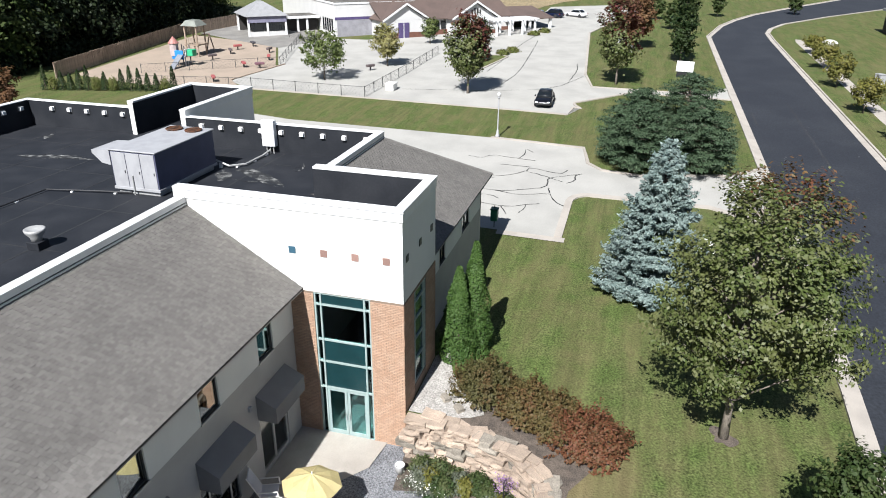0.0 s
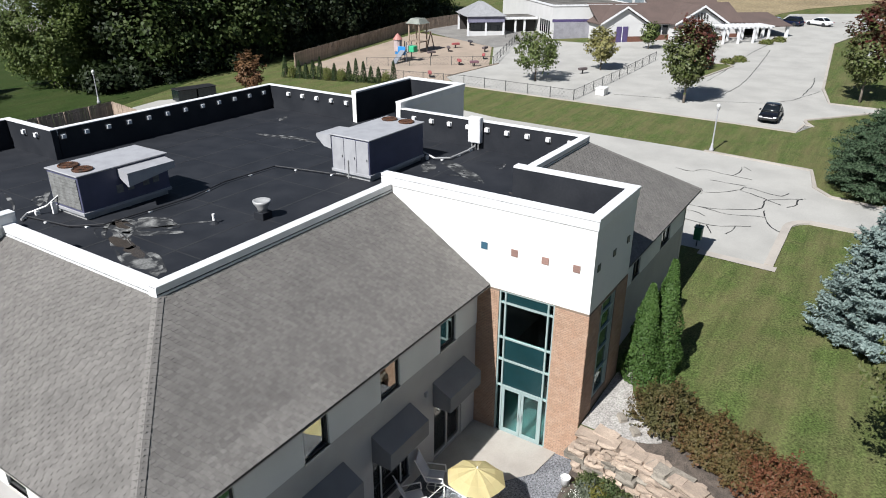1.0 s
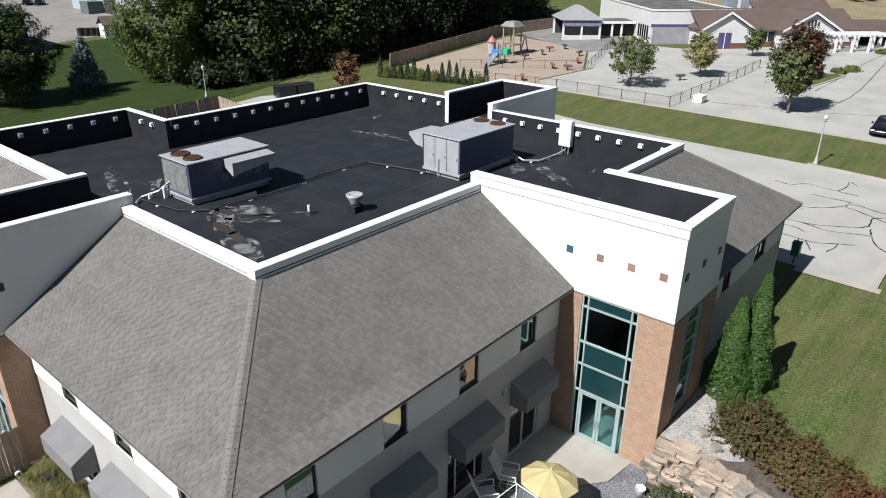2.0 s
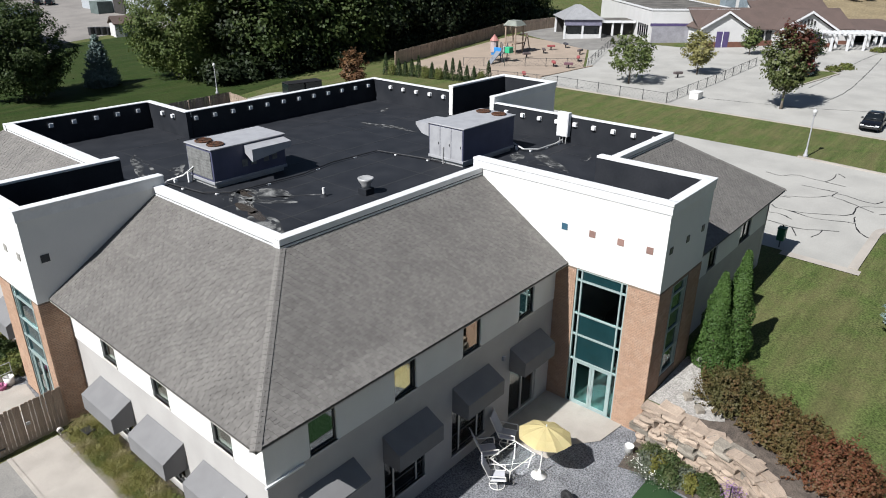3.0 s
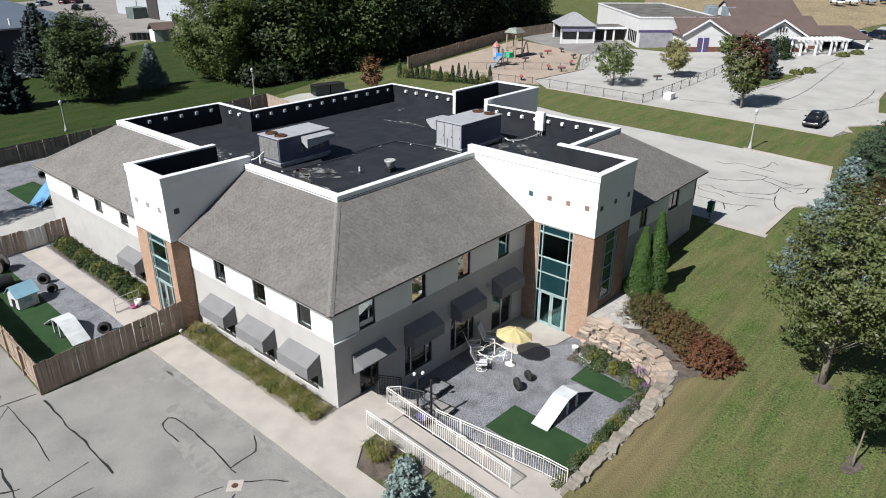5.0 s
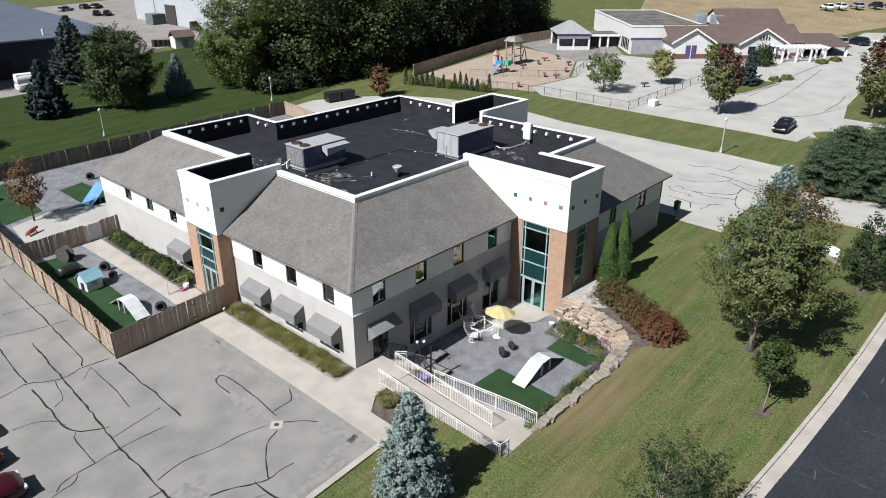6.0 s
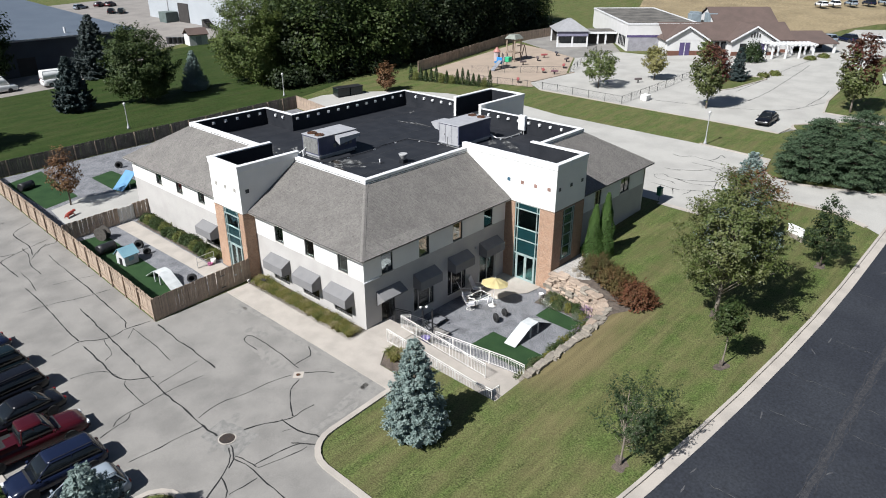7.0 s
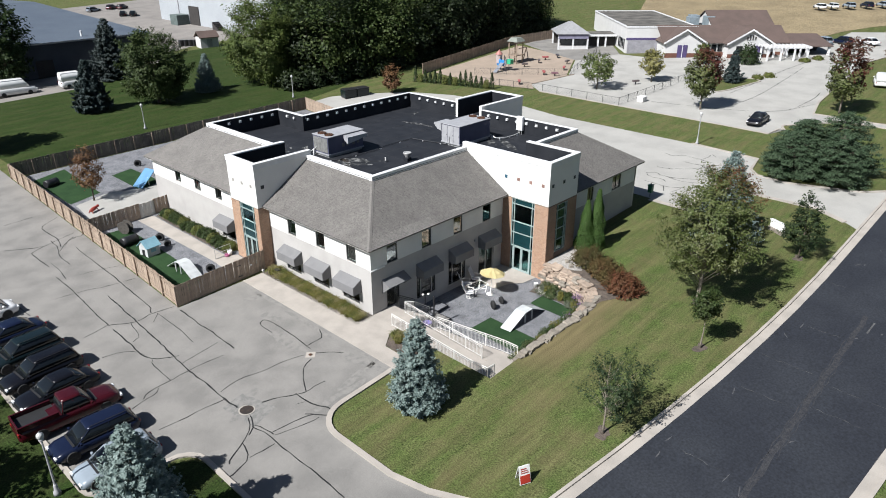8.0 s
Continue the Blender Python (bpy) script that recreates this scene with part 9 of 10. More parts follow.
gable_roof(sd2, -2, -1.6, 2, 1.6, 2.2, 1.1, "x", M_ROOFB, 0.25)
part("door", boxes((-0.6, -1.65, 0, 0.6, -1.61, 1.8)), M_UNITW, sd2)
for i in range(5):
    q = thing("storage_bin", "dark bin beside the shed", "bin", pose(48.0 + 0.75 * i, 117.4 - 0.65 * i, gz(48, 117)), group="far bins")
    part("body", bevel(boxes((-0.45, -0.5, 0, 0.45, 0.5, 1.3)), 0.05), M_BLACK, q)
    part("lid", bevel(boxes((-0.48, -0.53, 1.3, 0.48, 0.53, 1.4)), 0.04), M_BLACK, q)
for x, y, a, m in ((61.4, 196.5, 20, SILVER), (67.5, 197.5, 40, RED), (70, 195.5, 40, RED), (62.8, 179, 60, BLACKC), (64.6, 176.5, 60, GRN)):
    car("suv", "car in the far yard", pose(x, y, gz(x, y), 0, 0, a), m, group="far yard cars")
db = thing("dark_house", "dark-clad house beyond the street", "building")
part("wall", boxes((123, -72, 1, 140, -53.5, 7.5)), M_DKWALL, db)
part("roof", boxes((122.4, -72.6, 7.5, 140.6, -52.9, 7.9)), M_SHEDR, db)
part("window", boxes((122.9, -60, 3.2, 122.99, -56, 5.2)), M_CARGL, db)
for i, (x, y, m) in enumerate(((184.0, 24.5, WHT), (187.0, 22.2, WHT), (190.5, 19.0, SILVER), (194, 15.5, NAVY), (197.5, 12.5, SILVER), (201, 9.0, NAVY))):
    car("suv", "car parked beyond the maize field", pose(x, y, gz(x, y) + 0.5, 0, 0, 40), m, group="cars beyond the field")

# small white arch-shaped marker and a utility cabinet on the verge across the street
vm = thing("verge_marker", "white stone marker with a curved top on the verge", "sign", pose(113.5, -39.4, gz(113.5, -39.4), 0, 0, 60))
part("base", bevel(boxes((-0.8, -0.3, -0.1, 0.8, 0.3, 0.35)), 0.04), M_CONC, vm)
part("panel", bevel(boxes((-0.6, -0.14, 0.35, 0.6, 0.14, 1.5)), 0.03), M_PLASTIC, vm)
part("arch", prism(bmesh.new(), [(1.25 * math.cos(radians(a)), -0.16, 1.2 + 0.7 * math.sin(radians(a))) for a in range(15, 166, 15)], [(1.25 * math.cos(radians(a)), 0.16, 1.2 + 0.7 * math.sin(radians(a))) for a in range(15, 166, 15)]), M_PLASTIC, vm)
uc = thing("utility_cabinet", "grey-green utility cabinet on the verge", "cabinet", pose(90.7, -40.7, gz(90.7, -40.7), 0, 0, 30))
part("body", bevel(boxes((-0.5, -0.4, 0, 0.5, 0.4, 1.3)), 0.04), M_UNITW, uc)
part("lid", bevel(boxes((-0.54, -0.44, 1.3, 0.54, 0.44, 1.38)), 0.02), M_UNITW, uc)


# ---- cracks, covers and worn marks on the paving ----
sealant = bmesh.new()


def crack(pts, w):
    """A wandering bead of black sealant along the points."""
    rnd = random.Random(int(abs(pts[0][0]) * 91 + abs(pts[0][1]) * 37))
    fine = []
    # round the corners off
    soft = [pts[0]]
    for a, b in zip(pts, pts[1:]):
        soft += [(a[0] * 0.75 + b[0] * 0.25, a[1] * 0.75 + b[1] * 0.25), (a[0] * 0.25 + b[0] * 0.75, a[1] * 0.25 + b[1] * 0.75)]
    pts = soft + [pts[-1]]
    for a, b in zip(pts, pts[1:]):
        n = max(1, int(math.hypot(b[0] - a[0], b[1] - a[1]) / 0.4))
        for i in range(n):
            u = i / n
            j = 0.05 if w > 0.1 else 0.03
            fine.append((a[0] + (b[0] - a[0]) * u + rnd.uniform(-j, j), a[1] + (b[1] - a[1]) * u + rnd.uniform(-j, j)))
    fine.append(pts[-1])
    left = []
    for i, p in enumerate(fine):
        a, b = fine[max(0, i - 1)], fine[min(len(fine) - 1, i + 1)]
        dx, dy = b[0] - a[0], b[1] - a[1]
        L = math.hypot(dx, dy) or 1
        k = w / 2 * rnd.uniform(0.4, 1.1)
        left.append([sealant.verts.new((p[0] + s * -dy / L * k, p[1] + s * dx / L * k, gz(p[0], p[1]) + 0.027)) for s in (1, -1)])
    for a, b in zip(left, left[1:]):
        sealant.faces.new((a[0], a[1], b[1], b[0]))


crack([(-8.4, 37.6), (-10.2, 36.6), (-10.6, 35.5), (-10.4, 32.9), (-10.4, 32.0), (-11.0, 29.6), (-9.4, 31.7), (-8.8, 31.1), (-8.4, 31.5)], 0.088)
crack([(-10.8, 31.9), (-12.0, 31.4), (-14.6, 33.3)], 0.088)
crack([(-10.8, 31.9), (-8.8, 32.5)], 0.088)
crack([(-11.9, 18.0), (-12.1, 12.6), (-12.2, 10.0), (-12.5, 5.6), (-12.6, 3.5), (-12.5, 1.7), (-12.6, -0.5), (-12.5, -1.6)], 0.12)
crack([(-14.9, 20.7), (-13.3, 20.5), (-11.1, 19.6), (-9.1, 19.2)], 0.06)
crack([(-12.7, 27.5), (-12.7, 25.6), (-13.0, 23.4)], 0.07)
crack([(-13.4, 24.4), (-13.4, 20.0), (-13.7, 16.4), (-13.7, 13.8)], 0.09)
crack([(-10.0, 29.0), (-10.1, 24.5), (-10.1, 21.9), (-10.3, 17.9), (-10.4, 13.9), (-10.8, 13.0)], 0.09)
crack([(-15.6, 13.4), (-14.6, 13.5), (-13.7, 13.8), (-12.5, 12.7), (-11.6, 12.6), (-10.9, 12.9), (-9.2, 12.5)], 0.08)
crack([(-10.5, 12.5), (-11.3, 11.6)], 0.06)
crack([(-13.7, 12.9), (-13.7, 11.6), (-13.8, 9.0), (-13.8, 8.0), (-13.5, 7.1), (-12.8, 6.5), (-12.2, 6.2)], 0.11)
crack([(-15.8, 9.9), (-14.7, 9.7), (-13.9, 8.9), (-13.7, 8.1)], 0.07)
crack([(-12.5, 12.7), (-12.7, 11.7), (-12.8, 10.6), (-13.5, 10.2)], 0.06)
crack([(-10.5, 12.6), (-10.5, 9.3), (-10.7, 7.0)], 0.06)
crack([(-9.1, 11.7), (-9.2, 8.6), (-9.1, 6.6), (-9.2, 4.1)], 0.11)
crack([(-12.5, 5.2), (-10.9, 5.4), (-9.6, 5.6)], 0.06)
crack([(-10.1, 3.9), (-11.6, 4.1), (-13.1, 4.1), (-13.9, 4.0), (-14.8, 4.0), (-15.6, 3.9), (-16.0, 3.5)], 0.07)
crack([(-13.6, 7.1), (-13.9, 6.7), (-13.9, 5.2), (-13.9, 4.0)], 0.06)
crack([(-12.4, 0.5), (-11.8, 0.7), (-10.7, 0.8), (-9.8, 0.5), (-8.8, 0.3), (-7.7, 0.2), (-6.5, -0.2)], 0.08)
crack([(-12.6, -0.3), (-14.1, -0.1), (-15.3, -0.1), (-16.7, 0.1)], 0.08)
crack([(-14.8, 3.9), (-15.2, 3.4), (-15.9, 3.4), (-16.9, 3.1)], 0.07)
crack([(-12.4, -2.8), (-12.7, -3.7), (-13.4, -4.2)], 0.09)
crack([(-12.7, -3.7), (-12.5, -4.2), (-12.4, -5.2)], 0.09)
crack([(-11.0, 32.2), (-11.1, 30.0), (-11.7, 28.5), (-11.7, 26.0)], 0.07)
crack([(-11.4, 29.2), (-10.0, 31.1), (-8.9, 31.3)], 0.06)
crack([(-11.9, 23.4), (-10.6, 23.1), (-9.0, 22.5)], 0.05)
crack([(-6.3, 3.8), (-6.3, 5.2), (-6.1, 5.6), (-5.7, 5.7), (-5.5, 5.3), (-5.5, 2.8), (-5.7, 0.5), (-5.7, 0.1)], 0.09)
crack([(-5.7, 0.5), (-5.3, 0.6), (-4.5, 0.5), (-4.1, 0.9), (-3.8, 1.5)], 0.09)
crack([(-5.8, -0.6), (-4.9, -1.4), (-4.5, -2.0)], 0.08)
crack([(-6.4, -0.9), (-7.2, -1.2), (-7.8, -1.9), (-8.6, -3.1), (-8.7, -3.4)], 0.09)
crack([(-11.2, -2.3), (-10.4, -2.6), (-9.4, -3.2), (-8.7, -3.5), (-7.9, -3.4), (-7.3, -3.5)], 0.10)
crack([(-9.3, -3.1), (-9.3, -4.1), (-9.2, -4.9), (-8.7, -5.9), (-9.1, -6.4), (-9.4, -6.1), (-9.8, -5.5), (-10.1, -5.1)], 0.10)
crack([(-9.9, -4.0), (-9.4, -4.2)], 0.05)
crack([(-9.8, -5.5), (-10.3, -5.3), (-11.4, -5.1), (-12.4, -5.0)], 0.07)
crack([(-9.7, -6.0), (-10.2, -6.0), (-11.4, -5.6), (-12.4, -5.3)], 0.07)
crack([(-11.8, 31.5), (-13.1, 31.0), (-13.2, 30.4), (-13.1, 26.9)], 0.088)
crack([(-12.6, -2.9), (-12.9, -3.7), (-14.0, -4.5), (-15.2, -5.1), (-15.4, -5.4)], 0.088)
crack([(-14.0, -4.5), (-14.4, -5.8), (-15.5, -6.2), (-16.4, -6.2)], 0.088)
crack([(-14.4, -5.8), (-12.8, -5.9)], 0.088)
crack([(-12.9, -3.7), (-12.6, -4.9), (-12.7, -6.4), (-12.6, -9.3), (-12.7, -11.9)], 0.088)
crack([(-12.7, 39.5), (-10.1, 39.5)], 0.088)
crack([(-17.2, 21.5), (-17.1, 19.5)], 0.088)
crack([(47.9, 0.8), (47.5, -0.4), (48.7, -1.1), (48.5, -2.5), (48.4, -3.4), (48.3, -4.8)], 0.105)
crack([(48.4, -3.4), (49.9, -3.7), (51.2, -3.5), (50.4, -4.3)], 0.105)
crack([(43.0, -0.6), (43.3, -2.4)], 0.105)
crack([(43.4, -1.9), (44.5, -3.8), (45.3, -4.2), (45.6, -4.5), (44.8, -6.2), (44.1, -7.5)], 0.105)
crack([(45.6, -4.5), (46.6, -4.7), (45.6, -7.2), (46.8, -7.6)], 0.105)
crack([(46.5, -2.2), (46.6, -4.7)], 0.105)
crack([(40.5, -0.7), (41.3, -1.6), (40.6, -2.2), (41.0, -4.0), (41.5, -4.8), (42.5, -6.6), (44.0, -6.4), (44.7, -6.5), (46.3, -8.8)], 0.105)
crack([(40.5, -0.7), (39.5, -1.3), (39.8, -2.9), (39.3, -3.6)], 0.105)
crack([(40.8, -2.8), (40.3, -4.8), (41.4, -6.9), (40.6, -7.2), (39.5, -7.8), (39.3, -8.3)], 0.105)
crack([(38.2, -1.6), (38.0, -3.6), (38.0, -4.5), (38.7, -5.6), (39.2, -6.5)], 0.105)
crack([(38.7, -5.6), (38.0, -5.7), (37.1, -5.4)], 0.105)
crack([(37.9, -4.0), (36.7, -4.6)], 0.105)
crack([(43.9, -7.9), (44.6, -8.4), (45.6, -8.3), (46.1, -8.6)], 0.105)
crack([(42.5, -6.7), (41.4, -6.9)], 0.105)
crack([(81.3, 6.6), (89.0, 6.1), (99.7, 6.2), (116.2, 4.8)], 0.12)
crack([(75.2, 3.3), (82.2, 2.6), (96.5, 3.3), (107.3, 4.0)], 0.12)
crack([(68.9, 13.7), (70.5, 6.4), (71.6, 2.7), (74.2, -2.7), (82.5, -5.5)], 0.12)
crack([(79.3, -4.1), (85.9, -4.4), (90.0, -4.0)], 0.12)
tagged(part("crack_sealant", sealant, M_CRACK), "black sealant beads along the paving cracks", "paving cracks", kind="stuff")
mh = thing("manhole_cover", "round dark cast-iron manhole cover", "manhole cover", pose(-12.25, -2.2, gz(-12.25, -2.2) + 0.028))
M_IRON = mat("dark_cast_iron", (0.025, 0.021, 0.0198), (0.04, 0.028, 0.022), rough=0.8, scale=4)
part("cover", lathe(bmesh.new(), [(0.42, 0.0), (0.42, 0.018), (0.0, 0.018)], 28), M_IRON, mh)
part("ring", lathe(bmesh.new(), [(0.43, 0.0), (0.5, 0.0), (0.5, 0.012), (0.43, 0.014)], 28), M_CONC, mh)
bm = bmesh.new()
for k in range(-3, 4):
    h = math.sqrt(0.39 ** 2 - (0.11 * k) ** 2)
    bx(bm, 0.11 * k - 0.02, -h, 0.018, 0.11 * k + 0.02, h, 0.026)
part("ribs", bm, M_IRON, mh)
sheet("paving_patch", [(-13.15, -0.95), (-11.55, -0.62), (-10.9, -3.25), (-12.8, -3.85)], 0.0245, mat("patched_paving", (0.150, 0.146, 0.138), (0.205, 0.197, 0.184), rough=0.9, scale=3.4, fine=24, grain=0.22), "darker patched paving round the manhole", "paving")
sheet("paving_patch_drain", [(-6.6, -0.5), (-6.15, -0.95), (-5.7, -0.5), (-6.15, -0.05)], 0.0245, M_CONC, "pale concrete collar round the drain", "paving")
dg = thing("drain_grate", "small round drain grate in the car park", "drain", pose(-6.15, -0.5, gz(-6.15, -0.5) + 0.03))
part("grate", lathe(bmesh.new(), [(0.14, 0.0), (0.14, 0.012), (0.0, 0.012)], 16), M_RUST, dg)
M_DAMP = mat("damp_paving", (0.160, 0.154, 0.144), (0.200, 0.190, 0.176), rough=0.85, scale=2.6, fine=18, grain=0.15, blotch=(0.40, 0.56))
for i, (x, y, rx, ry, a) in enumerate([(-3.75, 1.5, 0.28, 4.2, 0.0), (-3.7, 8.2, 0.2, 2.6, 0.0), (-4.3, -3.6, 0.5, 1.7, 0.1), (-11.9, -1.6, 1.4, 0.5, 0.4), (-7.6, -5.3, 1.9, 0.3, 0.05), (-6.3, 2.2, 1.6, 0.5, 1.6), (-5.2, 5.6, 1.0, 0.4, 1.5), (-5.5, -4.6, 1.6, 0.35, 0.2), (-4.4, 9.0, 0.6, 0.5, 0.3)]):
    ob = blot(x, y, rx, ry, a, 40 + i, 0.0, M_DAMP, "paving_stain", "grey damp mark on the paving")
    for v in ob.data.vertices:
        v.co.z = gz(v.co.x, v.co.y) + 0.0235
M_SCUFF = mat("pale_scuff", (0.070, 0.070, 0.074), (0.036, 0.037, 0.041), rough=0.85, scale=3)
for i in range(46):
    rnd = random.Random(300 + i)
    x = rnd.uniform(-14, 70)
    y = ky(x) - rnd.choice((1.3, 1.6, 2.2, 4.9, 5.8, 6.2, 8.5)) - rnd.uniform(0, 0.5)
    ob = blot(x, y, rnd.uniform(0.05, 0.4), rnd.uniform(0.02, 0.07), rnd.uniform(-0.6, 0.6), 80 + i, 0.0, M_SCUFF, "road_scuff", "pale scuff on the asphalt")
    for v in ob.data.vertices:
        v.co.z = gz(v.co.x, v.co.y) + 0.019
# worn band along the middle of the street, and fine pale cracks across the lane
wear = mat("worn_asphalt", (0.035, 0.035, 0.038), (0.0186, 0.02, 0.025), rough=0.9, scale=5.0, fine=24, grain=0.5, blotch=(0.36, 0.66))
bm = bmesh.new()
for off, w, x0, x1 in ((0.0, 0.34, -2.0, 24.0), (0.25, 0.06, 2.0, 20.0), (-0.27, 0.05, 5.0, 17.0), (-1.2, 0.10, 52.0, 77.0), (-1.05, 0.04, 50.0, 70.0), (3.1, 0.16, 66.0, 71.0)):
    r = ribbon([(x0 + (x1 - x0) * k / 40, -27.0 + off + 0.05 * math.sin(k * 1.3 + off * 9)) for k in range(41)], w, lambda x, y: gz(x, y) + 0.0185)
    for (a, b), (c, d) in zip(r, r[1:]):
        bm.faces.new([bm.verts.new(p) for p in (a, c, d, b)])
tagged(part("wear_band", bm, wear), "pale worn band along the middle of the street", "road wear", kind="structure")
bm = bmesh.new()
for i, (x0, y0, y1) in enumerate(((2.1, -23.2, -25.4), (9.9, -23.4, -26.6), (14.2, -23.1, -26.3), (13.6, -27.4, -31.0), (10.7, -27.4, -30.2), (19.8, -24.0, -26.4), (27.5, -23.0, -26.0))):
    rnd = random.Random(900 + i)
    r = ribbon([(x0 + rnd.uniform(-0.09, 0.09), y0 + (y1 - y0) * k / 9) for k in range(10)], 0.035, lambda x, y: gz(x, y) + 0.0195)
    for (a, b), (c, d) in zip(r, r[1:]):
        bm.faces.new([bm.verts.new(p) for p in (a, c, d, b)])
tagged(part("road_crack", bm, mat("pale_crack", (0.074, 0.074, 0.074), (0.025, 0.027, 0.031), rough=0.9, scale=1.6, blotch=(0.42, 0.56))), "fine pale cracks across the asphalt lane", "road crack", kind="structure")
for x, y in ((12.15, -19.7), (0.4, -19.2), (17.6, -17.0), (30.2, -20.2)):
    ob = blot(x, y, 0.5, 0.45, 0.0, int(x * 3), 0.0, M_SOIL, "mulch_ring", "ring of bare soil under a tree")
    for v in ob.data.vertices:
        v.co.z = gz(v.co.x, v.co.y) + 0.02

# ---- shingles ----
M_SHEDGE = mat("shingle_cut_edge", (0.022, 0.021, 0.020), rough=0.95, bump=0)


def shingle_tabs(p, seed, course=0.127, tab=0.155):
    """Wedge-shaped tabs over a slope with corners (eave, eave, top, top)."""
    rnd = random.Random(seed)
    a, b, c, d = [Vector(q) for q in p]
    up = ((c + d) / 2 - (a + b) / 2)
    n_rows = int(up.length / course)
    along = (b - a).normalized()
    nrm = along.cross(d - a).normalized()
    if nrm.z < 0:
        nrm = -nrm
    rise = ((d - a) - along * (d - a).dot(along))
    rise_l = rise.length
    vdir = rise.normalized()
    out = []
    for r in range(n_rows):
        f = r / n_rows
        left, right = a.lerp(d, f), b.lerp(c, f)
        L = (right - left).length
        u = -tab * (r % 2) - rnd.uniform(0.0, 0.03)
        k = 0
        while u < L:
            w = tab * rnd.uniform(0.94, 1.06)
            u0, u1 = max(0.0, u), min(L, u + w - 0.002)
            if u1 - u0 > 0.04:
                t = (0.004, 0.019)[k % 2] + rnd.uniform(-0.002, 0.002)
                q0 = left + along * u0 + vdir * rnd.uniform(-0.002, 0.0)
                q1 = left + along * u1 + vdir * rnd.uniform(-0.002, 0.0)
                h = vdir * (rise_l / n_rows + 0.012)
                out.append((q0 + nrm * 0.002, q1 + nrm * 0.002, q0 + nrm * t, q1 + nrm * t, q1 + h + nrm * 0.006, q0 + h + nrm * 0.006))
            u += w
            k += 1
    return out


def shingle_mesh(name, tabs):
    verts, faces, mats = [], [], []
    for t in tabs:
        k = len(verts)
        verts += [tuple(v) for v in t]
        faces += [(k + 2, k + 3, k + 4, k + 5), (k, k + 1, k + 3, k + 2), (k, k + 2, k + 5), (k + 1, k + 4, k + 3)]
        mats += [0, 1, 0, 0]
    me = bpy.data.meshes.new(name)
    me.from_pydata(verts, [], faces)
    me.materials.append(M_SHINGLE)
    me.materials.append(M_SHEDGE)
    me.polygons.foreach_set("material_index", mats)
    return me


for i, key in enumerate(("south", "west", "west_wing", "south_wing", "east", "north_wing")):
    tabs = shingle_tabs(SLOPES[key], 500 + i)
    if key == "south":
        near = [t for t in tabs if t[0].x < 6.2 and t[0].z < 6.75][:300]
        ids = {id(t) for t in near}
        tabs = [t for t in tabs if id(t) not in ids]
        for t in near:
            ob = new("shingle", shingle_mesh("shingle", [t]))
            ob.parent = slope_obs[key]
    ob = new("shingle_field", shingle_mesh("shingle_field", tabs))
    ob.parent = slope_obs[key]
    ob["kind"] = "stuff"
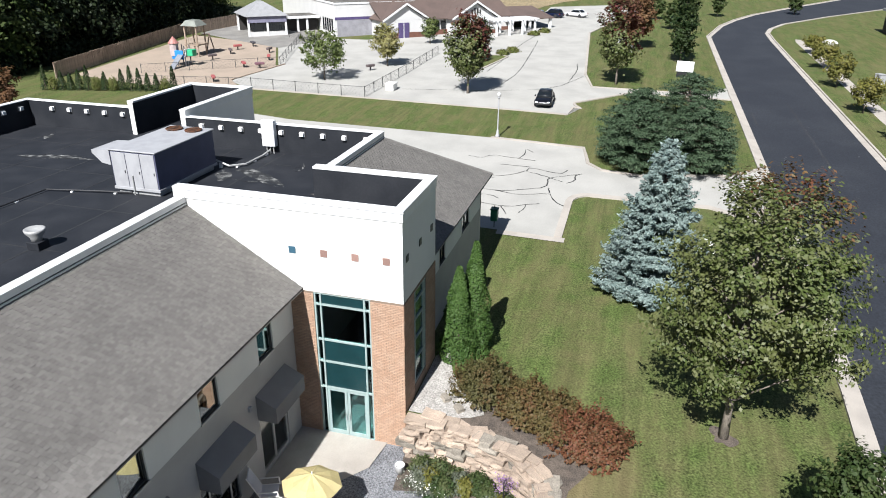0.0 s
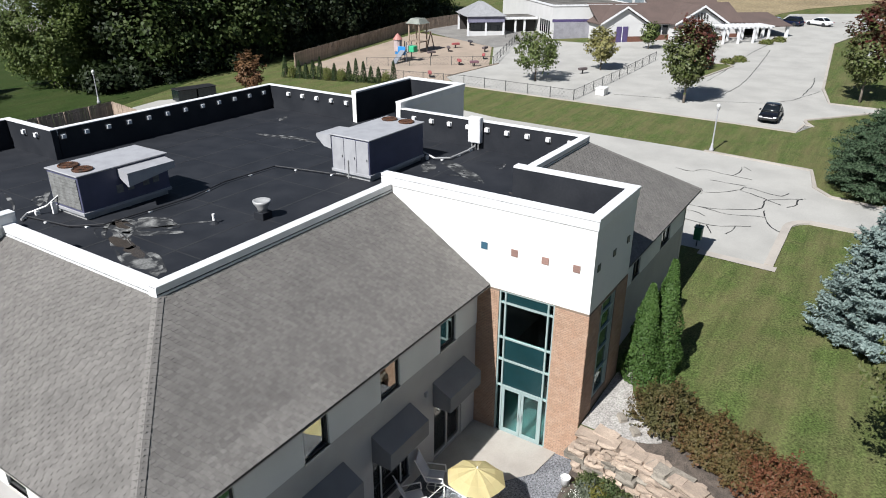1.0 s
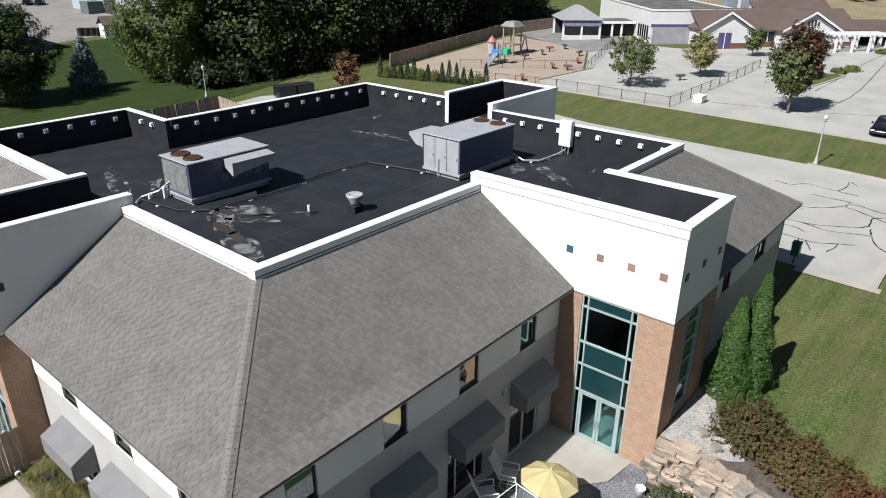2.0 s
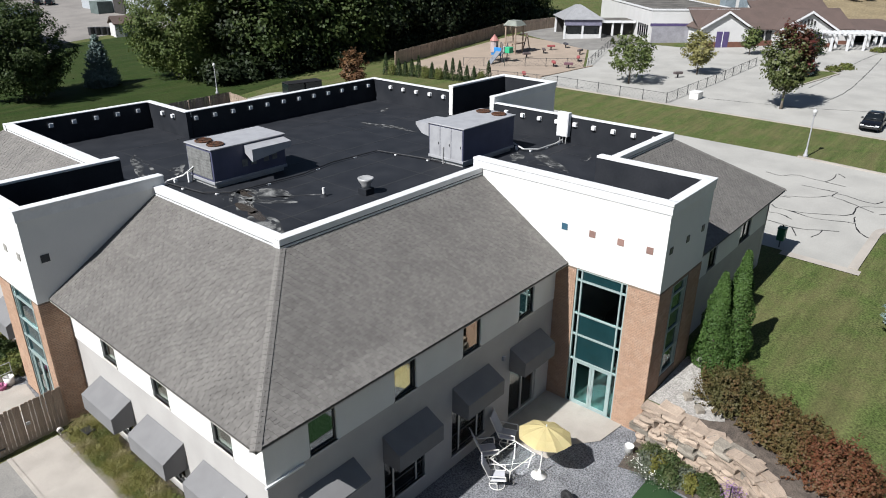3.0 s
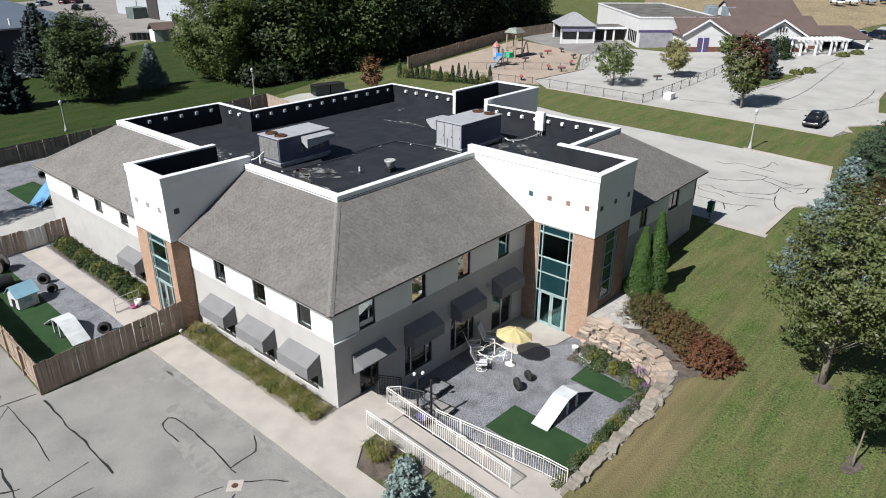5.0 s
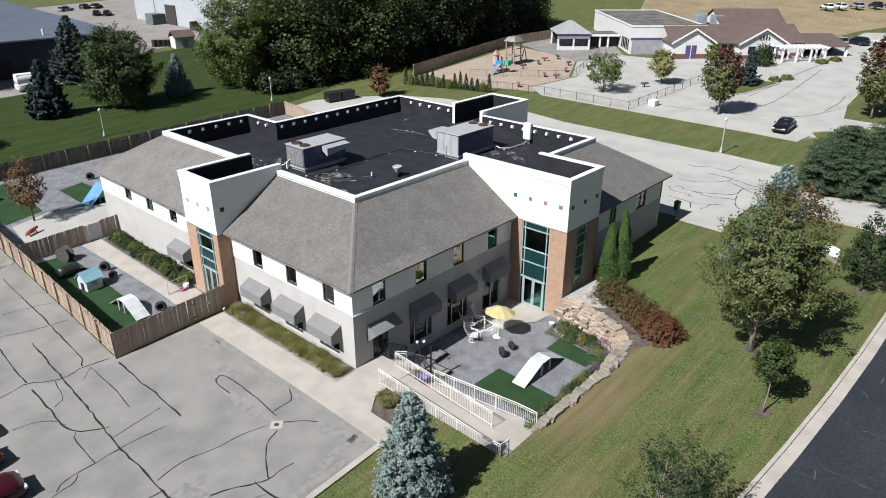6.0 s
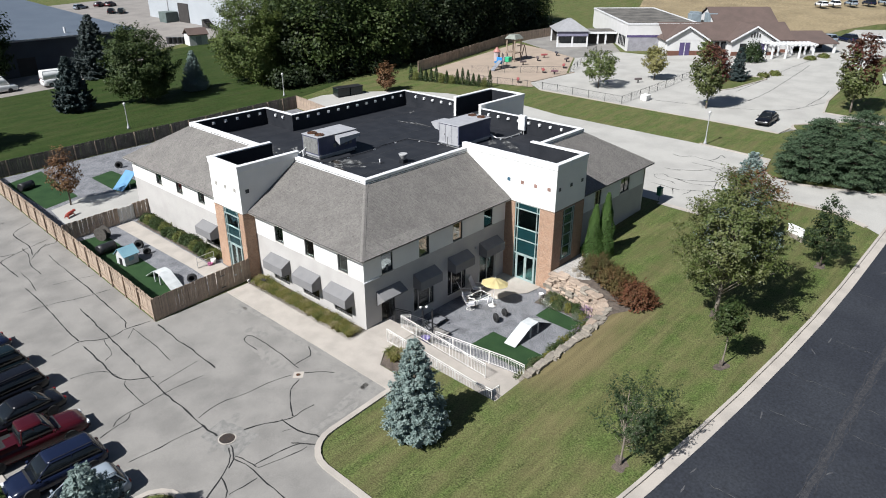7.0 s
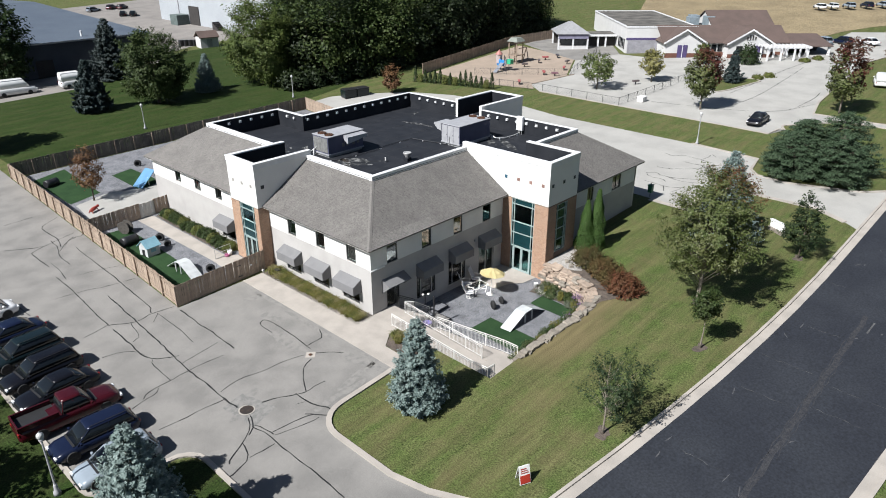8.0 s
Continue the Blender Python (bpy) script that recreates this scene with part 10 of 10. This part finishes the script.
# hip caps: bent pieces that lap along each hip
hip_mat = mat("hip_cap_shingle", (0.155, 0.145, 0.135), (0.137, 0.128, 0.119), rough=0.92, fine=70, grain=0.15, bump=0.2, each=0.05)
for a, b, n0, n1 in (((OUT, OUT, EZ), (TOP, TOP, TZ), (0, -1), (-1, 0)), ((31.6, -4.6, EZ), (26.9, 0.35, TZ), (1, 0), (0, -1)), ((OUT, 33.3, EZ), (TOP, 28.5, TZ), (-1, 0), (0, 1))):
    a, b = Vector(a), Vector(b)
    n = int((b - a).length / 0.2)
    run = b - a
    legs = []
    for m in (n0, n1):      # directions square to the hip, down each slope
        slope_n = Vector((m[0] * run.z, m[1] * run.z, abs(run.x if m[0] else run.y))).normalized()
        d = run.normalized().cross(slope_n)
        legs.append((-d if d.z > 0 else d) * 0.17)
    up = Vector((0, 0, 1))
    for i in range(n):
        p, q = a.lerp(b, i / n), a.lerp(b, (i + 1.15) / n)
        bm = bmesh.new()
        lo = [p + legs[0] + up * 0.012, p + up * 0.012, p + legs[1] + up * 0.012, q + legs[1] + up * 0.006, q + up * 0.006, q + legs[0] + up * 0.006]
        prism(bm, lo, [v + up * (0.034 if k < 3 else 0.022) for k, v in enumerate(lo)])
        part("hip_cap", bm, hip_mat, house)

# ---- bricks of the tower faces ----
M_BRICK1 = mat("fired_brick", (0.335, 0.212, 0.144), (0.372, 0.252, 0.178), rough=0.88, scale=2.5, fine=60, grain=0.12, bump=0.2, island=0.10, each=0.10)


def brick_face(f, u0, u1, z0, z1, singles, seed):
    """Running-bond bricks 13 mm proud; f maps (u, depth, z). Up to `singles` are objects, the rest one part."""
    rnd = random.Random(seed)
    verts, faces, made = [], [], 0
    row, z = 0, z0
    quad = [(0, 1, 2, 3), (4, 7, 6, 5), (0, 4, 5, 1), (1, 5, 6, 2), (2, 6, 7, 3), (3, 7, 4, 0)]
    while z + 0.06 < z1:
        u = u0 - (0.105 if row % 2 else 0.0)
        while u < u1:
            a, b = max(u, u0), min(u + 0.194, u1)
            if b - a > 0.03:
                d = 0.013 + rnd.uniform(-0.003, 0.003)
                v = [f(a, 0.0005, z), f(b, 0.0005, z), f(b, 0.0005, z + 0.055), f(a, 0.0005, z + 0.055), f(a, d, z), f(b, d, z), f(b, d, z + 0.055), f(a, d, z + 0.055)]
                if made < singles and z > 1.0:
                    made += 1
                    pydata("brick", v, quad, M_BRICK1, house)
                else:
                    k = len(verts)
                    verts += v
                    faces += [tuple(k + i for i in q) for q in quad]
            u += 0.21
        z += 0.072
        row += 1
    if verts:
        pydata("brick_field", verts, faces, M_BRICK1, house)["kind"] = "stuff"


fw, fs = oriented("x", 15.2, -1), oriented("y", -4.7, -1)
brick_face(fw, -4.7, gR[0], -1.3, 5.38, 300, 1)
brick_face(fw, gR[1], -0.01, -1.3, 5.38, 0, 2)
brick_face(fs, 15.21, gS[0], -1.3, 5.38, 0, 3)
brick_face(fs, gS[1], 19.4, -1.3, 5.38, 0, 4)
fl = oriented("x", -1.0, -1)
brick_face(fl, 12.45, gL[0], -0.2, 5.38, 0, 5)
brick_face(fl, gL[1], 16.45, -0.2, 5.38, 0, 6)
brick_face(oriented("y", 12.45, -1), -0.99, 0.0, -0.2, 5.38, 0, 7)
